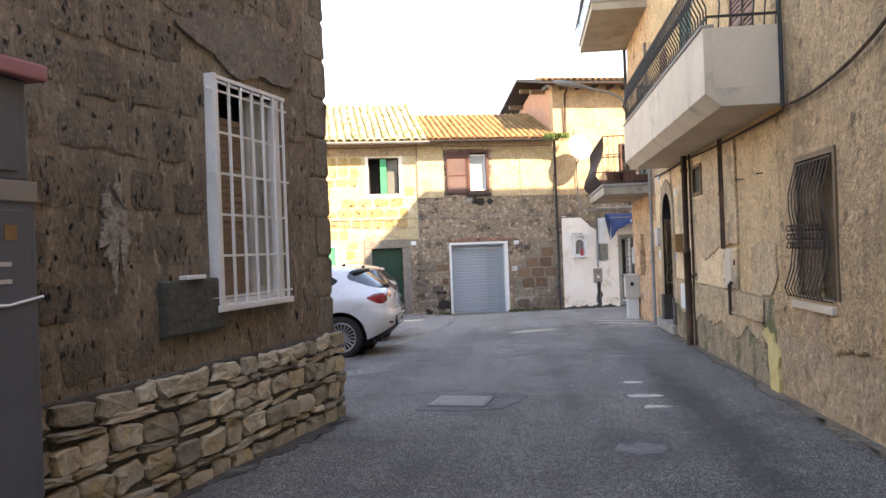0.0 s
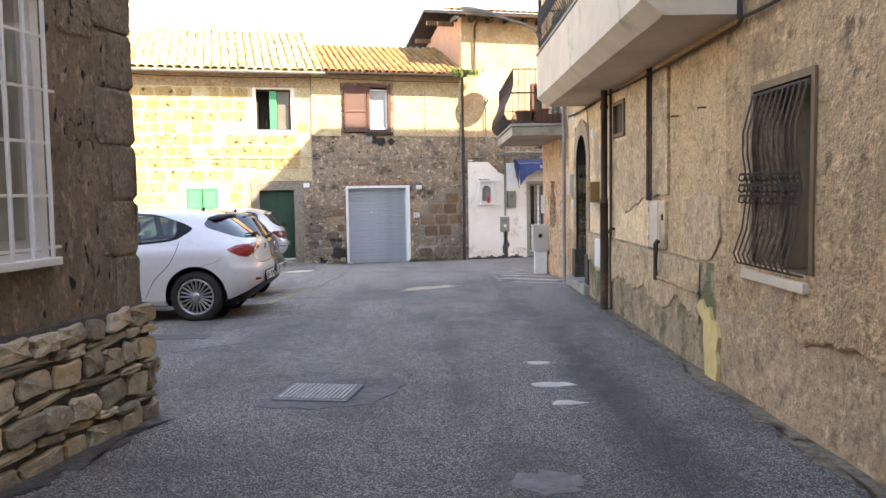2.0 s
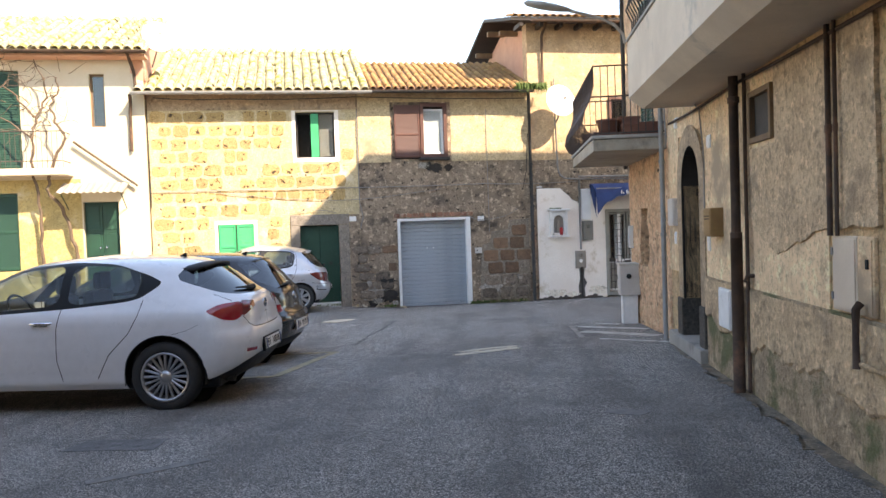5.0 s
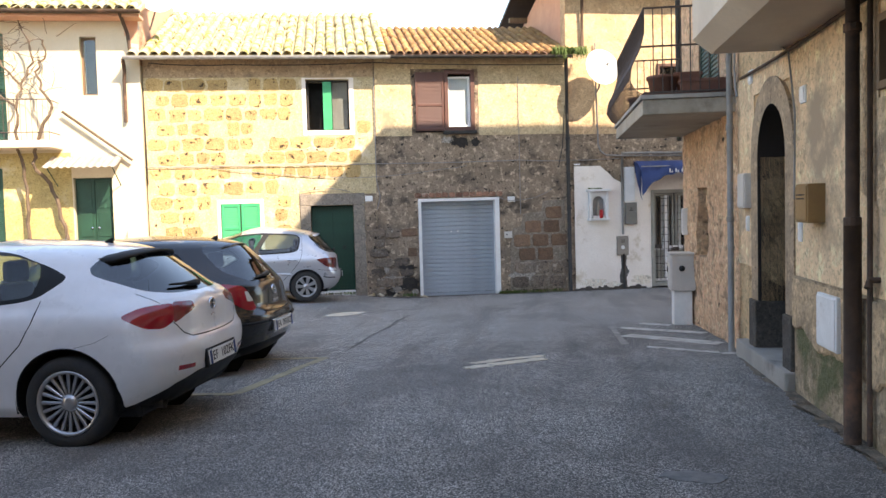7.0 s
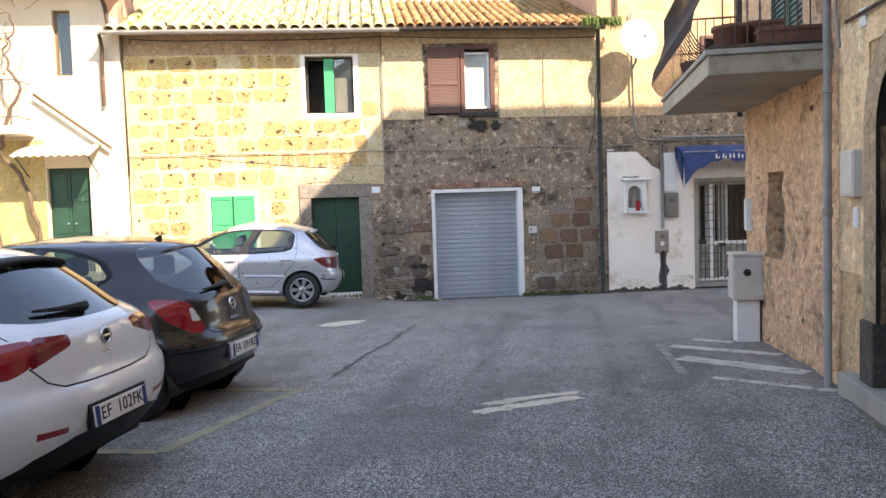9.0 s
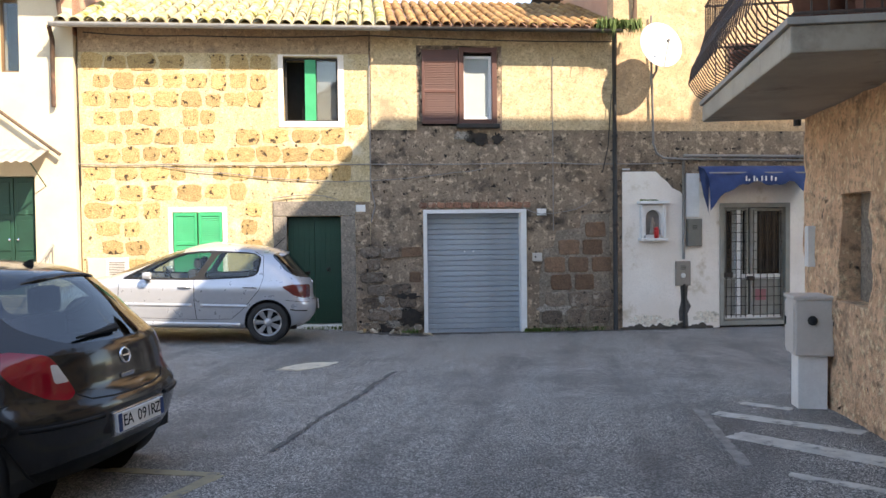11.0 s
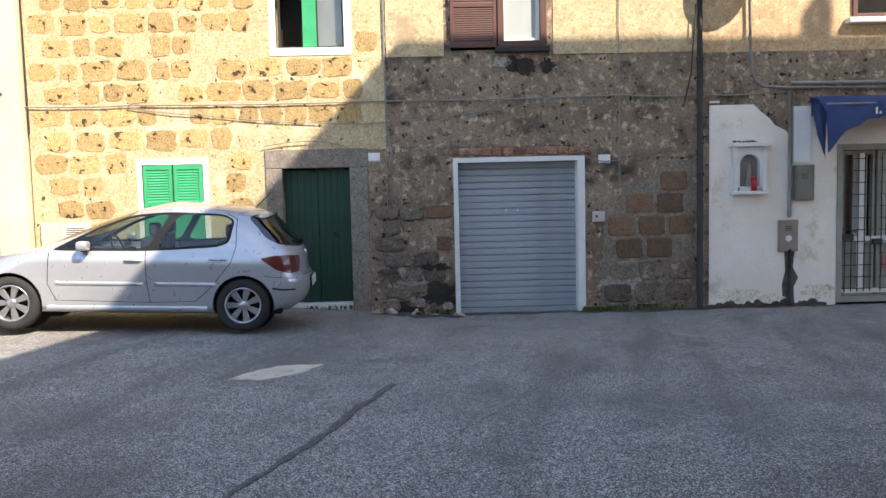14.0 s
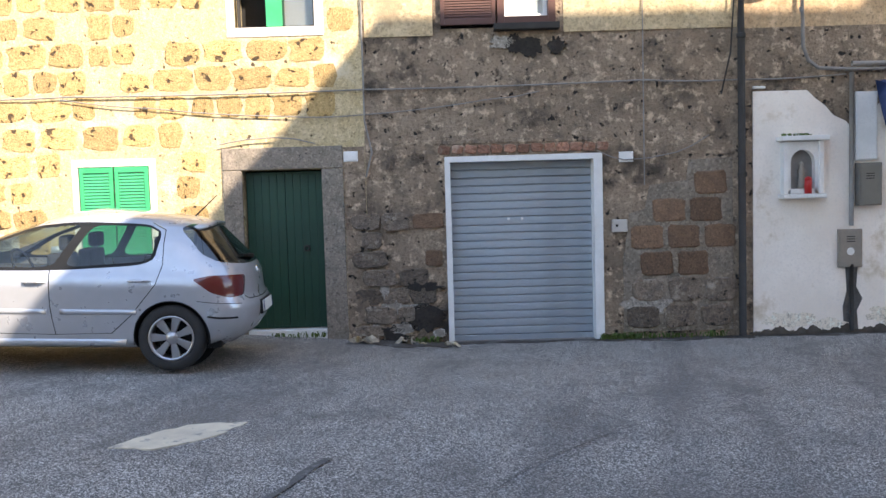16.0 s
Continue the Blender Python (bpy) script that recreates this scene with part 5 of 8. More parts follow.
for i in range(4):
    me = rock_mesh("quoin", 0.5, 0.37, 0.014, rng, 0.05, 0.05)
    me.materials.append(M_QUOIN)
    quoins.append(me)
for j in range(9):
    w = 0.45 if j % 2 else 0.3
    piece("quoin", quoins[j % 4], wall_l, -w / 2 + 0.03, -0.004, 0.9 + j * 0.385, (w / 0.5, 1, 1.0), rng.uniform(-1.5, 1.5))
    q = piece("quoin", quoins[(j + 1) % 4], wall_l, 0, 0, 0, (1, 1, 1))
    q.matrix_basis = pose(0.012, 0.2, 0.9 + j * 0.385, 0, 0, 90) @ Matrix.Diagonal((0.9, 1, 1, 1))
base_l = part("rubble_base", sheet(B(), span(-6.5, 0.03, 0.3), span(-0.5, 0.74, 0.2), [], 0.08, 0.02, -0.07), M_RMORTAR, house_l, "rough rubble stone footing")
part("rubble_base", box(B(), 0.0, 0.07, 0.02, 8.9, -0.5, 0.7, 0.02), M_RMORTAR, house_l)
rubs = []
for i in range(14):
    me = rock_mesh("stone", 0.265, 0.16, 0.036, rng, 0.17, 0.16)
    me.materials.append(M_RUBBLE)
    rubs.append(me)
z = -0.12
for j, h in enumerate((0.15, 0.055, 0.17, 0.05, 0.15, 0.06, 0.13)):
    u = -5.5 + rng.uniform(0, 0.2)
    while u < 0.0:
        w = min(rng.uniform(0.16, 0.36) if h > 0.1 else rng.uniform(0.14, 0.5), 0.06 - u)
        piece("stone", rng.choice(rubs), base_l, u + w / 2, -0.075 + rng.uniform(-0.012, 0.012), z + h / 2 + rng.uniform(-0.015, 0.015), (w / 0.27, rng.uniform(0.7, 1.5), h * rng.uniform(0.85, 1.12) / 0.165), rng.uniform(-7, 7))
        u += w + rng.uniform(0.008, 0.05)
    z += h + 0.014
piece("stone", rubs[3], base_l, 0.06, -0.03, 0.28, (0.6, 1.6, 0.7), 20)

# plain walls added out of view to close the street, square and lane
solo("wall_south", box(B(), -12, 12, -14.5, -14.0, -0.3, 6.0), M_CREAM, "unseen plain wall added to close the street", "wall", kind="structure")
solo("wall_west", box(B(), -22.4, -22.0, 4, 26, -0.6, 5.0), M_CREAM, "unseen plain wall added to close the square", "wall", kind="structure")
solo("wall_east", box(B(), 18.0, 18.4, 22, 40, -1.0, 3.2), M_CREAM, "unseen plain wall added to close the lane", "wall", kind="structure")

# ---- cars ----
import collections
from mathutils.bvhtree import BVHTree


def soften(a, n=2):
    a = np.array(a, float)
    for _ in range(n):
        b = a.copy()
        b[1:-1] = 0.25 * a[:-2] + 0.5 * a[1:-1] + 0.25 * a[2:]
        a = b
    return a


def lettering(name, text, size, parent, material, m):
    cu = bpy.data.curves.new(name, "FONT")
    cu.body, cu.size, cu.extrude, cu.align_x, cu.align_y = text, size, 0.001, "CENTER", "CENTER"
    tmp = bpy.data.objects.new(name, cu)
    scene.collection.objects.link(tmp)
    bpy.context.view_layer.update()
    me = bpy.data.meshes.new_from_object(tmp.evaluated_get(bpy.context.evaluated_depsgraph_get()))
    bpy.data.objects.remove(tmp)
    me.materials.clear()
    me.materials.append(material)
    ob = new(name, me)
    ob.parent = parent
    ob.matrix_basis = m
    return ob


def wheel(car, x, y, side, r, spokes, twin, rim_r):
    w = part("wheel", B(), M_TYRE, car)
    out = pose(x, y, r, 90 if side < 0 else -90, 0, 0)
    tw = 0.1
    bm = B()
    prof = [(rim_r * 0.97, -tw), (rim_r + 0.02, -tw), (r - 0.035, -tw * 0.98), (r - 0.01, -tw * 0.8), (r, -tw * 0.5), (r, tw * 0.5), (r - 0.01, tw * 0.8), (r - 0.035, tw * 0.98), (rim_r + 0.02, tw), (rim_r, tw * 0.92), (rim_r * 0.96, tw * 0.75), (rim_r * 0.97, -tw)]
    lathe(bm, prof, 40, out)
    bmesh.ops.recalc_face_normals(bm, faces=bm.faces[:])
    part("tyre", bm, M_TYRE, w, "", True)
    bm = B()
    lathe(bm, [(rim_r * 0.99, tw * 0.92), (rim_r * 0.97, tw * 0.99), (rim_r * 0.9, tw * 0.95), (rim_r * 0.87, tw * 0.6), (rim_r * 0.87, -tw * 0.4)], 40, out)
    lathe(bm, [(0.0, tw * 0.86), (0.028, tw * 0.84), (0.06, tw * 0.7), (0.065, 0.0)], 20, out)
    bmesh.ops.recalc_face_normals(bm, faces=bm.faces[:])
    rim = part("rim", bm, M_RIM, w, "", True)
    wa, wb = twin
    bm = B()
    box(bm, 0.05, rim_r * 0.9, -0.5, 0.5, -0.5, 0.5)
    for v in bm.verts:
        f = v.co.x > 0.1
        v.co.y *= (wb if f else wa)
        v.co.z = (tw * 0.62 if f else tw * 0.55) + v.co.z * 0.03
    bmesh.ops.bevel(bm, geom=bm.edges[:], offset=0.004, segments=1, affect="EDGES")
    me = bpy.data.meshes.new("spoke")
    bm.to_mesh(me)
    bm.free()
    me.materials.append(M_RIM)
    for k in range(spokes):
        ob = new("spoke", me)
        ob.parent = w
        ob.matrix_basis = out @ pose(0, 0, 0, 0, 0, 360 * k / spokes)
    part("brake", lathe(B(), [(0.0, 0.012), (rim_r * 0.68, 0.01), (rim_r * 0.86, -0.02), (rim_r * 0.86, -0.06)], 24, out), M_CARBLACK, w)
    return w


def rounded(pts, r=0.3, n=4):
    """Rounds the corners of a flat outline; r is the share of each edge that the curve takes."""
    out = []
    for i, p in enumerate(pts):
        a, b = pts[i - 1], pts[(i + 1) % len(pts)]
        p0 = [v + (w - v) * r for v, w in zip(p, a)]
        p1 = [v + (w - v) * r for v, w in zip(p, b)]
        for j in range(n + 1):
            t = j / n
            out.append(tuple((1 - t) ** 2 * u + 2 * t * (1 - t) * v + t * t * w for u, v, w in zip(p0, p, p1)))
    return out


class Shell:
    """A car body of level plan outlines, out of which panes, lamps, gaps and wheel arches are cut along its surface."""

    def __init__(self, L, top, rear, front, width, corner_rear, corner_front):
        self.L, self.bm = L, bmesh.new()
        self.tag = self.bm.faces.layers.int.new("tag")
        self.names = ["body"]
        low = rear[0][0]
        levels = np.concatenate([np.linspace(low, top - 0.13, 40), top - 0.13 + 0.13 * (1 - (1 - np.linspace(0, 1, 13)[1:]) ** 2)])
        fine = np.linspace(low, top, 260)

        def curve(tab, n=14):
            return np.interp(levels, fine, soften(np.interp(fine, [p[0] for p in tab], [p[1] for p in tab]), n))
        XR, XF, W = curve(rear), curve(front), curve(width, 8)
        AR, NR = curve([(z, a) for z, a, n in corner_rear]), curve([(z, n) for z, a, n in corner_rear])
        AF, NF = curve([(z, a) for z, a, n in corner_front]), curve([(z, n) for z, a, n in corner_front])
        rows = []
        for z, xr, xf, w, ar, nr, af, nf in zip(levels, XR, XF, W, AR, NR, AF, NF):
            room = max(0.02, xf - xr)
            ar, af = min(ar, room * 0.5), min(af, room * 0.45)
            pts = []
            for k in range(18):
                th = math.pi / 2 * (k / 17) ** 1.25
                pts.append((xr + ar * (1 - max(0.0, math.cos(th)) ** (2 / nr)), w * math.sin(th) ** (2 / nr)))
            for k in range(1, 44):
                pts.append((xr + ar + (xf - af - xr - ar) * k / 44, w))
            for k in range(14):
                th = math.pi / 2 * (1 - k / 13) ** 1.25
                pts.append((xf - af * (1 - max(0.0, math.cos(th)) ** (2 / nf)), w * math.sin(th) ** (2 / nf)))
            rows.append([(x, y * (1 - 0.035 * ((x - 0.5 * L) / (0.5 * L)) ** 2), z) for x, y in pts])
        for s in (1, -1):
            vs = [[self.bm.verts.new((x, s * y, z)) for x, y, z in r] for r in rows]
            for q, r in zip(vs, vs[1:]):
                for i in range(len(q) - 1):
                    f = (q[i], q[i + 1], r[i + 1], r[i])
                    self.bm.faces.new(f[::-1] if s > 0 else f)
            self.bm.faces.new(vs[-1][::-1] if s > 0 else vs[-1])
        bmesh.ops.remove_doubles(self.bm, verts=self.bm.verts[:], dist=0.0006)
        self.bm.normal_update()
        self.bvh = BVHTree.FromBMesh(self.bm)

    def cut(self, name, outline, d, into=("body",), least=0.12):
        """Gives the part of the surface that faces d inside a convex outline (across d, up) a name of its own."""
        d = Vector(d).normalized()
        u = Vector((-d.y, d.x, 0)).normalized()
        if name not in self.names:
            self.names.append(name)
        ids = {self.names.index(n) for n in into}
        lo_u, hi_u = min(p[0] for p in outline) - 0.03, max(p[0] for p in outline) + 0.03
        lo_z, hi_z = min(p[1] for p in outline) - 0.03, max(p[1] for p in outline) + 0.03
        cand = []
        for f in self.bm.faces:
            if f[self.tag] in ids and f.normal.dot(d) > least:
                us, zs = [v.co.dot(u) for v in f.verts], [v.co.z for v in f.verts]
                if max(us) > lo_u and min(us) < hi_u and max(zs) > lo_z and min(zs) < hi_z:
                    cand.append(f)
        cu, cz = sum(p[0] for p in outline) / len(outline), sum(p[1] for p in outline) / len(outline)
        for p, q in zip(outline, outline[1:] + outline[:1]):
            nu, nz = q[1] - p[1], p[0] - q[0]
            if abs(nu) + abs(nz) < 1e-6 or not cand:
                continue
            if nu * (cu - p[0]) + nz * (cz - p[1]) > 0:
                nu, nz = -nu, -nz
            co, no = u * p[0] + Vector((0, 0, p[1])), (u * nu + Vector((0, 0, nz))).normalized()
            geom = set(cand)
            for f in cand:
                geom.update(f.edges)
                geom.update(f.verts)
            res = bmesh.ops.bisect_plane(self.bm, geom=list(geom), dist=1e-5, plane_co=co, plane_no=no)["geom"]
            cand = [f for f in res if isinstance(f, bmesh.types.BMFace) and (f.calc_center_median() - co).dot(no) < 0]
        for f in cand:
            f[self.tag] = self.names.index(name)
        return cand

    def side(self, name, outline, into=("body",)):
        for s in (1, -1):
            self.cut(name + (":l" if s > 0 else ":r"), [(-s * x, z) for x, z in outline], (0, s, 0), [n + (":l" if s > 0 else ":r") if n != "body" else n for n in into])

    def back(self, name, outline, into=("body",)):
        self.cut(name, [(-y, z) for y, z in outline], (-1, 0, 0), into)

    def corner(self, name, pts, angle, into=("body",)):
        """On both rear corners: the outline is given as x, |y|, z and looked at from an angle off straight behind."""
        for s in (1, -1):
            d = Vector((-math.cos(radians(angle)), s * math.sin(radians(angle)), 0))
            u = Vector((-d.y, d.x, 0))
            k = ":l" if s > 0 else ":r"
            self.cut(name + k, [(u.x * x + u.y * s * y, z) for x, y, z in pts], d, [n + k if n != "body" else n for n in into])

    def line(self, name, pts, w, d, s=1, into=("body",)):
        """A narrow gap along a line of (x or y, z)."""
        if name.startswith("door_gap"):
            name = name + ":%d" % len(self.names)
        for (a, b), (c, e) in zip(pts, pts[1:]):
            dx, dz = c - a, e - b
            n = math.hypot(dx, dz)
            ox, oz = -dz / n * w / 2, dx / n * w / 2
            ex, ez = dx / n * w * 0.3, dz / n * w * 0.3
            quad = [(a - ex + ox, b - ez + oz), (c + ex + ox, e + ez + oz), (c + ex - ox, e + ez - oz), (a - ex - ox, b - ez - oz)]
            if d == "side":
                self.cut(name, [(-s * x, z) for x, z in quad], (0, s, 0), into)
            else:
                self.cut(name, [(-y, z) for y, z in quad], (-1, 0, 0), into)

    def parts(self, car, mats, skip=("void",)):
        self.bm.normal_update()
        groups = collections.defaultdict(list)
        for f in self.bm.faces:
            groups[self.names[f[self.tag]]].append(f)
        for full, faces in groups.items():
            name = full.split(":")[0]
            if name in skip:
                continue
            bm, cache = B(), {}
            for f in faces:
                vs = []
                for v in f.verts:
                    if v not in cache:
                        co = v.co.copy()
                        if name.endswith("gap"):
                            co -= v.normal * 0.004
                        cache[v] = bm.verts.new(co)
                    vs.append(cache[v])
                bm.faces.new(vs)
            ob = part(name, bm, mats[name], car, "", True)
            ob.data.set_sharp_from_angle(angle=radians(50))
            if "window" in name or name == "windscreen":
                ob.visible_shadow = False
        self.bm.free()


M_LENSGREY = plain("clear_lens", (0.62, 0.58, 0.55), 0.15, 0.0, 0.6, 1.0)
M_TAILSMOKE = plain("smoked_red_lens", (0.13, 0.014, 0.016), 0.12, 0, 0.5, 0.5)
M_TAILDARK = plain("dark_red_lens", (0.2, 0.005, 0.014), 0.1, 0, 0.5, 0.6)


def fit_out(car, shell, wheels_x, wr, arch, halfw, rim, screen_x, seats, glass_h=1.28):
    """Underbody, wheels with housings, seats and dashboard."""
    L = shell.L
    part("underbody", box(B(), 0.3, L - 0.3, -halfw + 0.14, halfw - 0.14, 0.2, 0.3, 0.03), M_CARBLACK, car)
    part("cabin_floor", box(B(), 0.4, screen_x + 0.3, -0.7, 0.7, 0.3, 0.6, 0.03), M_SEAT, car)
    part("parcel_shelf", box(B(), 0.3, 0.85, -0.6, 0.6, 0.9, 0.93, 0.01), M_SEAT, car)
    for xw in wheels_x:
        for s in (-1, 1):
            bm = lathe(B(), [(arch + 0.004, 0.235), (arch + 0.012, -0.16), (0.0, -0.17)], 32, pose(xw, s * (halfw - 0.26), wr, -90 * s, 0, 0))
            bmesh.ops.delete(bm, geom=[f for f in bm.faces if f.calc_center_median().z < 0.26 and abs(f.normal.y) < 0.5], context="FACES")
            part("wheel_housing", bm, M_CARBLACK, car)
            wheel(car, xw, s * (halfw - 0.12), s, wr, rim[0], rim[1], rim[2])
    for x, yy in ((seats[0], 0.36), (seats[0], -0.36), (seats[1], 0.37), (seats[1], -0.37)):
        seat = part("seat", box(B(), x - 0.02, x + 0.5, yy - 0.25, yy + 0.25, 0.55, 0.74, 0.05), M_SEAT, car)
        part("seat_back", box(B(), x - 0.16, x - 0.02, yy - 0.23, yy + 0.23, 0.7, 1.08, 0.05), M_SEAT, seat)
        part("headrest", box(B(), x - 0.19, x - 0.09, yy - 0.13, yy + 0.13, 1.09, glass_h, 0.045), M_SEAT, seat)
    part("dashboard", box(B(), screen_x - 0.6, screen_x, -0.64, 0.64, 0.6, 0.88, 0.05), M_SEAT, car)
    part("steering_wheel", lathe(B(), [(0.17, 0.0), (0.185, 0.012), (0.2, 0.0), (0.185, -0.012), (0.17, 0.0)], 20, pose(screen_x - 0.66, 0.36, 0.93, 0, -65, 0)), M_CARBLACK, car)


def on_side(bvh, x, z, s):
    hit, nor, _, _ = bvh.ray_cast(Vector((x, s * 1.6, z)), Vector((0, -s, 0)))
    return hit.y if hit else s * 0.85


def handle(car, bvh, x, z, material):
    """A pull handle standing off a shallow dark cup."""
    for s in (1, -1):
        y = on_side(bvh, x, z, s)
        bm = B()
        tube(bm, [(x - 0.1, y - 0.01 * s, z), (x - 0.08, y + 0.026 * s, z + 0.004), (x, y + 0.034 * s, z + 0.005), (x + 0.08, y + 0.026 * s, z + 0.002), (x + 0.1, y - 0.01 * s, z)], 0.013, 8)
        h = part("door_handle", bm, material, car, "", True)
        part("cup", box(B(), x - 0.07, x + 0.07, y - 0.012, y + 0.002 * s + 0.002, z - 0.03, z + 0.012, 0.004), material, h)


def strip(car, bvh, x0, x1, z, h, material, name="side_strip"):
    """A rounded rubbing strip on the doors."""
    for s in (1, -1):
        n = 12
        pts = [(x0 + (x1 - x0) * i / n, z) for i in range(n + 1)]
        bm = B()
        tube(bm, [(x, on_side(bvh, x, zz, s) + 0.002 * s, zz) for x, zz in pts], h / 2, 8)
        for v in bm.verts:
            y0 = on_side(bvh, v.co.x, z, s)
            v.co.y = y0 + (v.co.y - y0) * 0.5
        part(name, bm, material, car, "", True)


def mirror(car, bvh, x, z, material):
    for s in (1, -1):
        y = on_side(bvh, x, z, s)
        bm = box(B(), x - 0.07, x + 0.05, y + (0.05 if s > 0 else -0.2), y + (0.2 if s > 0 else -0.05), z - 0.01, z + 0.1, 0.04)
        for v in bm.verts:
            v.co.x += 0.12 * abs(v.co.y - y)
        mi = part("mirror", bm, material, car, "", True)
        part("stalk", box(B(), x - 0.03, x + 0.05, min(y - 0.03 * s, y + 0.09 * s), max(y - 0.03 * s, y + 0.09 * s), z - 0.03, z + 0.02, 0.01), M_CARBLACK, mi)


def rear_trim(car, bvh, plate_z, text, wiper, emblem_z, emblem_r=0.045, plate_tilt=6.0, plate_dx=0.012, holder=None):
    hit, nor, _, _ = bvh.ray_cast(Vector((-1, 0.02, plate_z)), Vector((1, 0, 0)))
    pl = part("number_plate", box(B(), -0.012, 0.0, -0.26, 0.26, -0.055, 0.055, 0.004), M_WHITE, car, "white number plate")
    pl.matrix_basis = Matrix.Translation((hit.x - plate_dx, 0, plate_z)) @ pose(0, 0, 0, 0, plate_tilt, 0)
    part("plate_holder", box(B(), 0.0, 0.03, -0.285, 0.285, -0.075, 0.072, 0.008), holder or M_CARBLACK, pl)
    for y in (-0.238, 0.238):
        part("blue_band", box(B(), -0.0135, -0.0125, y - 0.02, y + 0.02, -0.053, 0.053), M_BLUE, pl)
    for k, ch in enumerate(text):
        if ch != " ":
            lettering("letter", ch, 0.1, pl, M_CARBLACK, Matrix.Translation((-0.0135, 0.0525 * (3.5 - k), 0)) @ pose(0, 0, 0, 90, 0, -90))
    hit, nor, _, _ = bvh.ray_cast(Vector((-1, 0.0, emblem_z)), Vector((1, 0, 0)))
    if hit:
        mt = Matrix.Translation(hit) @ nor.to_track_quat("Z", "Y").to_matrix().to_4x4()
        em = part("emblem", lathe(B(), [(emblem_r * 0.78, 0.004), (emblem_r * 0.82, 0.012), (emblem_r, 0.012), (emblem_r * 1.06, 0.0)], 24, mt), M_CHROME, car, "round chrome badge", True)
        part("badge_face", lathe(B(), [(0.0, 0.006), (emblem_r * 0.8, 0.005), (emblem_r * 0.8, 0.0)], 20, mt), M_CARBLACK, em)
        bm = box(B(), -emblem_r * 0.75, emblem_r * 0.75, -0.006, 0.006, 0.004, 0.012, 0.002)
        bmesh.ops.transform(bm, matrix=mt, verts=bm.verts[:])
        part("badge_bar", bm, M_CHROME, em)
    if wiper:
        z0, y1, z1 = wiper
        pts = []
        for k in range(9):
            hit, nor, _, _ = bvh.ray_cast(Vector((-1, y1 * k / 8, z0 + (z1 - z0) * k / 8)), Vector((1, 0, 0)))
            if hit:
                pts.append(hit + Vector((-0.022, 0, 0.012)))
        part("wiper", tube(B(), pts, [0.03, 0.027, 0.022, 0.018, 0.015, 0.013, 0.011, 0.01, 0.007][:len(pts)], 6), M_CARBLACK, car)


def spoiler(car, x0, x1, z, half, material):
    """A thin roof lip over the rear window."""
    bm = B()
    n = 14
    rows = []
    for i in range(n + 1):
        y = -half + 2 * half * i / n
        f = 1 - abs(y / half) ** 4
        dz = -0.05 * abs(y / half) ** 2.5
        rows.append([bm.verts.new(p) for p in ((x1 + 0.06 * (1 - f), y, z + 0.035 + dz), (x0 + 0.1 * (1 - f), y, z + 0.012 + dz), (x0 + 0.1 * (1 - f), y, z - 0.012 + dz), (x1 + 0.06 * (1 - f), y, z - 0.02 + dz))])
    for q, r in zip(rows, rows[1:]):
        for k in range(4):
            bm.faces.new((q[k], q[(k + 1) % 4], r[(k + 1) % 4], r[k]))
    bm.faces.new(rows[0])
    bm.faces.new(rows[-1][::-1])
    bmesh.ops.recalc_face_normals(bm, faces=bm.faces[:])
    part("spoiler", bm, material, car, "", True)


def shark_fin(car, x, z):
    bm = prism(B(), [(x, z - 0.01), (x + 0.11, z - 0.01), (x + 0.02, z + 0.042), (x + 0.0, z + 0.045)], -0.01, 0.01)
    part("aerial", bm, M_CARBLACK, car)


def bezel(car, bvh, x, r, wr):
    """The dark rolled edge of a wheel arch."""
    for s in (1, -1):
        pts = []
        for k in range(25):
            a = radians(-8 + 196 * k / 24)
            px_, pz_ = x + r * math.cos(a), wr + r * math.sin(a)
            pts.append((px_, on_side(bvh, px_, pz_ + 0.01, s) - 0.012 * s, pz_))
        part("arch_lip", tube(B(), pts, 0.012, 6), M_CARBLACK, car, "", True)


def heading(x, y, dx, dy, z):
    return Matrix.Translation((x, y, z)) @ pose(0, 0, 0, 0, 0, math.degrees(math.atan2(dy, dx)))


def circle(x, z, r, n=36):
    return [(x + r * math.cos(2 * math.pi * k / n), z + r * math.sin(2 * math.pi * k / n)) for k in range(n)]


def mirrored(half):
    """Both halves of an outline given for y >= 0 from the top middle down to the bottom middle."""
    return half + [(-y, z) for y, z in reversed(half) if y > 1e-6]


def paints(body):
    return {"body": body, "side_window": M_CARGLASS, "quarter_window": M_CARGLASS, "rear_window": M_REARGLASS, "windscreen": M_CARGLASS, "window_trim": M_CARBLACK, "rear_trim": M_CARBLACK, "rear_skirt": M_CARBLACK,
            "door_gap": M_CARBLACK, "hatch_gap": M_CARBLACK, "tail_light": M_TAIL, "tail_light_inner": M_TAILDARK, "reversing_light": M_LENSGREY, "reflector": M_TAIL, "underside": M_CARBLACK}


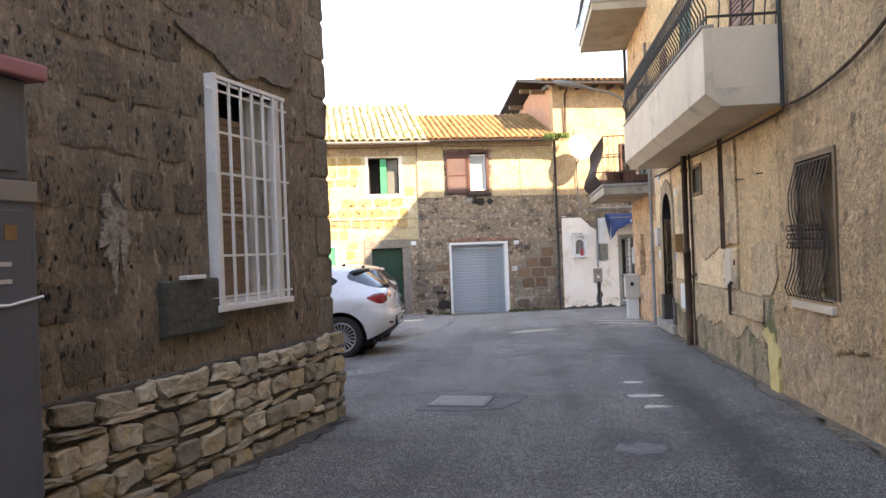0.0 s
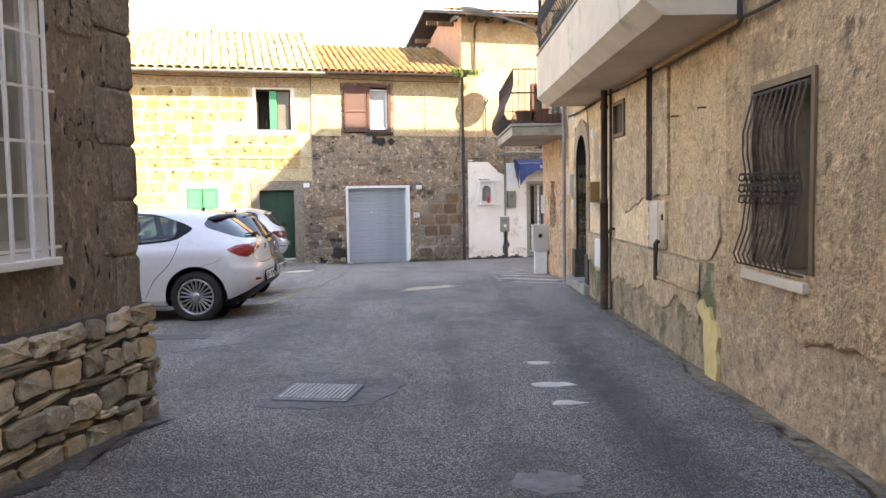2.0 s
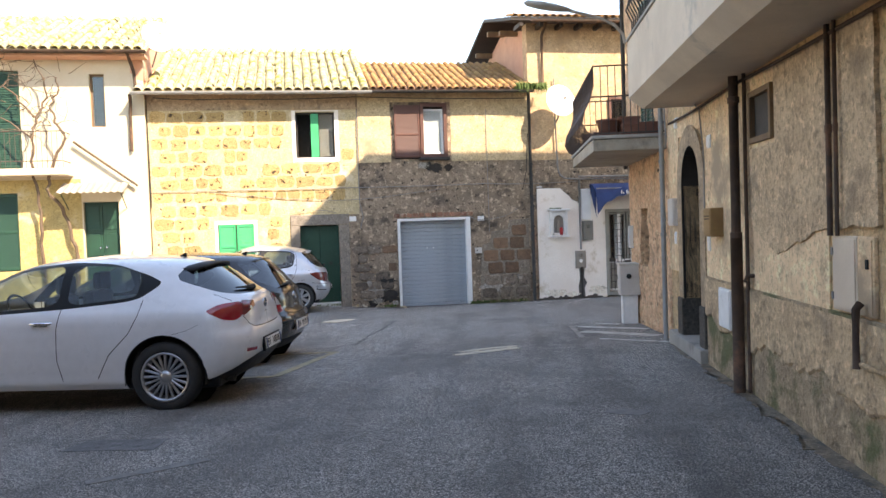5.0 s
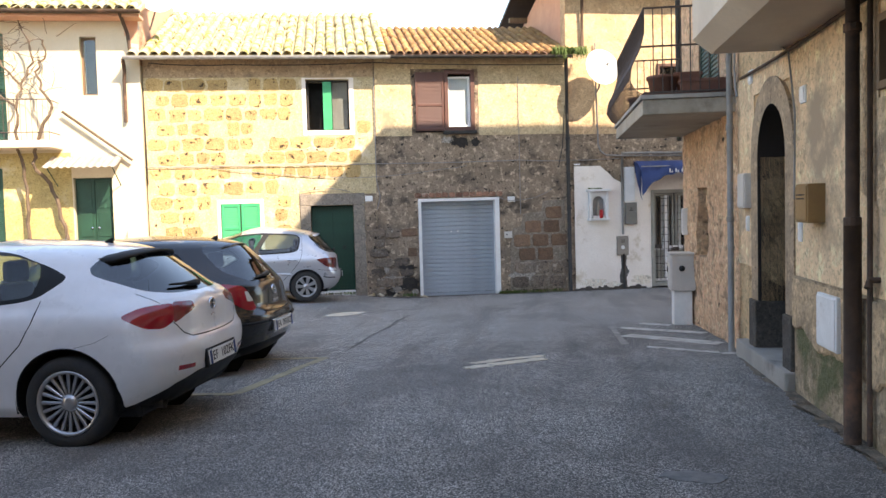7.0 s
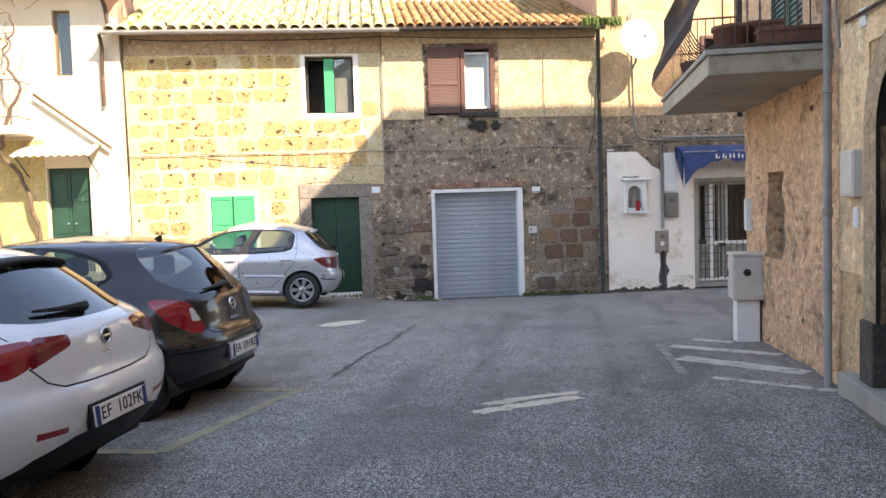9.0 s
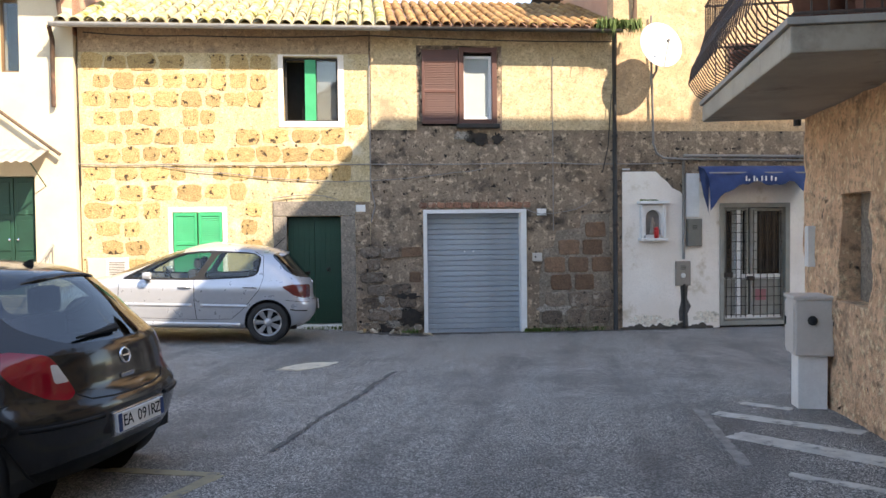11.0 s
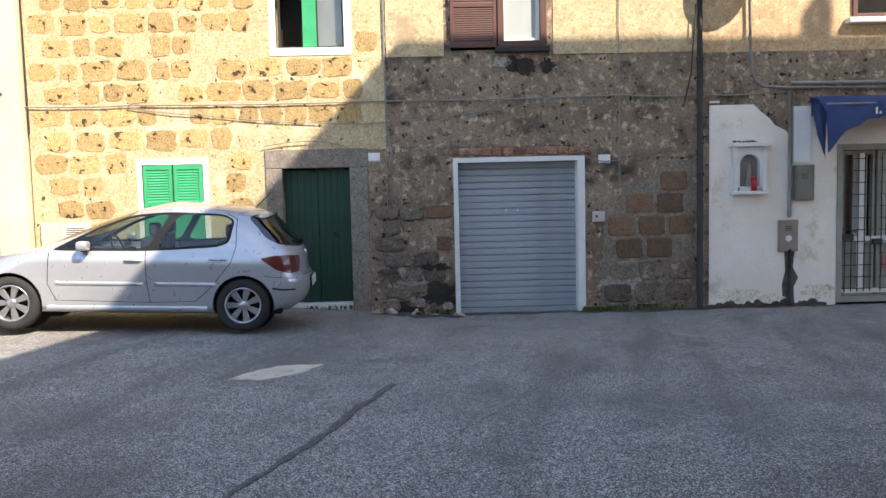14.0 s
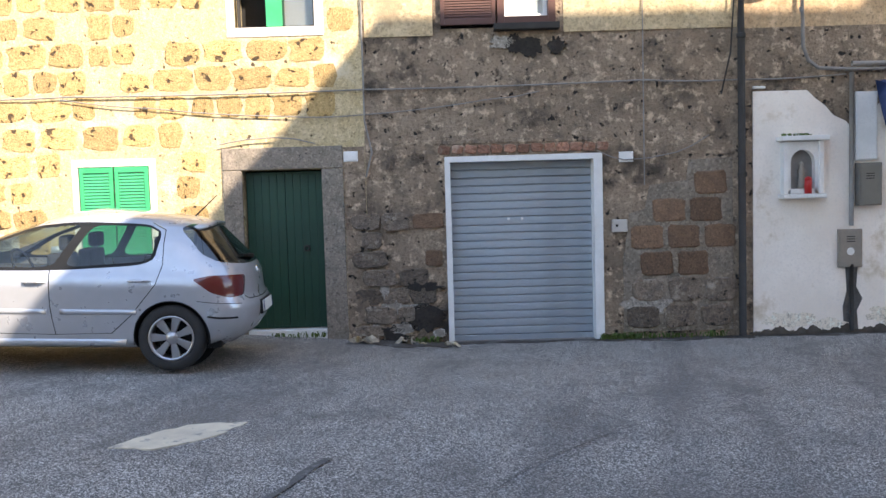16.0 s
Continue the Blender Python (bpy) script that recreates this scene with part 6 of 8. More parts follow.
# white hatchback
HW = (-0.9995, -0.03)
rear_w = (-2.48, 13.68)
car_w = thing("car", "pearl-white five-door hatchback parked nose-in on the asphalt", "car", heading(*rear_w, *HW, gz(-3.2, 13.6) - 0.005) @ Matrix.Scale(1.05, 4), "parked cars")
sh = Shell(4.35, 1.465,
           [(0.22, 0.3), (0.3, 0.16), (0.4, 0.06), (0.5, 0.015), (0.62, 0.0), (0.7, 0.01), (0.745, 0.045), (0.82, 0.05), (0.95, 0.06), (1.02, 0.1), (1.06, 0.16), (1.2, 0.34), (1.35, 0.55), (1.4, 0.7), (1.44, 1.0), (1.465, 1.55)],
           [(0.22, 4.2), (0.35, 4.32), (0.5, 4.35), (0.62, 4.32), (0.7, 4.2), (0.78, 3.95), (0.88, 3.5), (0.93, 3.3), (1.0, 3.15), (1.1, 2.96), (1.25, 2.66), (1.35, 2.44), (1.4, 2.28), (1.44, 2.05), (1.465, 1.62)],
           [(0.22, 0.82), (0.28, 0.865), (0.36, 0.868), (0.42, 0.878), (0.6, 0.898), (0.75, 0.9), (0.86, 0.893), (0.93, 0.872), (0.98, 0.845), (1.06, 0.81), (1.2, 0.745), (1.32, 0.67), (1.385, 0.6), (1.42, 0.5), (1.45, 0.32), (1.465, 0.06)],
           [(0.22, 0.5, 3.4), (0.7, 0.48, 3.4), (0.95, 0.52, 3.0), (1.06, 0.7, 2.5), (1.3, 0.75, 2.5), (1.465, 0.9, 2.2)],
           [(0.22, 0.8, 2.6), (0.8, 0.7, 4.0), (0.95, 0.5, 4.0), (1.1, 0.5, 3.0), (1.465, 0.5, 2.4)])
for xw in (0.78, 3.414):
    sh.side("void", circle(xw, 0.34, 0.385))
sh.side("window_trim", rounded([(0.81, 1.2), (1.04, 1.045), (1.72, 0.985), (3.05, 0.915), (3.0, 0.96), (2.62, 1.21), (2.25, 1.37), (1.75, 1.415), (1.3, 1.385), (0.97, 1.28)], 0.3))
sh.side("side_window", rounded([(1.02, 1.2), (1.06, 1.075), (1.71, 1.015), (1.71, 1.385), (1.27, 1.36), (1.05, 1.3)], 0.22), ("window_trim",))
sh.side("side_window", rounded([(1.8, 1.015), (2.88, 0.955), (2.55, 1.19), (2.22, 1.34), (1.8, 1.385)], 0.2), ("window_trim",))
sh.back("rear_window", rounded(mirrored([(0.0, 1.365), (0.42, 1.355), (0.6, 1.27), (0.66, 1.2), (0.57, 1.085), (0.4, 1.05), (0.0, 1.045)]), 0.35))
sh.cut("windscreen", rounded([(-0.72, 0.97), (0.72, 0.97), (0.56, 1.37), (-0.56, 1.37)], 0.2), (1, 0, 0))
sh.corner("tail_light", rounded([(0.37, 0.87, 0.93), (0.22, 0.8, 0.985), (0.06, 0.58, 0.995), (0.07, 0.6, 0.87), (0.13, 0.7, 0.825), (0.22, 0.8, 0.84)], 0.3), 48)
sh.corner("tail_light_inner", rounded([(0.06, 0.61, 1.0), (0.03, 0.36, 0.985), (0.03, 0.34, 0.93), (0.05, 0.5, 0.885), (0.07, 0.62, 0.85)], 0.2), 48, ("body", "tail_light"))
sh.back("rear_skirt", mirrored([(0.0, 0.475), (0.36, 0.465), (0.6, 0.42), (0.74, 0.34), (0.9, 0.2), (0.0, 0.2)]))
sh.corner("reflector", [(0.06, 0.62, 0.55), (0.03, 0.42, 0.535), (0.03, 0.42, 0.505), (0.07, 0.62, 0.515)], 25)
sh.line("hatch_gap", [(0.62, 1.07), (0.6, 1.0)], 0.008, "back")
for s in (1, -1):
    sh.line("hatch_gap", [(s * 0.585, 0.86), (s * 0.5, 0.775), (s * 0.4, 0.735), (s * 0.2, 0.725), (0, 0.722)], 0.009, "back")
    k = ":l" if s > 0 else ":r"
    sh.line("door_gap" + k, [(0.98, 1.05), (1.02, 0.9), (1.1, 0.75), (1.3, 0.55), (1.42, 0.33)], 0.008, "side", s)
    sh.line("door_gap" + k, [(1.755, 1.0), (1.79, 0.8), (1.8, 0.5), (1.76, 0.31)], 0.008, "side", s)
    sh.line("door_gap" + k, [(2.95, 0.93), (3.0, 0.6), (2.92, 0.33)], 0.008, "side", s)
    sh.line("door_gap" + k, [(0.7, 0.725), (0.55, 0.76), (0.45, 0.81)], 0.0025, "side", s)
bv = sh.bvh
sh.parts(car_w, paints(M_CARWHITE))
fit_out(car_w, sh, (0.78, 3.414), 0.33, 0.385, 0.89, (20, (0.016, 0.027), 0.235), 3.1, (1.15, 2.1))
for xw in (0.78, 3.414):
    bezel(car_w, bv, xw, 0.385, 0.34)
rear_trim(car_w, bv, 0.54, "EF 102FK", (1.085, 0.36, 1.1), 0.93, 0.045, 6, 0.02)
hit = bv.ray_cast(Vector((-1, 0, 0.85)), Vector((1, 0, 0)))[0]
part("badge_script", tube(B(), [(hit.x - 0.002 + 0.004 * abs(k - 3), 0.09 - 0.03 * k, 0.845 + (0.008 if k % 2 else -0.004)) for k in range(7)], 0.005, 5), M_CHROME, car_w)
handle(car_w, bv, 1.94, 0.86, M_CHROME)
spoiler(car_w, 0.5, 0.76, 1.35, 0.5, M_CARBLACK)
shark_fin(car_w, 0.86, 1.415)
mirror(car_w, bv, 2.72, 0.98, M_CARWHITE)
part("exhaust", lathe(B(), [(0.048, 0.0), (0.048, -0.14), (0.04, -0.14), (0.04, 0.0), (0.048, 0.0)], 18, pose(0.36, 0.54, 0.27, 0, 90, 0)), M_PIPE_DARK, car_w, "", True)

# dark grey hatchback
HG = (-0.9995, 0.0)
rear_g = (-2.89, 16.33)
car_g = thing("car", "dark grey small hatchback parked nose-in on the asphalt", "car", heading(*rear_g, *HG, gz(-3.5, 16.3) - 0.005) @ Matrix.Scale(1.05, 4), "parked cars")
sh = Shell(4.0, 1.488,
           [(0.22, 0.2), (0.3, 0.1), (0.42, 0.03), (0.54, 0.0), (0.64, 0.005), (0.69, 0.05), (0.74, 0.075), (0.86, 0.085), (0.96, 0.11), (1.02, 0.16), (1.2, 0.3), (1.36, 0.45), (1.42, 0.58), (1.46, 0.85), (1.488, 1.4)],
           [(0.22, 3.88), (0.35, 3.97), (0.5, 4.0), (0.62, 3.95), (0.72, 3.8), (0.85, 3.45), (0.95, 3.2), (1.02, 3.05), (1.12, 2.88), (1.27, 2.58), (1.38, 2.34), (1.43, 2.15), (1.46, 1.95), (1.488, 1.5)],
           [(0.22, 0.78), (0.3, 0.825), (0.45, 0.845), (0.6, 0.857), (0.75, 0.857), (0.87, 0.85), (0.95, 0.83), (1.0, 0.8), (1.06, 0.775), (1.2, 0.72), (1.36, 0.63), (1.42, 0.55), (1.455, 0.43), (1.478, 0.25), (1.488, 0.06)],
           [(0.22, 0.5, 2.8), (0.62, 0.5, 2.8), (0.75, 0.52, 2.7), (0.95, 0.55, 2.6), (1.1, 0.65, 2.5), (1.488, 0.8, 2.2)],
           [(0.22, 0.8, 2.6), (0.8, 0.7, 4.0), (0.95, 0.5, 4.0), (1.1, 0.5, 3.0), (1.488, 0.5, 2.4)])
for xw in (0.62, 3.13):
    sh.side("void", circle(xw, 0.315, 0.355))
sh.side("window_trim", rounded([(0.74, 1.17), (1.0, 1.035), (1.7, 0.985), (2.95, 0.955), (2.9, 1.0), (2.5, 1.26), (2.2, 1.385), (1.7, 1.425), (1.2, 1.4), (0.88, 1.31)], 0.3))
sh.side("side_window", rounded([(0.8, 1.17), (1.02, 1.06), (1.56, 1.02), (1.56, 1.4), (1.22, 1.37), (0.92, 1.29)], 0.2), ("window_trim",))
sh.side("side_window", rounded([(1.65, 1.015), (2.78, 0.985), (2.45, 1.23), (2.18, 1.355), (1.65, 1.4)], 0.2), ("window_trim",))
sh.back("rear_window", rounded(mirrored([(0.0, 1.405), (0.4, 1.395), (0.51, 1.35), (0.59, 1.16), (0.57, 1.09), (0.42, 1.0), (0.0, 0.98)]), 0.35))
sh.cut("windscreen", rounded([(-0.7, 0.98), (0.7, 0.98), (0.56, 1.39), (-0.56, 1.39)], 0.2), (1, 0, 0))
sh.corner("tail_light", rounded([(0.4, 0.83, 0.985), (0.27, 0.78, 0.995), (0.13, 0.63, 0.96), (0.1, 0.47, 0.735), (0.11, 0.52, 0.7), (0.14, 0.65, 0.72), (0.26, 0.79, 0.82)], 0.25), 45)
sh.corner("reversing_light", rounded([(0.13, 0.64, 0.91), (0.1, 0.53, 0.89), (0.1, 0.52, 0.8), (0.12, 0.62, 0.8)], 0.2), 45, ("tail_light",))
sh.back("rear_skirt", mirrored([(0.0, 0.36), (0.5, 0.35), (0.9, 0.28), (0.9, 0.2), (0.0, 0.2)]))
for s in (1, -1):
    k = ":l" if s > 0 else ":r"
    sh.line("hatch_gap", [(s * 0.46, 0.72), (s * 0.38, 0.68), (s * 0.2, 0.665), (0, 0.66)], 0.009, "back")
    sh.line("door_gap" + k, [(1.6, 1.0), (1.66, 0.75), (1.64, 0.4), (1.6, 0.32)], 0.008, "side", s)
    sh.line("door_gap" + k, [(2.9, 0.96), (2.95, 0.6), (2.88, 0.33)], 0.008, "side", s)
    sh.line("door_gap" + k, [(0.3, 0.72), (0.45, 0.66), (0.56, 0.66)], 0.006, "side", s)
bv = sh.bvh
sh.parts(car_g, paints(M_CARGREY))
fit_out(car_g, sh, (0.62, 3.13), 0.305, 0.355, 0.85, (7, (0.05, 0.06), 0.2), 2.95, (1.05, 1.95))
for xw in (0.62, 3.13):
    bezel(car_g, bv, xw, 0.355, 0.315)
rear_trim(car_g, bv, 0.505, "EA 091RZ", (1.04, 0.36, 1.02), 0.875, 0.05, 4, 0.02, M_CHROME)
for s in (1, -1):
    pts = []
    for k in range(9):
        y = s * (0.34 + 0.055 * k)
        hit = bv.ray_cast(Vector((-1, y, 0.575)), Vector((1, 0, 0)))[0]
        if hit:
            pts.append(hit + Vector((-0.004, 0, 0)))
    part("bumper_strip", tube(B(), pts, 0.014, 6), M_CARBLACK, car_g, "", True)
hit = bv.ray_cast(Vector((-1, 0, 0.76)), Vector((1, 0, 0)))[0]
part("hatch_handle", box(B(), hit.x - 0.012, hit.x + 0.03, -0.07, 0.07, 0.745, 0.775, 0.008), M_CHROME, car_g)
handle(car_g, bv, 1.82, 0.9, M_CARGREY)
spoiler(car_g, 0.47, 0.68, 1.375, 0.4, M_CARGREY)
shark_fin(car_g, 0.72, 1.435)
mirror(car_g, bv, 2.6, 1.0, M_CARGREY)

# silver hatchback beside the green door
wx, wy = -4.85, 23.21
px, py = -0.945, -0.327
cx_, cy_ = wx - 0.74 * 0.327, wy + 0.74 * 0.945
car_s = thing("car", "silver five-door hatchback parked along the house front", "car", heading(cx_ - 0.74 * px, cy_ - 0.74 * py, px, py, gz(cx_, wy) - 0.01) @ pose(0, 0, 0, 0, -2.6, 0), "parked cars")
sh = Shell(4.2, 1.51,
           [(0.22, 0.22), (0.3, 0.1), (0.4, 0.03), (0.5, 0.0), (0.61, 0.0), (0.655, 0.035), (0.7, 0.06), (0.85, 0.075), (0.96, 0.11), (1.02, 0.16), (1.2, 0.32), (1.36, 0.47), (1.42, 0.58), (1.46, 0.8), (1.49, 1.15), (1.51, 1.6)],
           [(0.22, 4.05), (0.4, 4.18), (0.55, 4.2), (0.65, 4.12), (0.75, 3.9), (0.85, 3.55), (0.92, 3.25), (0.97, 3.08), (1.1, 2.8), (1.25, 2.45), (1.36, 2.17), (1.42, 2.0), (1.46, 1.88), (1.51, 1.64)],
           [(0.22, 0.78), (0.28, 0.84), (0.34, 0.845), (0.4, 0.855), (0.5, 0.868), (0.65, 0.873), (0.8, 0.87), (0.88, 0.853), (0.94, 0.82), (1.05, 0.785), (1.2, 0.735), (1.35, 0.66), (1.42, 0.58), (1.46, 0.48), (1.49, 0.32), (1.505, 0.15), (1.51, 0.04)],
           [(0.22, 0.5, 2.8), (0.62, 0.48, 2.8), (0.95, 0.5, 2.7), (1.1, 0.6, 2.6), (1.51, 0.8, 2.2)],
           [(0.22, 0.9, 2.4), (0.75, 0.9, 3.0), (0.9, 0.5, 4.0), (1.1, 0.5, 3.0), (1.51, 0.5, 2.4)])
for xw in (0.74, 3.348):
    sh.side("void", circle(xw, 0.325, 0.345))
sh.side("window_trim", rounded([(0.86, 1.3), (0.92, 1.0), (1.8, 0.935), (2.88, 0.925), (2.86, 0.955), (2.42, 1.2), (2.05, 1.34), (1.65, 1.385), (1.0, 1.375)], 0.28))
sh.side("side_window", rounded([(0.89, 1.3), (0.95, 1.03), (1.74, 0.965), (1.5, 1.36), (1.0, 1.35)], 0.2), ("window_trim",))
sh.side("side_window", rounded([(1.84, 0.965), (2.78, 0.955), (2.4, 1.175), (2.03, 1.315), (1.6, 1.36)], 0.15), ("window_trim",))
sh.back("rear_window", rounded(mirrored([(0.0, 1.385), (0.42, 1.375), (0.56, 1.34), (0.69, 1.1), (0.66, 1.02), (0.4, 0.99), (0.0, 0.985)]), 0.3))
sh.cut("windscreen", rounded([(-0.72, 0.99), (0.72, 0.99), (0.57, 1.38), (-0.57, 1.38)], 0.2), (1, 0, 0))
sh.corner("tail_light", rounded([(0.54, 0.865, 0.87), (0.35, 0.85, 0.905), (0.14, 0.7, 0.9), (0.08, 0.55, 0.89), (0.09, 0.6, 0.7), (0.2, 0.78, 0.69), (0.36, 0.85, 0.74)], 0.2), 60)
sh.corner("tail_light_inner", rounded([(0.13, 0.69, 0.87), (0.08, 0.57, 0.87), (0.09, 0.6, 0.72), (0.14, 0.7, 0.72)], 0.15), 60, ("tail_light",))
for s in (1, -1):
    k = ":l" if s > 0 else ":r"
    sh.line("hatch_gap", [(s * 0.56, 0.7), (s * 0.5, 0.66), (s * 0.2, 0.65), (0, 0.648)], 0.009, "back")
    sh.line("door_gap" + k, [(0.97, 1.385), (0.84, 1.32), (0.83, 1.0), (0.88, 0.82), (1.1, 0.53), (1.28, 0.36)], 0.008, "side", s)
    sh.line("door_gap" + k, [(1.85, 0.94), (1.83, 0.6), (1.79, 0.35)], 0.009, "side", s)
    sh.line("door_gap" + k, [(2.92, 0.9), (2.93, 0.55), (2.84, 0.36)], 0.008, "side", s)
    sh.line("door_gap" + k, [(1.28, 0.36), (1.79, 0.345), (2.84, 0.36)], 0.006, "side", s)
    sh.line("door_gap" + k, [(0.12, 0.63), (0.3, 0.645), (0.5, 0.665)], 0.007, "side", s)
    sh.line("door_gap" + k, [(0.15, 0.5), (0.3, 0.505), (0.4, 0.52)], 0.02, "side", s)
bv = sh.bvh
sh.parts(car_s, {**paints(M_CARSILVER), "tail_light": M_TAILSMOKE, "tail_light_inner": M_TAILSMOKE})
fit_out(car_s, sh, (0.74, 3.348), 0.315, 0.345, 0.865, (7, (0.045, 0.085), 0.215), 2.95, (1.1, 2.0), 1.25)
for xw in (0.74, 3.348):
    bezel(car_s, bv, xw, 0.345, 0.325)
rear_trim(car_s, bv, 0.55, "", (1.03, 0.34, 1.06), 0.9, 0.04)
strip(car_s, bv, 1.05, 1.74, 0.56, 0.05, M_CARSILVER)
strip(car_s, bv, 1.86, 2.84, 0.56, 0.05, M_CARSILVER)
strip(car_s, bv, 1.15, 2.95, 0.275, 0.07, M_CARSILVER, "sill")
handle(car_s, bv, 1.03, 0.85, M_CARSILVER)
handle(car_s, bv, 1.98, 0.83, M_CARSILVER)
spoiler(car_s, 0.46, 0.7, 1.38, 0.46, M_CARSILVER)
part("aerial", tube(B(), [(0.72, 0, 1.44), (0.5, 0, 1.66)], [0.009, 0.004], 6), M_CARBLACK, car_s)
mirror(car_s, bv, 2.5, 0.95, M_CARSILVER)

# ---- on the road ----
def ground_patch(name, pts, material, label, category, kind="structure", lift=0.005, wob=0.0, n=5, m=None):
    """A thin patch on the asphalt; its outline is rounded off between the given corners."""
    bm = B()
    out = []
    r_ = random.Random(len(pts) * 7 + int(abs(pts[0][0]) * 100))
    for (x0, y0), (x1, y1) in zip(pts, pts[1:] + pts[:1]):
        for k in range(n):
            f = k / n
            out.append((x0 + (x1 - x0) * f + r_.uniform(-wob, wob), y0 + (y1 - y0) * f + r_.uniform(-wob, wob)))
    cx, cy_ = sum(p[0] for p in out) / len(out), sum(p[1] for p in out) / len(out)
    c = bm.verts.new((cx, cy_, gz(cx, cy_) + lift))
    rim = [bm.verts.new((x, y, gz(x, y) + lift)) for x, y in out]
    low = [bm.verts.new((x, y, gz(x, y) - 0.006)) for x, y in out]
    for i in range(len(rim)):
        j = (i + 1) % len(rim)
        bm.faces.new((c, rim[i], rim[j]))
        bm.faces.new((rim[j], rim[i], low[i], low[j]))
    bmesh.ops.recalc_face_normals(bm, faces=bm.faces[:])
    return solo(name, bm, material, label, category, kind=kind)


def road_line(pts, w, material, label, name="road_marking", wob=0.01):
    a = [(x, y) for x, y in pts]
    d = (Vector(a[-1]) - Vector(a[0])).normalized()
    nx, ny = -d.y * w / 2, d.x * w / 2
    return ground_patch(name, [(x + nx, y + ny) for x, y in a] + [(x - nx, y - ny) for x, y in reversed(a)], material, label, "road marking", wob=wob, n=8)


ground_patch("asphalt_patch", [(-1.35, 8.0), (-1.2, 8.85), (-0.35, 8.95), (-0.2, 8.7), (-0.45, 8.05), (-0.9, 7.9)], M_PATCH, "smooth darker asphalt round the manhole", "patch", wob=0.03)
M_COVER = surface("cast_iron_cover", (0.16, 0.157, 0.153), (0.12, 0.117, 0.114), 8, 0.6, 0.3, 60)
M_RIB = surface("polished_rib", (0.42, 0.41, 0.4), (0.34, 0.33, 0.32), 8, 0.6, 0.2, 60)
cover = thing("manhole_cover", "ribbed square iron manhole cover set in asphalt", "manhole", Matrix.Translation((-0.9, 8.4, gz(-0.9, 8.4) + 0.014)) @ pose(0, 0, 0, 0, 0, -8))
part("frame", box(B(), -0.3, 0.3, -0.27, 0.27, -0.03, 0.006, 0.004), M_COVER, cover)
for i in range(15):
    x = -0.25 + i * 0.0357
    part("rib", box(B(), x - 0.009, x + 0.009, -0.23, 0.23, 0.006, 0.016, 0.002), M_RIB, cover)
ground_patch("manhole_lid", [(-3.45, 11.2), (-3.4, 11.55), (-2.7, 11.55), (-2.68, 11.2)], M_PATCH, "dark square inspection lid in the asphalt", "manhole", wob=0.01)
for i, (x, y, a, b) in enumerate(((0.97, 9.5, 0.11, 0.08), (0.98, 8.62, 0.18, 0.1), (1.04, 8.02, 0.12, 0.08))):
    ground_patch("paint_spot", [(x + a * math.cos(k) * (1 + 0.25 * math.sin(3 * k + i)), y + b * math.sin(k)) for k in (0, 0.8, 1.6, 2.4, 3.1, 3.9, 4.7, 5.5)], M_PAINT, "splash of white paint on asphalt", "paint spot", wob=0.02, n=2)
M_PALE = surface("pale_worn_asphalt", (0.22, 0.212, 0.2), (0.145, 0.14, 0.133), 9, 0.9, 0.5, 60, (0.13, 0.13, 0.13), 12, 0.5)
for x, y, a, b in ((0.68, 6.3, 0.22, 0.18), (1.1, 12.2, 0.2, 0.12)):
    ground_patch("worn_spot", [(x + a * math.cos(k), y + b * math.sin(k)) for k in (0, 0.8, 1.6, 2.4, 3.1, 3.9, 4.7, 5.5)], M_PALE, "pale worn spot in asphalt", "patch", wob=0.03, n=3)
M_PAINT_W = surface("half_worn_paint", (0.34, 0.32, 0.29), (0.22, 0.21, 0.19), 6, 0.85, 0.4, 70, (0.14, 0.135, 0.125), 8, 0.52)
road_line([(1.03, 19.2), (1.05, 18.2), (1.08, 17.15)], 0.09, M_PAINT_W, "worn white edge of a hatched zone")
for a, b, w in (((1.47, 19.57), (1.88, 19.33), 0.12), ((1.15, 19.02), (2.2, 18.36), 0.2), ((1.15, 18.12), (2.2, 17.25), 0.26), ((1.32, 16.96), (2.19, 16.4), 0.1)):
    road_line([a, b], w, M_PAINT, "worn white hatching by the wall", wob=0.018)
# sunlight falling on the asphalt, painted as pale cream patches
M_SUN_PATCH = surface("painted_sunlight", (0.66, 0.58, 0.44), (0.5, 0.44, 0.34), 4, 0.85, 0.4, 80, (0.28, 0.265, 0.24), 7, 0.56)
road_line([(-0.64, 15.47), (-0.25, 15.75), (0.13, 16.0)], 0.13, M_SUN_PATCH, "pale patch of sunlight painted on the asphalt", wob=0.025)
road_line([(-0.6, 15.72), (-0.25, 15.98), (0.12, 16.22)], 0.1, M_SUN_PATCH, "pale patch of sunlight painted on the asphalt", wob=0.025)
ground_patch("road_marking", [(-3.8, 20.98), (-3.5, 21.0), (-3.3, 21.3), (-3.25, 21.8), (-3.6, 21.65), (-3.76, 21.3)], M_SUN_PATCH, "pale patch of sunlight painted on the asphalt", "road marking", wob=0.02)
road_line([(-2.75, 14.55), (-2.62, 15.5), (-2.48, 16.6)], 0.12, M_PAINT_Y, "faded yellow parking line")
road_line([(-2.48, 16.6), (-3.4, 16.75)], 0.1, M_PAINT_Y, "faded yellow parking line")
road_line([(-2.75, 14.55), (-3.4, 14.6)], 0.1, M_PAINT_Y, "faded yellow parking line")
road_line([(-2.1, 10.9), (-2.75, 10.35)], 0.1, M_PALE, "worn white parking line")


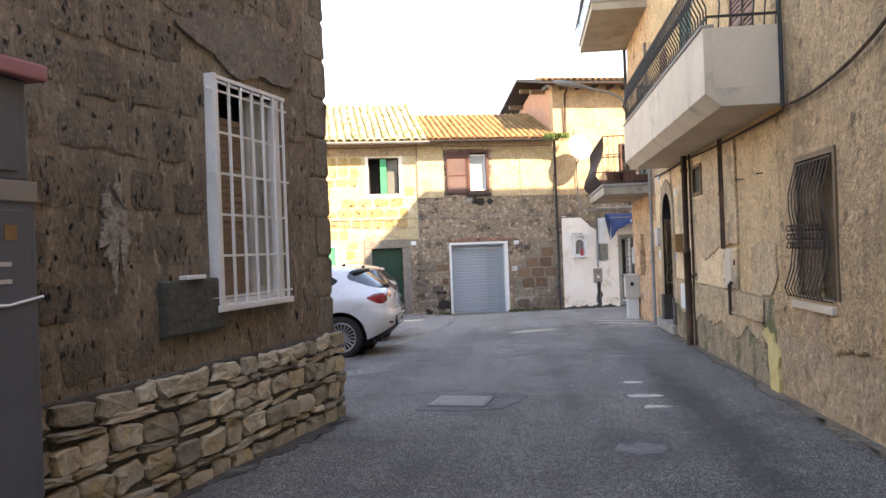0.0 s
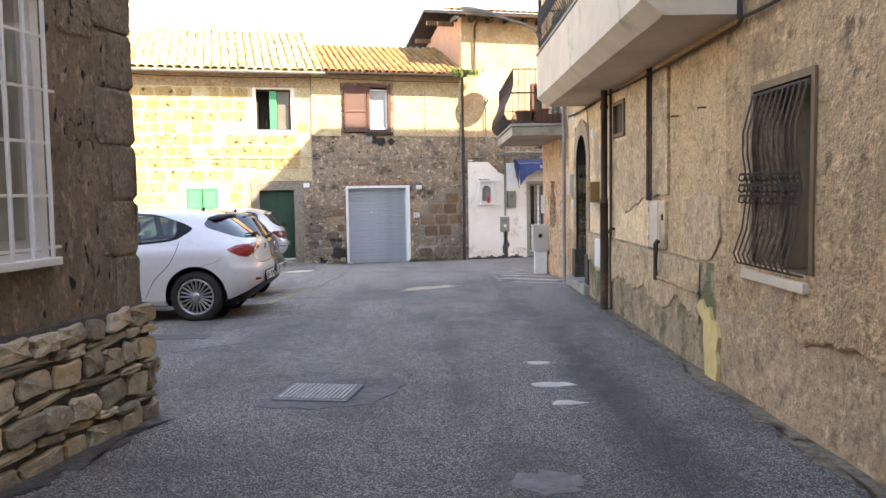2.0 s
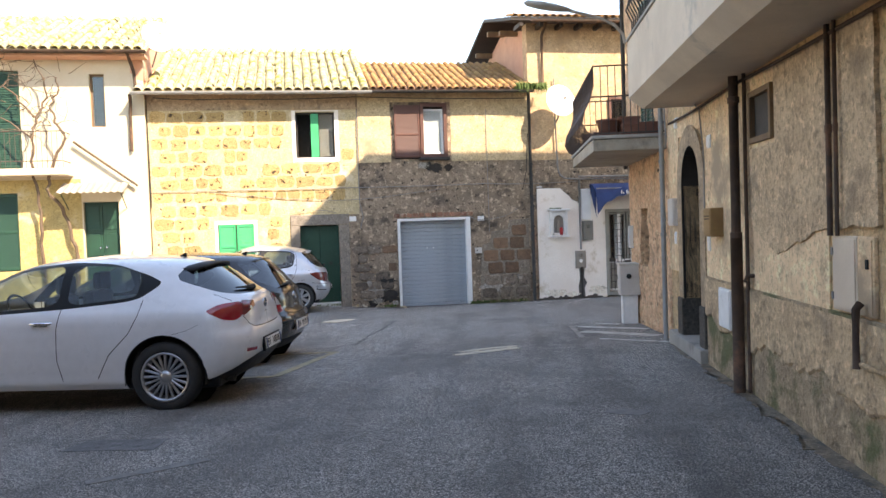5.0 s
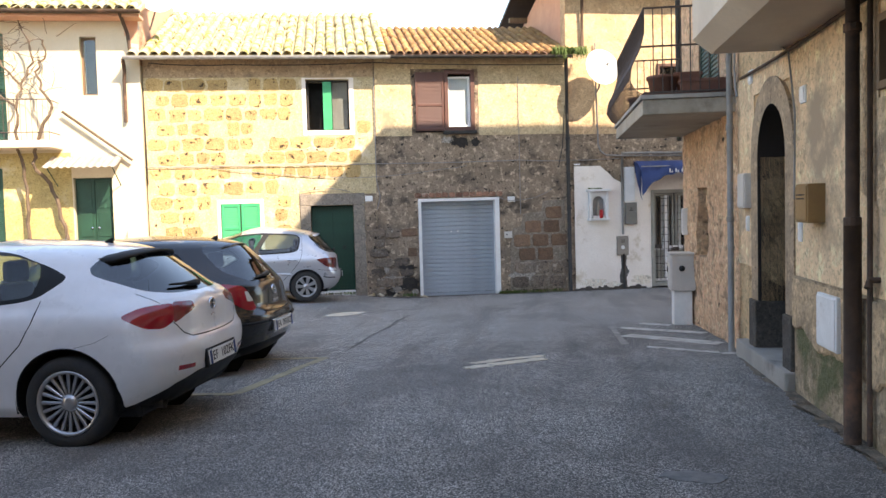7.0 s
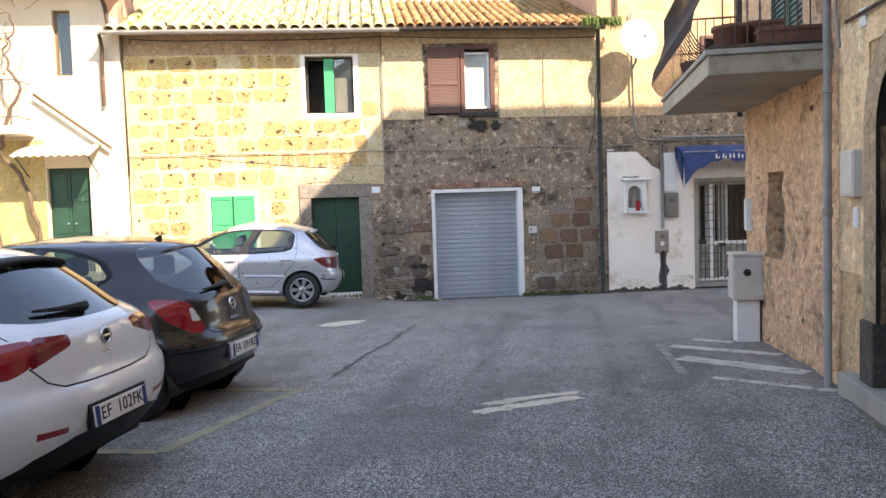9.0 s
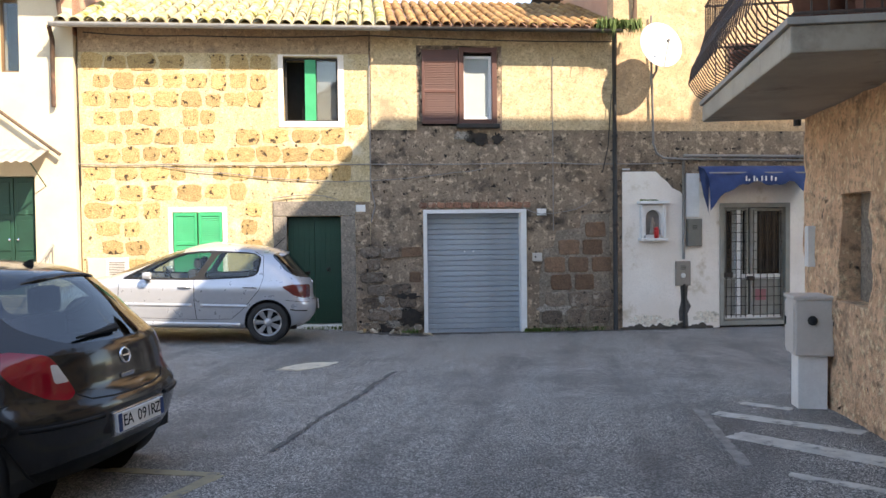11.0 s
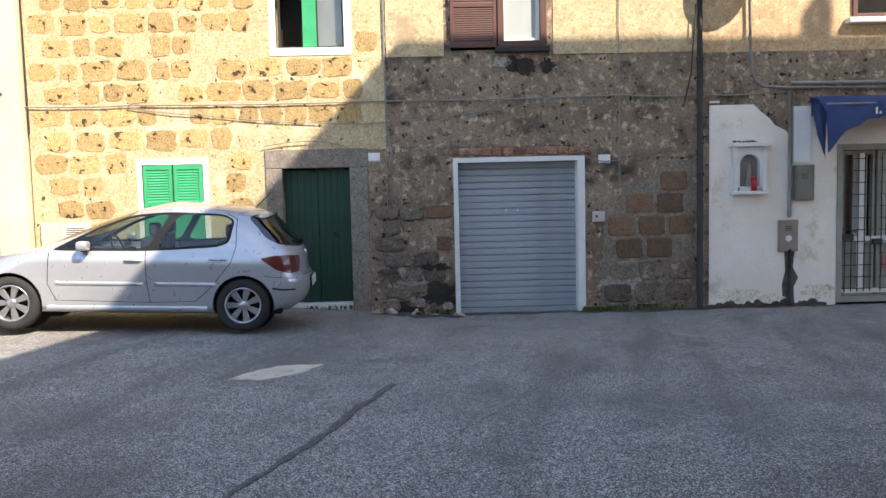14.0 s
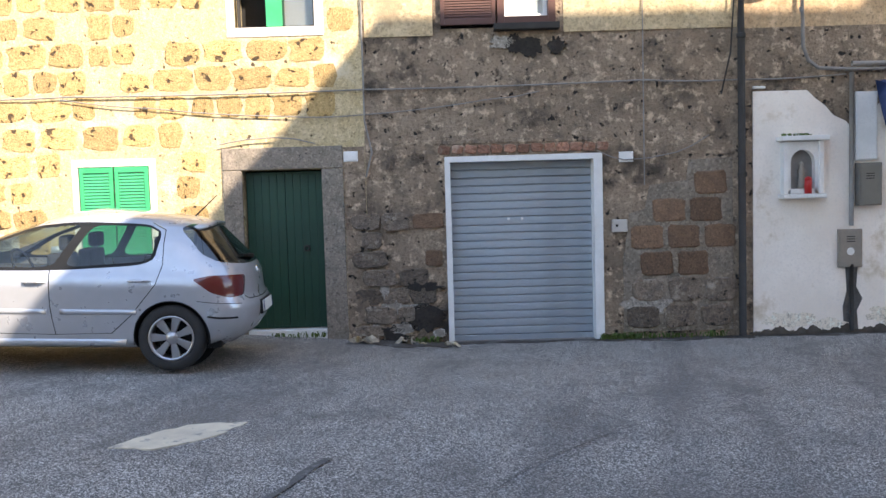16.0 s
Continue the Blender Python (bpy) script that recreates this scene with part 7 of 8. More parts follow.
def seam(pts, w, material, label):
    bm = B()
    r_ = random.Random(int(abs(pts[0][0]) * 100) + 3)
    L_, R_ = [], []
    for (x0, y0), (x1, y1) in zip(pts, pts[1:]):
        d = Vector((x1 - x0, y1 - y0))
        steps = max(2, int(d.length / 0.12))
        nx, ny = -d.normalized().y, d.normalized().x
        for k in range(steps):
            f = k / steps
            o, ww = r_.uniform(-0.02, 0.02), w * r_.uniform(0.35, 1.2)
            x, y = x0 + d.x * f + nx * o, y0 + d.y * f + ny * o
            L_.append(bm.verts.new((x + nx * ww / 2, y + ny * ww / 2, gz(x, y) + 0.0075)))
            R_.append(bm.verts.new((x - nx * ww / 2, y - ny * ww / 2, gz(x, y) + 0.0075)))
    for i in range(len(L_) - 1):
        bm.faces.new((L_[i], L_[i + 1], R_[i + 1], R_[i]))
    bmesh.ops.recalc_face_normals(bm, faces=bm.faces[:])
    return solo("road_crack", bm, material, label, "crack", kind="structure")


M_CRACK = surface("crack_tar", (0.085, 0.08, 0.075), (0.13, 0.124, 0.117), 12, 0.95, 0.5, 60)
M_TAR = surface("worn_tar", (0.085, 0.08, 0.075), (0.125, 0.12, 0.113), 14, 0.95, 0.6, 80, (0.2, 0.19, 0.18), 18, 0.54)
seam([(-2.33, 17.2), (-2.36, 18.4), (-2.3, 19.4), (-2.33, 20.3), (-2.3, 21.2)], 0.065, M_TAR, "dark worn tar line along a crack")
seam([(-1.6, 19.0), (-1.3, 20.2), (-1.05, 21.3), (-0.6, 22.2), (-0.2, 22.8)], 0.01, M_CRACK, "thin crack across the asphalt")
seam([(-0.2, 22.8), (0.65, 24.2), (1.7, 25.5)], 0.01, M_CRACK, "thin crack across the asphalt")
seam([(0.65, 24.2), (1.4, 24.4), (2.4, 24.9)], 0.013, M_CRACK, "thin crack across the asphalt")

# damp dirt along the foot of the house fronts
for u0, u1, w in ((4.95, 6.25, 0.55), (6.2, 8.2, 0.22), (8.15, 10.0, 0.3), (10.0, 12.0, 0.16)):
    foot = [FAC @ Vector((u, 0.0, 0)) for u in (u0, u1)] + [FAC @ Vector((u1 - (u1 - u0) * f, -w * g, 0)) for f, g in ((0.0, 0.7), (0.25, 0.5), (0.5, 1.0), (0.75, 0.6), (1.0, 0.8))]
    ground_patch("dirt", [(p.x, p.y) for p in foot], M_DIRT, "dark damp dirt along the wall foot", "dirt", wob=0.04)

# sandy dirt gathered along the feet of the lane's walls
M_SAND = surface("sandy_dirt", (0.24, 0.19, 0.135), (0.15, 0.12, 0.09), 7, 0.95, 0.8, 60, (0.1, 0.088, 0.07), 5, 0.52, mottle=True)
sr_ = random.Random(8)
for y0 in range(-2, 16):
    wall_x = 2.45 - 0.017 * (y0 - 7.0)
    ground_patch("dirt", [(wall_x + 0.05, y0 - 0.05), (wall_x + 0.05, y0 + 1.05)] + [(wall_x - sr_.uniform(0.1, 0.24), y0 + f) for f in (1.02, 0.75, 0.5, 0.25, 0.0)], M_SAND, "sandy dirt along the wall foot", "dirt", wob=0.03)
for u0 in (-5.6, -4.5, -3.4, -2.3, -1.2):
    foot = [LW @ Vector((u0, -0.06, 0)), LW @ Vector((u0 + 1.15, -0.06, 0))] + [LW @ Vector((u0 + f * 1.15, -0.1 - sr_.uniform(0.06, 0.2), 0)) for f in (1.0, 0.75, 0.5, 0.25, 0.0)]
    ground_patch("dirt", [(p.x, p.y) for p in foot], M_DIRT, "dark dirt along the rubble footing", "dirt", wob=0.03)

# debris and weeds at the foot of the garage wall
gr_rng = random.Random(11)
for i in range(26):
    u = gr_rng.uniform(4.95, 6.3)
    me = rubs[i % 14]
    p = FAC @ Vector((u, -gr_rng.uniform(0.02, 0.28), 0))
    ob = new("rubble_stone", me)
    k = gr_rng.uniform(0.25, 0.7)
    ob.matrix_world = Matrix.Translation((p.x, p.y, gz(p.x, p.y) + 0.005)) @ pose(0, 0, 0, gr_rng.uniform(-90, -60), gr_rng.uniform(0, 90), gr_rng.uniform(0, 360)) @ Matrix.Diagonal((k, k, k, 1))
    tagged(ob, "small loose stone chip lying by the wall", "stone", "loose chips by the wall")


def weeds(name, m, n, spread, height, label, droop=0.0, seed=1):
    """A tuft of narrow leaves, each a folded blade."""
    r_ = random.Random(seed)
    bm = B()
    for _ in range(n):
        x, y = r_.uniform(-spread[0], spread[0]), r_.uniform(-spread[1], spread[1])
        h, a = height * r_.uniform(0.4, 1.1), r_.uniform(0, 6.28)
        lx, ly = math.cos(a) * h * r_.uniform(0.3, 0.9), math.sin(a) * h * r_.uniform(0.3, 0.9)
        w = 0.006 + 0.012 * r_.random()
        nx, ny = -math.sin(a) * w, math.cos(a) * w
        p0, p1, p2 = Vector((x, y, 0)), Vector((x + lx * 0.5, y + ly * 0.5, h * 0.7)), Vector((x + lx, y + ly, h * (0.75 - droop * r_.random() * 2)))
        v = [bm.verts.new(q) for q in (p0 + Vector((nx, ny, 0)) * 0.5, p0 - Vector((nx, ny, 0)) * 0.5, p1 - Vector((nx, ny, 0)), p1 + Vector((nx, ny, 0)), p2)]
        bm.faces.new((v[0], v[1], v[2], v[3]))
        bm.faces.new((v[3], v[2], v[4]))
    return solo(name, bm, M_LEAF, label, "weeds", m, kind="stuff")


for u, s, n in ((8.35, 0.25, 160), (8.8, 0.3, 60), (4.3, 0.4, 50), (5.9, 0.2, 50), (9.4, 0.3, 40)):
    p = FAC @ Vector((u, -0.06, 0))
    weeds("weeds", Matrix.Translation((p.x, p.y, gz(p.x, p.y))) @ pose(0, 0, 0, 0, 0, 15.9), n, (s, 0.05), 0.1, "low green weeds at the foot of the wall", 0, int(u * 10))
weeds("gutter_weeds", FAC @ Matrix.Translation((9.85, -0.42, 5.06)), 420, (0.42, 0.09), 0.24, "bright green weeds growing in the gutter", 0.9, 3)

# ---- on the facades ----
def pipe(name, pts, r, material, label, m, category="pipe", collars=(), seg=10):
    t_ = thing(name, label, category, m)
    part("tube", tube(B(), pts, r, seg), material, t_, "", True)
    for x, y, z in collars:
        part("collar", lathe(B(), [(r * 1.02, -0.03), (r * 1.25, -0.025), (r * 1.25, 0.025), (r * 1.02, 0.03)], 12, Matrix.Translation((x, y, z))), material, t_)
    return t_


pipe("downpipe", [(9.78, -0.42, 5.0), (9.8, -0.36, 4.86), (9.88, -0.09, 4.55), (9.89, -0.075, 3.0), (9.9, -0.07, -0.62)], 0.045, M_PIPE_DARK, "dark rusty downpipe between two houses", FAC, collars=((9.89, -0.075, 3.1), (9.9, -0.072, 1.4)))
pipe("downpipe", [(-0.3, -0.5, 4.96), (-0.32, -0.3, 4.75), (-0.36, -0.2, 4.5), (-0.36, -0.2, 3.6)], 0.04, M_PIPE_RUST, "ochre downpipe under the eaves", FAC)
pipe("downpipe", [(-0.3, -0.62, 5.95), (-0.22, -0.3, 5.55), (-0.2, -0.2, 5.1)], 0.04, M_PIPE_RUST, "ochre downpipe under the eaves", FAC)
pipe("downpipe", [(10.3, -0.5, 6.82), (10.3, -0.1, 6.55), (10.3, -0.05, 5.2)], 0.04, M_PIPE_RUST, "ochre downpipe on the tall house", FAC)


def cable(pts, sag, r, m, label="thin grey cable strung along the wall", material=None, name="cable"):
    out = []
    for a, b in zip(pts, pts[1:]):
        a, b = Vector(a), Vector(b)
        k = max(2, int((b - a).length / 0.25))
        for i in range(k):
            f = i / k
            p = a.lerp(b, f)
            p.z -= sag * 4 * f * (1 - f)
            out.append(p)
    out.append(Vector(pts[-1]))
    solo(name, tube(B(), out, r, 5), material or M_PIPE_GREY, label, "cable", m)


W_ = -0.035
cable([(-0.1, W_, 2.6), (1.5, W_, 2.59), (5.2, W_, 2.58), (8.69, W_, 2.6), (9.85, W_, 2.57), (11.2, W_, 2.6)], 0.015, 0.01, FAC)
cable([(1.45, W_, 2.56), (2.6, W_, 2.42), (4.2, W_, 2.28), (5.2, W_, 2.27), (6.8, W_, 2.42), (7.4, W_, 2.5)], 0.02, 0.007, FAC)
cable([(5.22, W_, 4.6), (5.22, W_, 2.2), (5.3, W_, 1.8), (5.22, W_, 1.5)], 0.0, 0.012, FAC)
cable([(8.69, W_, 4.6), (8.69, W_, 1.3)], 0.0, 0.008, FAC)
cable([(8.1, W_, 1.75), (8.45, W_, 1.62), (9.1, W_, 1.7), (9.5, W_, 1.9)], 0.02, 0.007, FAC)
cable([(3.4, W_ - 0.02, 1.95), (4.1, W_ - 0.02, 2.02), (4.6, W_ - 0.02, 1.93)], -0.02, 0.008, FAC)
cable([(0.0, W_, 4.4), (0.02, W_, 2.2)], 0.0, 0.012, FAC, material=M_PIPE_DARK)
cable([(0.2, -0.3, 4.9), (2.0, -0.3, 4.86), (5.2, -0.3, 4.9), (9.8, -0.25, 4.85)], 0.03, 0.012, FAC, material=M_PIPE_DARK)
cable([(9.82, -0.1, 3.9), (9.75, -0.1, 2.9), (9.65, -0.05, 2.4)], 0.0, 0.01, FAC, material=M_PIPE_DARK)
pipe("wall_rod", [(-1.7, -0.25, 3.85), (-0.25, -0.25, 2.75)], 0.03, M_VINE, "slanting weathered pole fixed across the wall", FAC, "pole")
pipe("conduit", [(10.62, -0.06, 4.5), (10.66, -0.06, 2.95), (10.72, -0.06, 2.78), (10.85, -0.06, 2.68), (11.2, -0.06, 2.66), (13.99, -0.06, 2.62)], 0.022, M_PIPE_GREY, "grey metal conduit bending along the wall", FAC, collars=((10.64, -0.06, 3.4),))
pipe("conduit", [(11.25, -0.08, 2.72), (14.2, -0.08, 2.7)], 0.03, M_PIPE_GREY, "grey metal conduit along the wall", FAC)
pipe("conduit", [(11.26, -0.06, 2.62), (11.26, -0.06, 0.72)], 0.028, M_PIPE_GREY, "vertical grey conduit down to a meter box", FAC)
t_ = pipe("conduit", [(11.27, -0.05, 0.24), (11.28, -0.05, -0.6)], 0.026, M_PIPE_DARK, "dark pipe in a broken plaster chase", FAC)
part("chase", prism(B(), [(11.19, -0.6), (11.37, -0.62), (11.35, -0.35), (11.42, -0.2), (11.34, -0.05), (11.36, 0.24), (11.2, 0.24), (11.22, -0.1), (11.17, -0.3)], -0.03, 0.0), M_CRACK, t_)


def wall_box(name, x0, x1, z0, z1, d, material, label, m, extra=None, cat="box", yb=0.0):
    t2 = thing(name, label, cat, m)
    part("case", box(B(), x0, x1, -d, yb, z0, z1, 0.008), material, t2)
    part("cover", box(B(), x0 + 0.018, x1 - 0.018, -d - 0.008, -d, z0 + 0.018, z1 - 0.018, 0.003), material, t2)
    if extra:
        extra(t2)
    return t2


def louvres(x0, x1, z, n, d):
    def f(t2):
        for i in range(n):
            part("slot", box(B(), x0, x1, d - 0.002, d + 0.002, z + i * 0.03, z + i * 0.03 + 0.01), M_DARK, t2)
    return f


M_BOXOLIVE = surface("olive_grey_paint", (0.2, 0.19, 0.16), (0.16, 0.15, 0.13), 3, 0.6, 0.1, 40)
M_BOXTAUPE = surface("taupe_paint", (0.28, 0.24, 0.2), (0.23, 0.2, 0.17), 3, 0.6, 0.1, 40)
wall_box("meter_box", 11.32, 11.6, 0.97, 1.5, 0.14, M_BOXOLIVE, "olive grey metal meter box on the wall", FAC, louvres(11.4, 11.5, 1.3, 3, -0.15))
wall_box("white_cover", 11.31, 11.58, 1.53, 2.38, 0.06, M_WHITE, "white plastic trunking cover on the wall", FAC)


def buzzer(t2):
    louvres(11.2, 11.3, 0.52, 3, -0.07)(t2)
    part("button", lathe(B(), [(0.0, 0.012), (0.045, 0.01), (0.05, 0.0)], 10, pose(11.25, -0.068, 0.4, 90, 0, 0)), M_WHITE, t2)


wall_box("intercom_box", 11.1, 11.4, 0.2, 0.68, 0.06, M_BOXTAUPE, "taupe box with slots and a white button", FAC, buzzer)
for u, z in ((5.03, 1.76), (8.47, 1.66)):
    wall_box("number_tile", u - 0.09, u + 0.09, z - 0.065, z + 0.065, 0.02, M_WHITE, "small blank white tile on the wall", FAC, cat="tile")
wall_box("junction_box", 8.28, 8.47, 0.72, 0.88, 0.05, M_BOXGREY, "small grey plastic box with a lock", FAC, lambda t2: part("lock", box(B(), 8.32, 8.35, -0.062, -0.056, 0.79, 0.82), M_DARK, t2))
wall_box("meter_cabinet", 0.1, 0.5, 0.5, 0.9, 0.05, M_CREAM, "cream gas meter cabinet low on the wall", FAC)
wall_box("vent_cabinet", 0.42, 0.82, 0.52, 0.9, 0.06, M_BOXGREY, "grey vented cabinet low on the wall", FAC, louvres(0.48, 0.76, 0.6, 8, -0.07))
wall_box("cable_clip", 10.05, 10.2, 2.45, 2.48, 0.05, M_WHITE, "thin white plaster ledge on the wall", FAC, cat="ledge")

# wayside shrine
shrine = thing("wall_shrine", "small white wall shrine with an arched niche", "shrine", FAC)
bm = B()
n = 12
cx, r0, zc = 10.63, 0.15, 1.53
arc = [(cx - r0, 1.2)] + [(cx - r0 * math.cos(math.pi * i / n), zc + r0 * math.sin(math.pi * i / n)) for i in range(n + 1)] + [(cx + r0, 1.2)]
fx0, fx1, fz0, fz1 = 10.39, 10.87, 1.14, 1.78
outl = [(fx0, fz0)] + [(fx0 + (fx1 - fx0) * min(1, max(0, (a[0] - (cx - r0)) / (2 * r0))), fz1) for a in arc[1:-1]] + [(fx1, fz0)]
vi, vo = [bm.verts.new((x, -0.12, z)) for x, z in arc], [bm.verts.new((x, -0.12, z)) for x, z in outl]
vb = [bm.verts.new((x, -0.03, z)) for x, z in arc]
wv = [bm.verts.new((x, 0.0, z)) for x, z in outl]
for i in range(len(arc) - 1):
    bm.faces.new((vi[i], vi[i + 1], vo[i + 1], vo[i]))
    bm.faces.new((vi[i + 1], vi[i], vb[i], vb[i + 1]))
    bm.faces.new((vo[i], vo[i + 1], wv[i + 1], wv[i]))
bmesh.ops.remove_doubles(bm, verts=bm.verts[:], dist=0.0005)
bmesh.ops.recalc_face_normals(bm, faces=bm.faces[:])
part("front", bm, M_WHITE, shrine)
part("niche_back", box(B(), cx - 0.17, cx + 0.17, -0.028, -0.02, 1.15, 1.72), M_PIPE_GREY, shrine)
part("hood", box(B(), 10.34, 10.93, -0.2, 0.0, 1.79, 1.85, 0.012), M_WHITE, shrine)
part("shelf", box(B(), 10.36, 10.9, -0.19, 0.0, 1.08, 1.135, 0.012), M_WHITE, shrine)
for x in (10.385, 10.82):
    part("pilaster", box(B(), x, x + 0.055, -0.15, -0.118, 1.14, 1.785, 0.008), M_WHITE, shrine)
solo("statuette", lathe(B(), [(0.0, 0.0), (0.055, 0.0), (0.05, 0.06), (0.035, 0.16), (0.045, 0.22), (0.02, 0.27), (0.03, 0.31), (0.0, 0.345)], 14, Matrix.Translation((cx, -0.075, 1.2))), M_BOXTAUPE, "small plain figure standing in the shrine", "statue", FAC, smooth=True)
part("niche_floor", box(B(), cx - 0.15, cx + 0.15, -0.12, -0.03, 1.14, 1.2), M_WHITE, shrine)
candle = thing("votive_candle", "red plastic votive candle on the shrine shelf", "candle", FAC)
part("cup", lathe(B(), [(0.0, 0.0), (0.042, 0.0), (0.046, 0.1), (0.04, 0.17), (0.0, 0.17)], 14, Matrix.Translation((10.68, -0.155, 1.136))), M_RED, candle, "", True)
part("cap", lathe(B(), [(0.043, 0.0), (0.046, 0.02), (0.02, 0.045), (0.0, 0.05)], 14, Matrix.Translation((10.68, -0.155, 1.3))), M_RED, candle)
weeds("shrine_moss", FAC @ Matrix.Translation((10.55, -0.1, 1.85)), 60, (0.18, 0.06), 0.05, "dry moss on the shrine's hood", 0.3, 9)

# awning over the glazed door
awn = thing("awning", "drooping blue canvas awning with pale lettering", "awning", FAC)
bm = B()
nu, nv = 24, 8
rows = []
for j in range(nv + 1):
    f = j / nv
    row = []
    for i in range(nu + 1):
        u = 11.57 + 2.2 * i / nu
        hang = 0.5 * max(0.0, 1 - 2.2 * min(i, nu - i) / nu / 0.6) ** 1.4 * f ** 2
        y = -0.02 - 0.55 * math.sin(f * math.pi / 2)
        z = 2.52 - 0.2 * f ** 1.5 + 0.035 * math.sin(i * 0.8) * f - hang
        row.append(bm.verts.new((u, y, z)))
    rows.append(row)
rows.append([bm.verts.new((v.co.x, v.co.y - 0.015, v.co.z - 0.17 - 0.02 * math.sin(i * 1.7))) for i, v in enumerate(rows[-1])])
for q, w in zip(rows, rows[1:]):
    for i in range(nu):
        bm.faces.new((q[i], q[i + 1], w[i + 1], w[i]))
canvas = part("canvas", bm, M_BLUE, awn, "faded blue canvas", True)
for x, s in ((11.57, -1), (13.77, 1)):
    bm = B()
    pts = [(x, -0.02, 2.52), (x, -0.3, 2.45), (x + 0.02 * s, -0.57, 2.24), (x + 0.03 * s, -0.56, 1.62), (x - 0.06 * s, -0.44, 1.55), (x - 0.07 * s, -0.32, 1.66), (x - 0.03 * s, -0.2, 1.95), (x, -0.1, 2.3)]
    vs = [bm.verts.new(p) for p in pts]
    bm.faces.new(vs)
    bmesh.ops.solidify(bm, geom=bm.faces[:], thickness=0.01)
    part("side_flap", bm, M_BLUE, awn)
part("front_bar", tube(B(), [(11.57, -0.54, 2.36), (13.77, -0.54, 2.36)], 0.015, 6), M_PIPE_GREY, awn)
for i, (dx, h) in enumerate(((0.0, 0.12), (0.06, 0.05), (0.17, 0.12), (0.23, 0.07), (0.34, 0.12), (0.43, 0.12), (0.55, 0.12), (0.64, 0.09))):
    part("letter_bar", box(B(), 12.25 + dx * 0.9, 12.28 + dx * 0.9, -0.606, -0.598, 2.2, 2.2 + 0.8 * h), M_WHITE, awn)

# satellite dishes, aerial and street lamp
def dish(m, r, label):
    d_ = thing("satellite_dish", label, "satellite dish", m)
    prof_ = [(r * k / 8, 0.22 * r * (k / 8) ** 2) for k in range(9)]
    bm = B()
    lathe(bm, prof_[1:] + [(r * 1.02, 0.22 * r - 0.008), (r * 0.5, 0.22 * r * 0.25 - 0.012), (r / 8, -0.012)], 36)
    part("reflector", bm, M_WHITE, d_, "", True)
    part("hub", lathe(B(), [(0.0, 0.012), (r * 0.14, 0.01), (r * 0.14, -0.03), (0.0, -0.03)], 12), M_WHITE, d_)
    part("arm", tube(B(), [(0, -r * 0.98, 0.1), (0, -r * 0.6, r * 0.45), (0, -0.02, r * 0.8)], 0.012, 6), M_PIPE_GREY, d_)
    part("receiver", lathe(B(), [(0.0, -0.06), (0.03, -0.05), (0.03, 0.02), (0.0, 0.03)], 10, Matrix.Translation((0, -0.02, r * 0.8))), M_PIPE_GREY, d_)
    return d_


dd = dish(FAC @ Matrix.Translation((10.6, -0.5, 4.71)) @ pose(0, 0, 0, 90 - 12, 0, 12), 0.43, "white satellite dish on a wall bracket")
bk = thing("dish_bracket", "grey wall bracket carrying the dish", "bracket", FAC)
part("arm", tube(B(), [(10.6, -0.47, 4.65), (10.63, -0.3, 4.3), (10.65, 0.0, 4.2)], 0.025, 8), M_PIPE_GREY, bk)
part("mast", tube(B(), [(10.62, -0.06, 5.4), (10.62, -0.06, 4.1)], 0.02, 8), M_PIPE_GREY, bk)
dish(FAC @ Matrix.Translation((0.3, 0.3, 6.5)) @ pose(0, 0, 0, 90 - 15, 0, 20), 0.4, "white satellite dish above the party wall")
part("mast", tube(B(), [(0.3, 0.45, 6.4), (0.1, 0.5, 5.8)], 0.02, 6), M_PIPE_GREY, thing("dish_bracket", "grey bracket on the party wall", "bracket", FAC))
aer = thing("tv_aerial", "grey television aerial on the roof", "aerial", FAC @ Matrix.Translation((9.9, 1.2, 7.2)))
part("mast", tube(B(), [(0, 0, 0), (0, 0, 1.3)], 0.015, 6), M_PIPE_GREY, aer)
for i in range(4):
    part("element", tube(B(), [(-0.02, 0, 0.75 + 0.15 * i), (0.35, 0.1, 0.75 + 0.15 * i)], 0.012, 5), M_PIPE_GREY, aer)
lamp = thing("street_lamp", "grey street lamp on a curved arm from the house corner", "street lamp")
part("arm", tube(B(), [(2.24, 20.45, 4.75), (2.2, 20.5, 4.95), (2.05, 20.5, 5.12), (1.8, 20.5, 5.25), (1.25, 20.5, 5.42)], 0.03, 8), M_PIPE_GREY, lamp)
bm = B()
lathe(bm, [(0.03, 0.0), (0.075, 0.1), (0.12, 0.35), (0.13, 0.6), (0.09, 0.85), (0.0, 0.92)], 16)
for v in bm.verts:
    v.co.y *= 0.55
part("head", bm, M_PIPE_GREY, lamp, "", True).matrix_basis = look((1.3, 20.5, 5.42), (2.2, 20.5, 5.22))
part("post", tube(B(), [(2.2, 20.52, 2.45), (2.2, 20.52, 7.2)], 0.04, 8), M_PIPE_DARK, lamp)

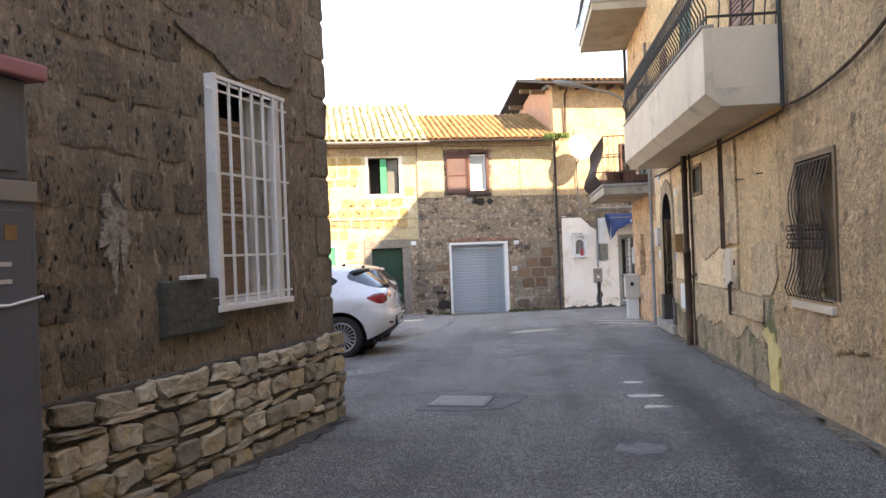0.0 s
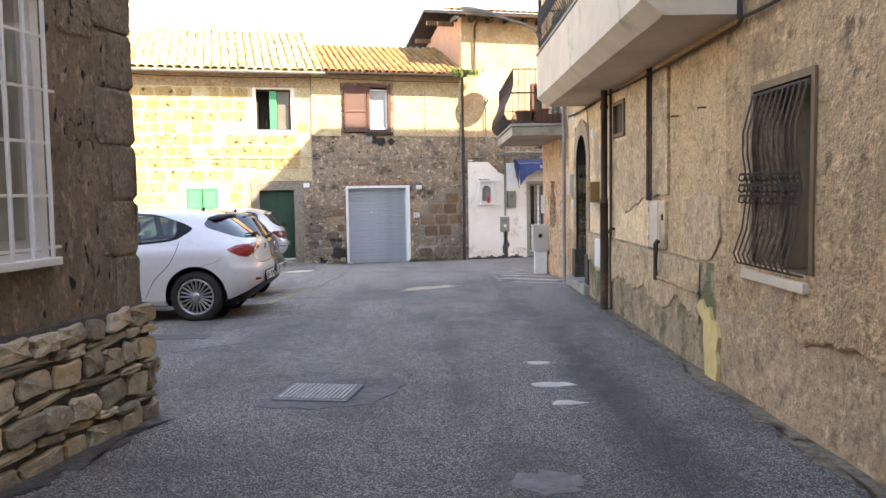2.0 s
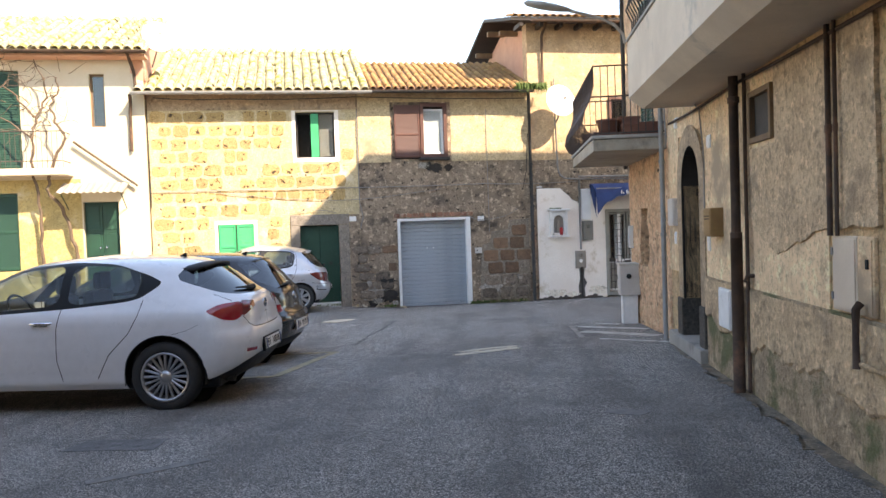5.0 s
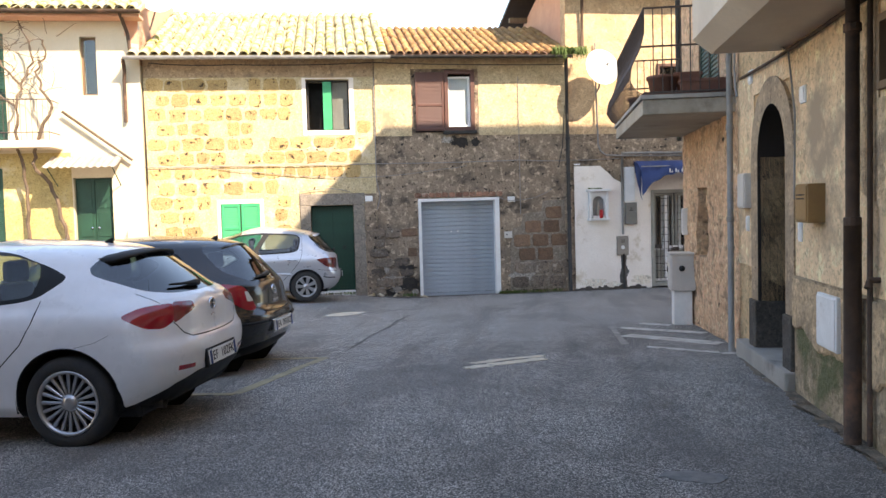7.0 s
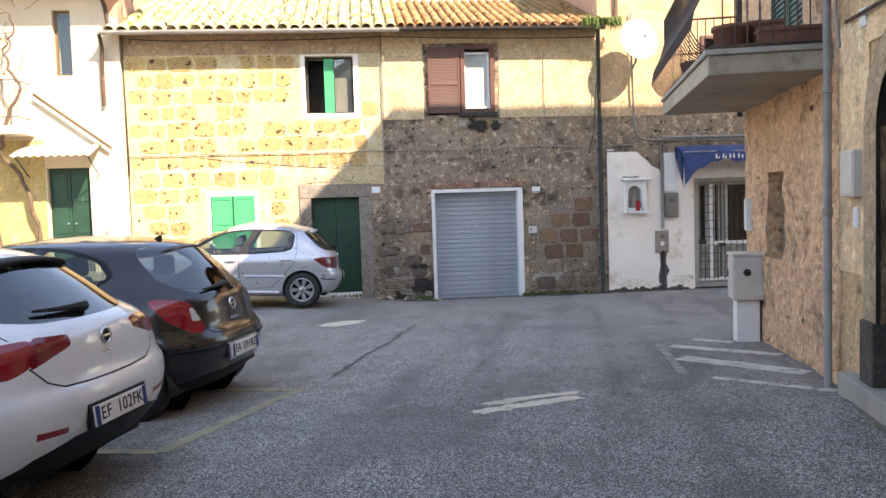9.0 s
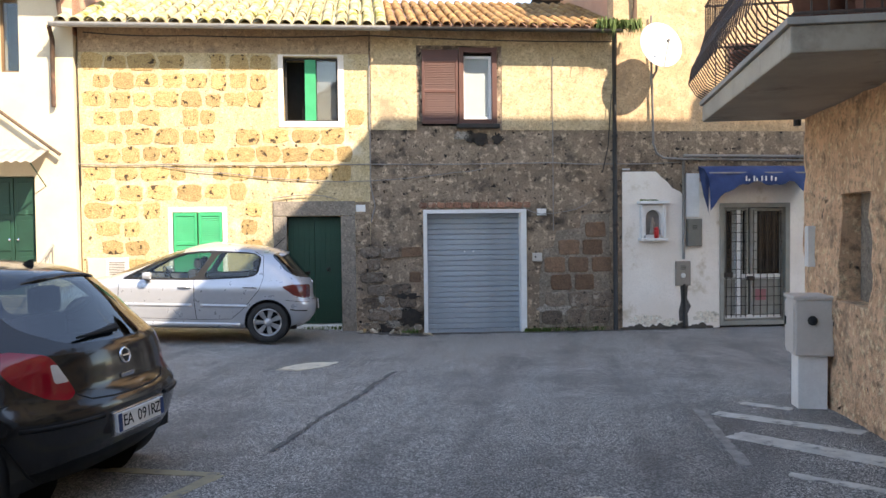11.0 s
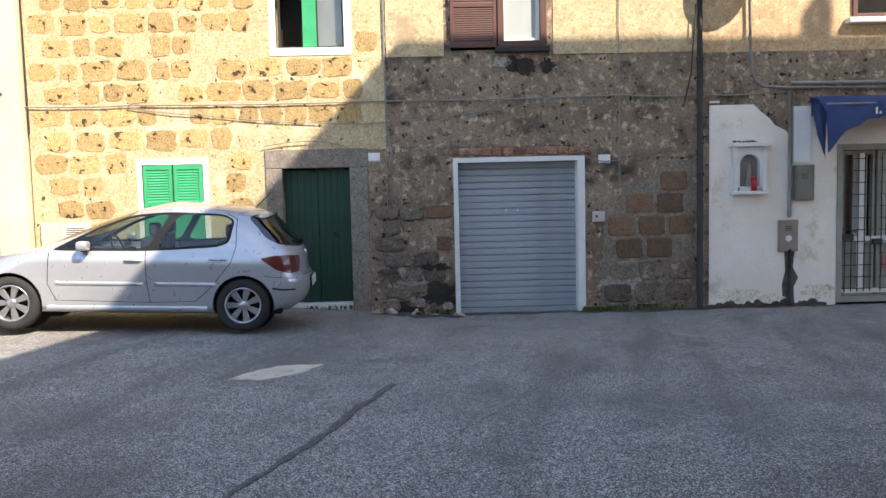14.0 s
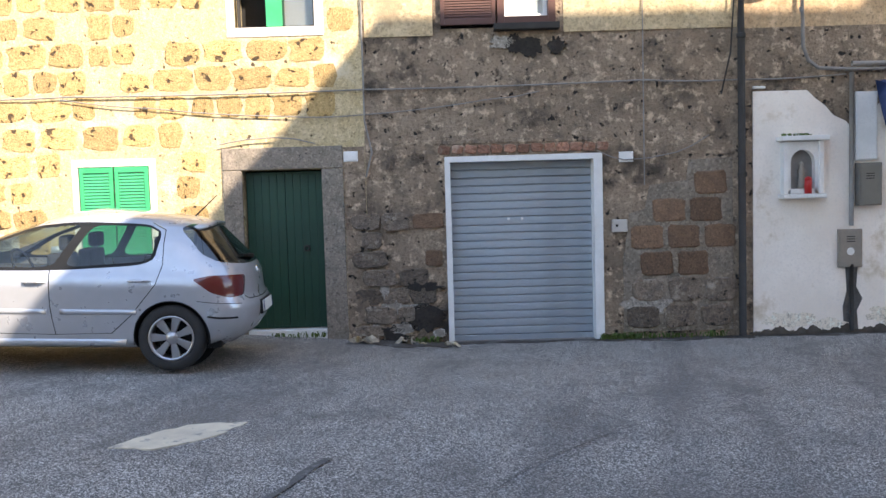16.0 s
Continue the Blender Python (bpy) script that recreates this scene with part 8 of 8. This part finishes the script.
# bare climbing vine
vine = thing("climbing_vine", "bare leafless climbing vine against the cream house", "vine", LB)
vr = random.Random(21)
wob = lambda pts: [(x + vr.uniform(-0.04, 0.04), y + vr.uniform(-0.02, 0.02), z) for x, y, z in pts]
stems = [([(-1.72, -0.12, 0.3), (-1.74, -0.14, 1.3), (-1.95, -0.16, 2.1), (-2.25, -0.45, 2.7), (-2.1, -0.5, 3.2), (-1.8, -0.5, 3.9), (-2.0, -0.42, 4.3), (-2.15, -0.3, 4.7), (-1.95, -0.2, 5.1), (-2.0, -0.3, 5.5)], 0.05),
         ([(-2.45, -0.1, 0.3), (-2.5, -0.15, 1.4), (-2.5, -0.3, 2.4), (-2.55, -0.5, 3.2), (-2.5, -0.5, 3.9), (-2.45, -0.4, 4.4), (-2.9, -0.3, 4.95), (-3.3, -0.3, 5.3)], 0.045),
         ([(-2.45, -0.4, 4.4), (-2.2, -0.3, 4.9), (-2.3, -0.3, 5.5), (-2.5, -0.35, 5.9)], 0.03), ([(-2.5, -0.5, 3.9), (-3.0, -0.4, 4.3), (-3.6, -0.4, 4.6)], 0.025)]
for pts, r in stems:
    fine_ = []
    for a, b in zip(pts, pts[1:]):
        for k in range(4):
            fine_.append(tuple(Vector(a).lerp(Vector(b), k / 4)))
    fine_ = wob(fine_)
    part("stem", tube(B(), fine_, [r * (1 - 0.6 * i / len(fine_)) for i in range(len(fine_))], 6), M_VINE, vine)
for i in range(70):
    x, z = vr.gauss(-2.6, 0.5), vr.uniform(4.0, 5.95)
    p = Vector((x, -0.35, z))
    pts = [p]
    d = Vector((vr.uniform(-1, 1), vr.uniform(-0.3, 0.3), vr.uniform(-0.5, 1))).normalized()
    for k in range(5):
        d = (d + Vector((vr.uniform(-0.6, 0.6), vr.uniform(-0.2, 0.2), vr.uniform(-0.6, 0.4)))).normalized()
        pts.append(pts[-1] + d * 0.11)
    part("twig", tube(B(), pts, [0.009, 0.008, 0.007, 0.005, 0.004, 0.003], 4), M_VINE, vine)

# ---- along the east wall ----
pipe("downpipe", [(R(12.95), -0.12, -0.2), (R(12.95), -0.12, 2.82)], 0.045, M_PIPE_RUST, "rusty brown downpipe on the house wall", RW, collars=((R(12.95), -0.12, 1.35), (R(12.95), -0.12, 2.6)))
part("lower_sleeve", tube(B(), [(R(12.95), -0.12, -0.25), (R(12.95), -0.12, 1.35)], 0.056, 12), M_PIPE_RUST, bpy.data.objects["downpipe.004"], "thicker rusty lower sleeve", True)
pipe("service_pipe", [(R(12.82), -0.06, -0.1), (R(12.82), -0.06, 2.82)], 0.018, M_PIPE_RUST, "thin brown service pipe beside the downpipe", RW)
pipe("downpipe", [(R(16.6), -0.1, -0.25), (R(16.6), -0.1, 2.5), (R(16.62), -0.1, 5.5)], 0.034, M_PIPE_GREY, "grey galvanised downpipe with a white joint", RW, collars=((R(16.6), -0.1, 1.3), (R(16.6), -0.1, 2.3)))
for y in (10.9, 10.78):
    pipe("service_pipe", [(R(y), -0.06, 1.38), (R(y), -0.06, 2.8)], 0.02 if y > 10.8 else 0.014, M_PIPE_RUST, "brown service pipe down to the meter box", RW, collars=((R(y), -0.06, 2.1),))
M_PIPE_DARKGREY = surface("dull_grey_pipe", (0.16, 0.15, 0.14), (0.11, 0.1, 0.095), 6, 0.7, 0.2, 40)
pipe("gas_pipe", [(R(10.42), -0.07, 0.97), (R(10.42), -0.1, 0.93), (R(10.42), -0.1, 0.56)], 0.026, M_PIPE_RUST, "rusty gas pipe stub under the meter cupboard", RW)
pipe("gas_pipe", [(R(10.39), -0.085, 0.59), (R(9.16), -0.085, 0.59), (R(9.12), -0.07, 0.58)], 0.016, M_RPLINTH, "thin plaster-coloured gas pipe low on the wall", RW)
cable([(R(16.3), -0.05, 2.78), (R(13.2), -0.05, 2.78), (R(8.5), -0.04, 2.74), (R(8.2), -0.04, 2.78), (R(7.2), -0.04, 2.78), (R(6.2), -0.04, 2.92), (R(5.0), -0.04, 3.3)], 0.02, 0.016, RW, "thick dark cable under the balcony and along the wall", M_PIPE_RUST)
cable([(R(8.28), -0.04, 2.78), (R(8.28), -0.04, 5.0)], 0.0, 0.022, RW, "dark vertical cable beside the balcony", M_PIPE_DARK)
cable([(R(16.45), -0.08, 4.8), (R(16.4), -0.08, 3.6), (R(16.45), -0.08, 2.9), (R(16.35), -0.08, 2.6)], 0.0, 0.012, RW, "loose grey cable beside the downpipe")
cable([(R(14.45), -0.05, 1.5), (R(14.42), -0.05, 2.2), (R(14.6), -0.05, 2.75), (R(15.0), -0.05, 2.9)], 0.0, 0.009, RW, "thin cable curving round the arch")
wall_box("meter_cupboard", R(10.93), R(10.55), 0.88, 1.38, 0.035, M_CONCRETE, "pale painted meter cupboard in the wall", RW, lambda t2: [part("hinge", box(B(), R(10.93), R(10.9), -0.05, -0.04, z, z + 0.05), M_PIPE_GREY, t2) for z in (0.95, 1.25)])
wall_box("meter_cupboard", R(10.55), R(10.32), 0.88, 1.38, 0.03, M_RSMOOTH, "ochre painted cupboard leaf with a black catch", RW, lambda t2: part("catch", box(B(), R(10.4), R(10.37), -0.05, -0.034, 1.18, 1.24), M_DARK, t2))
wall_box("panel", R(13.78), R(13.36), 0.4, 0.8, 0.085, M_WHITE, "white meter panel on the wall", RW)
M_ORANGE = surface("tan_box_paint", (0.3, 0.17, 0.06), (0.24, 0.13, 0.05), 4, 0.6, 0.15, 40)
wall_box("letter_box", R(14.1), R(13.8), 1.32, 1.62, 0.14, M_ORANGE, "tan metal letter box on the wall", RW, louvres(R(14.05), R(13.86), 1.5, 2, -0.149))
wall_box("bell_panel", R(14.42), R(14.33), 1.15, 1.4, 0.03, M_WHITE, "narrow white bell panel", RW)
wall_box("meter_box", R(16.34), R(16.04), 1.42, 1.78, 0.08, M_BOXGREY, "grey plastic meter box on the wall", RW)
wall_box("bell_panel", R(16.2), R(16.1), 1.18, 1.34, 0.03, M_WHITE, "small white bell push", RW)
for y, z in ((14.3, 2.35), (16.0, 2.75)):
    wall_box("number_tile", R(y) - 0.07, R(y) + 0.07, z - 0.07, z + 0.07, 0.03, M_WHITE, "small white tile on the wall", RW, cat="tile")
for y, z in ((9.9, 2.2), (9.1, 2.2)):
    pipe("wall_hook", [(R(y), -0.02, z), (R(y), -0.07, z), (R(y) - 0.04, -0.08, z)], 0.008, M_IRON, "small rusty hook in the wall", RW, "hook")
pipe("tap_stub", [(R(12.78), 0.0, 0.98), (R(12.78), -0.08, 0.98), (R(12.76), -0.1, 0.93)], 0.02, M_PIPE_RUST, "rusty pipe stub in the wall", RW)
M_MOSS = surface("moss", (0.22, 0.19, 0.105), (0.17, 0.155, 0.075), 7, 0.95, 0.8, 40, mottle=True)
M_BARE = surface("flaked_mortar", (0.4, 0.275, 0.185), (0.31, 0.22, 0.15), 4, 0.95, 0.9, 28, mottle=True)
M_YEL = surface("yellow_wall_patch", (0.72, 0.56, 0.24), (0.62, 0.46, 0.2), 5, 0.95, 0.6, 35)
part("bare_patch", prism(B(), [(R(9.17), 0.46), (R(9.08), 0.4), (R(8.98), 0.36), (R(8.98), 0.2), (R(8.94), 0.05), (R(8.92), -0.2), (R(8.66), -0.2), (R(8.62), 0.05), (R(8.66), 0.15), (R(8.6), 0.28), (R(8.66), 0.38), (R(8.78), 0.4), (R(8.84), 0.5), (R(8.95), 0.46), (R(9.05), 0.54)], -0.072, -0.03), M_YEL, house_r, "ragged yellow patch low on the wall")
M_RDARK = surface("repair_render", (0.62, 0.44, 0.27), (0.5, 0.35, 0.215), 3, 0.95, 1.0, 22, (0.3, 0.215, 0.14), 1.5, 0.56, mottle=True, depth=0.03)


def ragged(cx2, cz2, a, b, seed, n=90, rough=0.3):
    """An uneven outline round a middle, for torn plaster."""
    return [(cx2 + a * math.cos(2 * math.pi * k / n) * (1 + rough * noise.fractal((math.cos(2 * math.pi * k / n) * 2.2 + seed, math.sin(2 * math.pi * k / n) * 2.2, seed), 1.1, 2.0, 5)),
             cz2 + b * math.sin(2 * math.pi * k / n) * (1 + rough * noise.fractal((math.cos(2 * math.pi * k / n) * 2.2 + seed, math.sin(2 * math.pi * k / n) * 2.2, seed + 5), 1.1, 2.0, 5))) for k in range(n)]



def torn_edge(corners, seed, step=0.06, amp=0.035):
    """A patch outline between corners, with an uneven broken edge."""
    out = []
    for (xa, za), (xb, zb) in zip(corners, corners[1:] + corners[:1]):
        n_ = max(2, int(math.hypot(xb - xa, zb - za) / step))
        for i_ in range(n_):
            x_, z_ = xa + (xb - xa) * i_ / n_, za + (zb - za) * i_ / n_
            out.append((x_ + amp * noise.fractal((x_ * 4, z_ * 4, seed), 0.9, 2.1, 4), z_ + amp * noise.fractal((x_ * 4, z_ * 4, seed + 9), 0.9, 2.1, 4)))
    return out


part("render_patch", prism(B(), torn_edge([(R(9.72), 1.4), (R(9.3), 1.48), (R(8.78), 1.43), (R(8.74), 1.1), (R(8.95), 0.9), (R(9.1), 0.87), (R(9.6), 0.86), (R(9.68), 0.95)], 2.0), -0.02, 0.01), M_RDARK, house_r, "grey-brown repair patch in the roughcast")
part("render_patch", prism(B(), torn_edge([(R(13.2), 1.6), (R(12.1), 1.2), (R(11.2), 1.42), (R(10.25), 1.45), (R(10.28), 2.74), (R(12.1), 2.74), (R(12.1), 2.12), (R(12.78), 2.12), (R(12.78), 2.74), (R(13.2), 2.74)], 5.0, amp=0.025), -0.03, 0.01), M_RDARK, house_r, "grey-brown smooth render above the meter cupboard")

# meter cabinet on a concrete stand
P0 = Matrix.Translation((2.07, 19.5, gz(2.0, 19.5))) @ pose(0, 0, 0, 0, 0, -90)
mc = thing("meter_cabinet", "pale grey electricity cabinet on a concrete stand", "cabinet", P0)
part("stand", box(B(), -0.13, 0.13, -0.13, 0.13, -0.1, 0.5, 0.012), M_WHITE, mc)
part("case", box(B(), -0.19, 0.19, -0.17, 0.17, 0.5, 1.02, 0.02), M_BOXGREY, mc)
part("lid", box(B(), -0.205, 0.205, -0.19, 0.19, 1.02, 1.055, 0.012), M_BOXGREY, mc)
part("door", box(B(), -0.165, 0.165, -0.18, -0.172, 0.54, 0.99, 0.004), M_BOXGREY, mc)
part("knob", lathe(B(), [(0.0, 0.07), (0.02, 0.06), (0.045, 0.0)], 12, pose(0.19, -0.02, 0.83, 0, 90, 0)), M_DARK, mc)
part("lock", box(B(), -0.14, -0.11, -0.19, -0.18, 0.76, 0.84), M_DARK, mc)
wall_box("panel", R(20.0), R(19.9), 1.0, 1.4, 0.08, M_WHITE, "narrow white box on the stone wall", RW)

# flower pots on the bowed balcony
SL = 2.5 + 0.17 + 0.05
def pot(m, w, d, h, label, round_=True):
    p_ = thing("flower_pot", label, "flower pot", m, "balcony pots")
    if round_:
        part("bowl", lathe(B(), [(0.0, 0.0), (w * 0.36, 0.0), (w * 0.48, h * 0.85), (w * 0.52, h * 0.86), (w * 0.52, h), (w * 0.46, h), (w * 0.44, h * 0.9), (0.0, h * 0.88)], 20), M_CLAY, p_, "", True)
    else:
        bm = B()
        box(bm, -w / 2, w / 2, -d / 2, d / 2, 0, h, 0.01)
        for v in bm.verts:
            if v.co.z < h / 2:
                v.co.x *= 0.94
                v.co.y *= 0.8
        part("trough", bm, M_CLAY, p_)
        part("rim", box(B(), -w / 2 - 0.01, w / 2 + 0.01, -d / 2 - 0.01, d / 2 + 0.01, h - 0.03, h + 0.004, 0.004), M_CLAY, p_)
    return p_


pot(RW @ Matrix.Translation((R(17.25), -0.72, SL)), 0.36, 0.36, 0.26, "round terracotta pot on the balcony")
pot(RW @ Matrix.Translation((R(19.2), -0.75, SL)), 0.36, 0.36, 0.26, "round terracotta pot on the balcony")
pot(RW @ Matrix.Translation((R(17.0), -0.28, SL)) @ pose(0, 0, 0, 0, 0, 90), 0.55, 0.2, 0.17, "long reddish planter on the balcony", False)
pot(RW @ Matrix.Translation((R(17.4), -0.42, SL)), 0.3, 0.3, 0.3, "square reddish planter on the balcony", False)
pot(RW @ Matrix.Translation((R(18.2), -0.75, SL)) , 0.4, 0.2, 0.17, "reddish planter on the balcony", False)

# street cabinet against the dark house
sc = thing("street_cabinet", "dark grey metal street cabinet with a pink lid", "cabinet", LW @ Matrix.Translation((-4.18, -0.11, 0)))
for a, b, c, d in ((-1.2, 0.0, -0.05, 1.86), (-1.2, -0.03, 1.9, 2.38)):
    part("case", box(B(), a, b, -0.3, 0.0, c, d, 0.012), M_CABINET, sc)
part("band", box(B(), -1.2, 0.01, -0.31, 0.0, 1.8, 1.9, 0.006), M_BOXTAUPE, sc)
part("lid", box(B(), -1.25, 0.05, -0.36, 0.0, 2.38, 2.46, 0.012), M_PINKLID, sc, "faded pink lid")
part("door", box(B(), -0.62, -0.06, -0.312, -0.302, 0.1, 1.76, 0.004), M_CABINET, sc)
part("door", box(B(), -0.62, -0.1, -0.312, -0.302, 1.94, 2.34, 0.004), M_CABINET, sc)
part("sticker", box(B(), -0.2, -0.13, -0.316, -0.313, 1.62, 1.69), M_ORANGE, sc, "small orange warning sticker")
for z in (1.42, 1.5):
    part("vent", box(B(), -0.28, -0.17, -0.318, -0.312, z, z + 0.02), M_BOXGREY, sc)
part("wire", tube(B(), [(-0.6, -0.32, 1.34), (-0.2, -0.32, 1.32), (0.02, -0.31, 1.35)], 0.008, 5), M_WHITE, sc)
M_SMEAR = surface("grey_mortar_smear", (0.2, 0.165, 0.13), (0.15, 0.12, 0.095), 3, 0.95, 0.9, 26, mottle=True)
M_SCRAPE = surface("bare_grey_plaster", (0.36, 0.31, 0.265), (0.23, 0.195, 0.16), 9, 0.95, 1.0, 30, (0.15, 0.12, 0.09), 9, 0.52, mottle=True, depth=0.02)
part("scrape", prism(B(), ragged(-3.12, 1.72, 0.12, 0.29, 31, n=140, rough=0.85), -0.022, 0.0), M_SCRAPE, house_l, "patch of bare grey plaster")
part("smear", prism(B(), ragged(-1.45, 3.2, 0.85, 0.24, 33, rough=0.4), -0.03, 0.0), M_SMEAR, house_l, "smear of grey mortar above the window")
part("ledge_cap", box(B(), -2.5, -2.28, -0.1, -0.02, 1.36, 1.39, 0.008), M_WHITE, house_l)

# broken plaster low on the garage house and stains below its window
# hollows low down are flat near-black patches, their shade put into the colour
M_HOLE = surface("stain_and_hollow_dark", (0.025, 0.02, 0.017), (0.045, 0.037, 0.03), 5, 0.95, 0.9, 30, mottle=True)
M_FLAKE = surface("pale_flake", (0.4, 0.36, 0.31), (0.26, 0.225, 0.185), 6, 0.95, 0.8, 30, mottle=True)
for u, z, a, b, sd, mm in ((5.88, -0.3, 0.27, 0.17, 41, M_HOLE), (5.45, -0.5, 0.2, 0.1, 42, M_HOLE), (5.62, -0.42, 0.16, 0.07, 56, M_FLAKE), (5.28, -0.32, 0.05, 0.14, 57, M_FLAKE), (6.08, -0.5, 0.08, 0.06, 58, M_FLAKE), (5.9, 0.1, 0.2, 0.06, 43, M_HOLE), (5.5, -0.15, 0.12, 0.1, 44, M_FLAKE), (5.4, 0.1, 0.06, 0.12, 45, M_FLAKE), (5.75, -0.15, 0.2, 0.03, 46, M_FLAKE),
                           (6.95, 3.12, 0.14, 0.08, 47, M_FLAKE), (7.1, 3.1, 0.1, 0.12, 48, M_HOLE), (7.3, 3.05, 0.16, 0.12, 49, M_HOLE), (7.62, 3.06, 0.1, 0.1, 50, M_HOLE), 
                           (8.7, -0.2, 0.3, 0.12, 55, M_FLAKE)):
    part("plaster_break" if mm is M_FLAKE else "dark_stain", prism(B(), ragged(u, z, a, b, sd, rough=0.55), -0.022, 0.02), mm, house_b)
M_DAMP = surface("damp_whitewash", (0.8, 0.72, 0.6), (0.74, 0.65, 0.52), 3, 0.95, 0.5, 30, mottle=True)
for u, z, a, b, sd in ((10.5, -0.45, 0.35, 0.1, 61), (11.0, -0.52, 0.2, 0.09, 62), (11.75, -0.42, 0.25, 0.12, 63), (13.75, -0.45, 0.2, 0.15, 64)):
    part("damp_patch", prism(B(), ragged(u, z, a, b, sd, rough=0.5), -0.031, -0.01), M_DAMP, house_c)
M_CHIP = surface("dark_chip", (0.11, 0.095, 0.08), (0.07, 0.06, 0.05), 6, 0.95, 0.8, 30)
for i in range(14):
    u = 10.1 + i * 0.14 if i < 13 else 13.6
    part("chipped_edge", prism(B(), ragged(u, -0.62, 0.1, 0.035 + 0.03 * (i % 3), 70 + i, n=24, rough=0.5), -0.033, -0.01), M_CHIP, house_c)
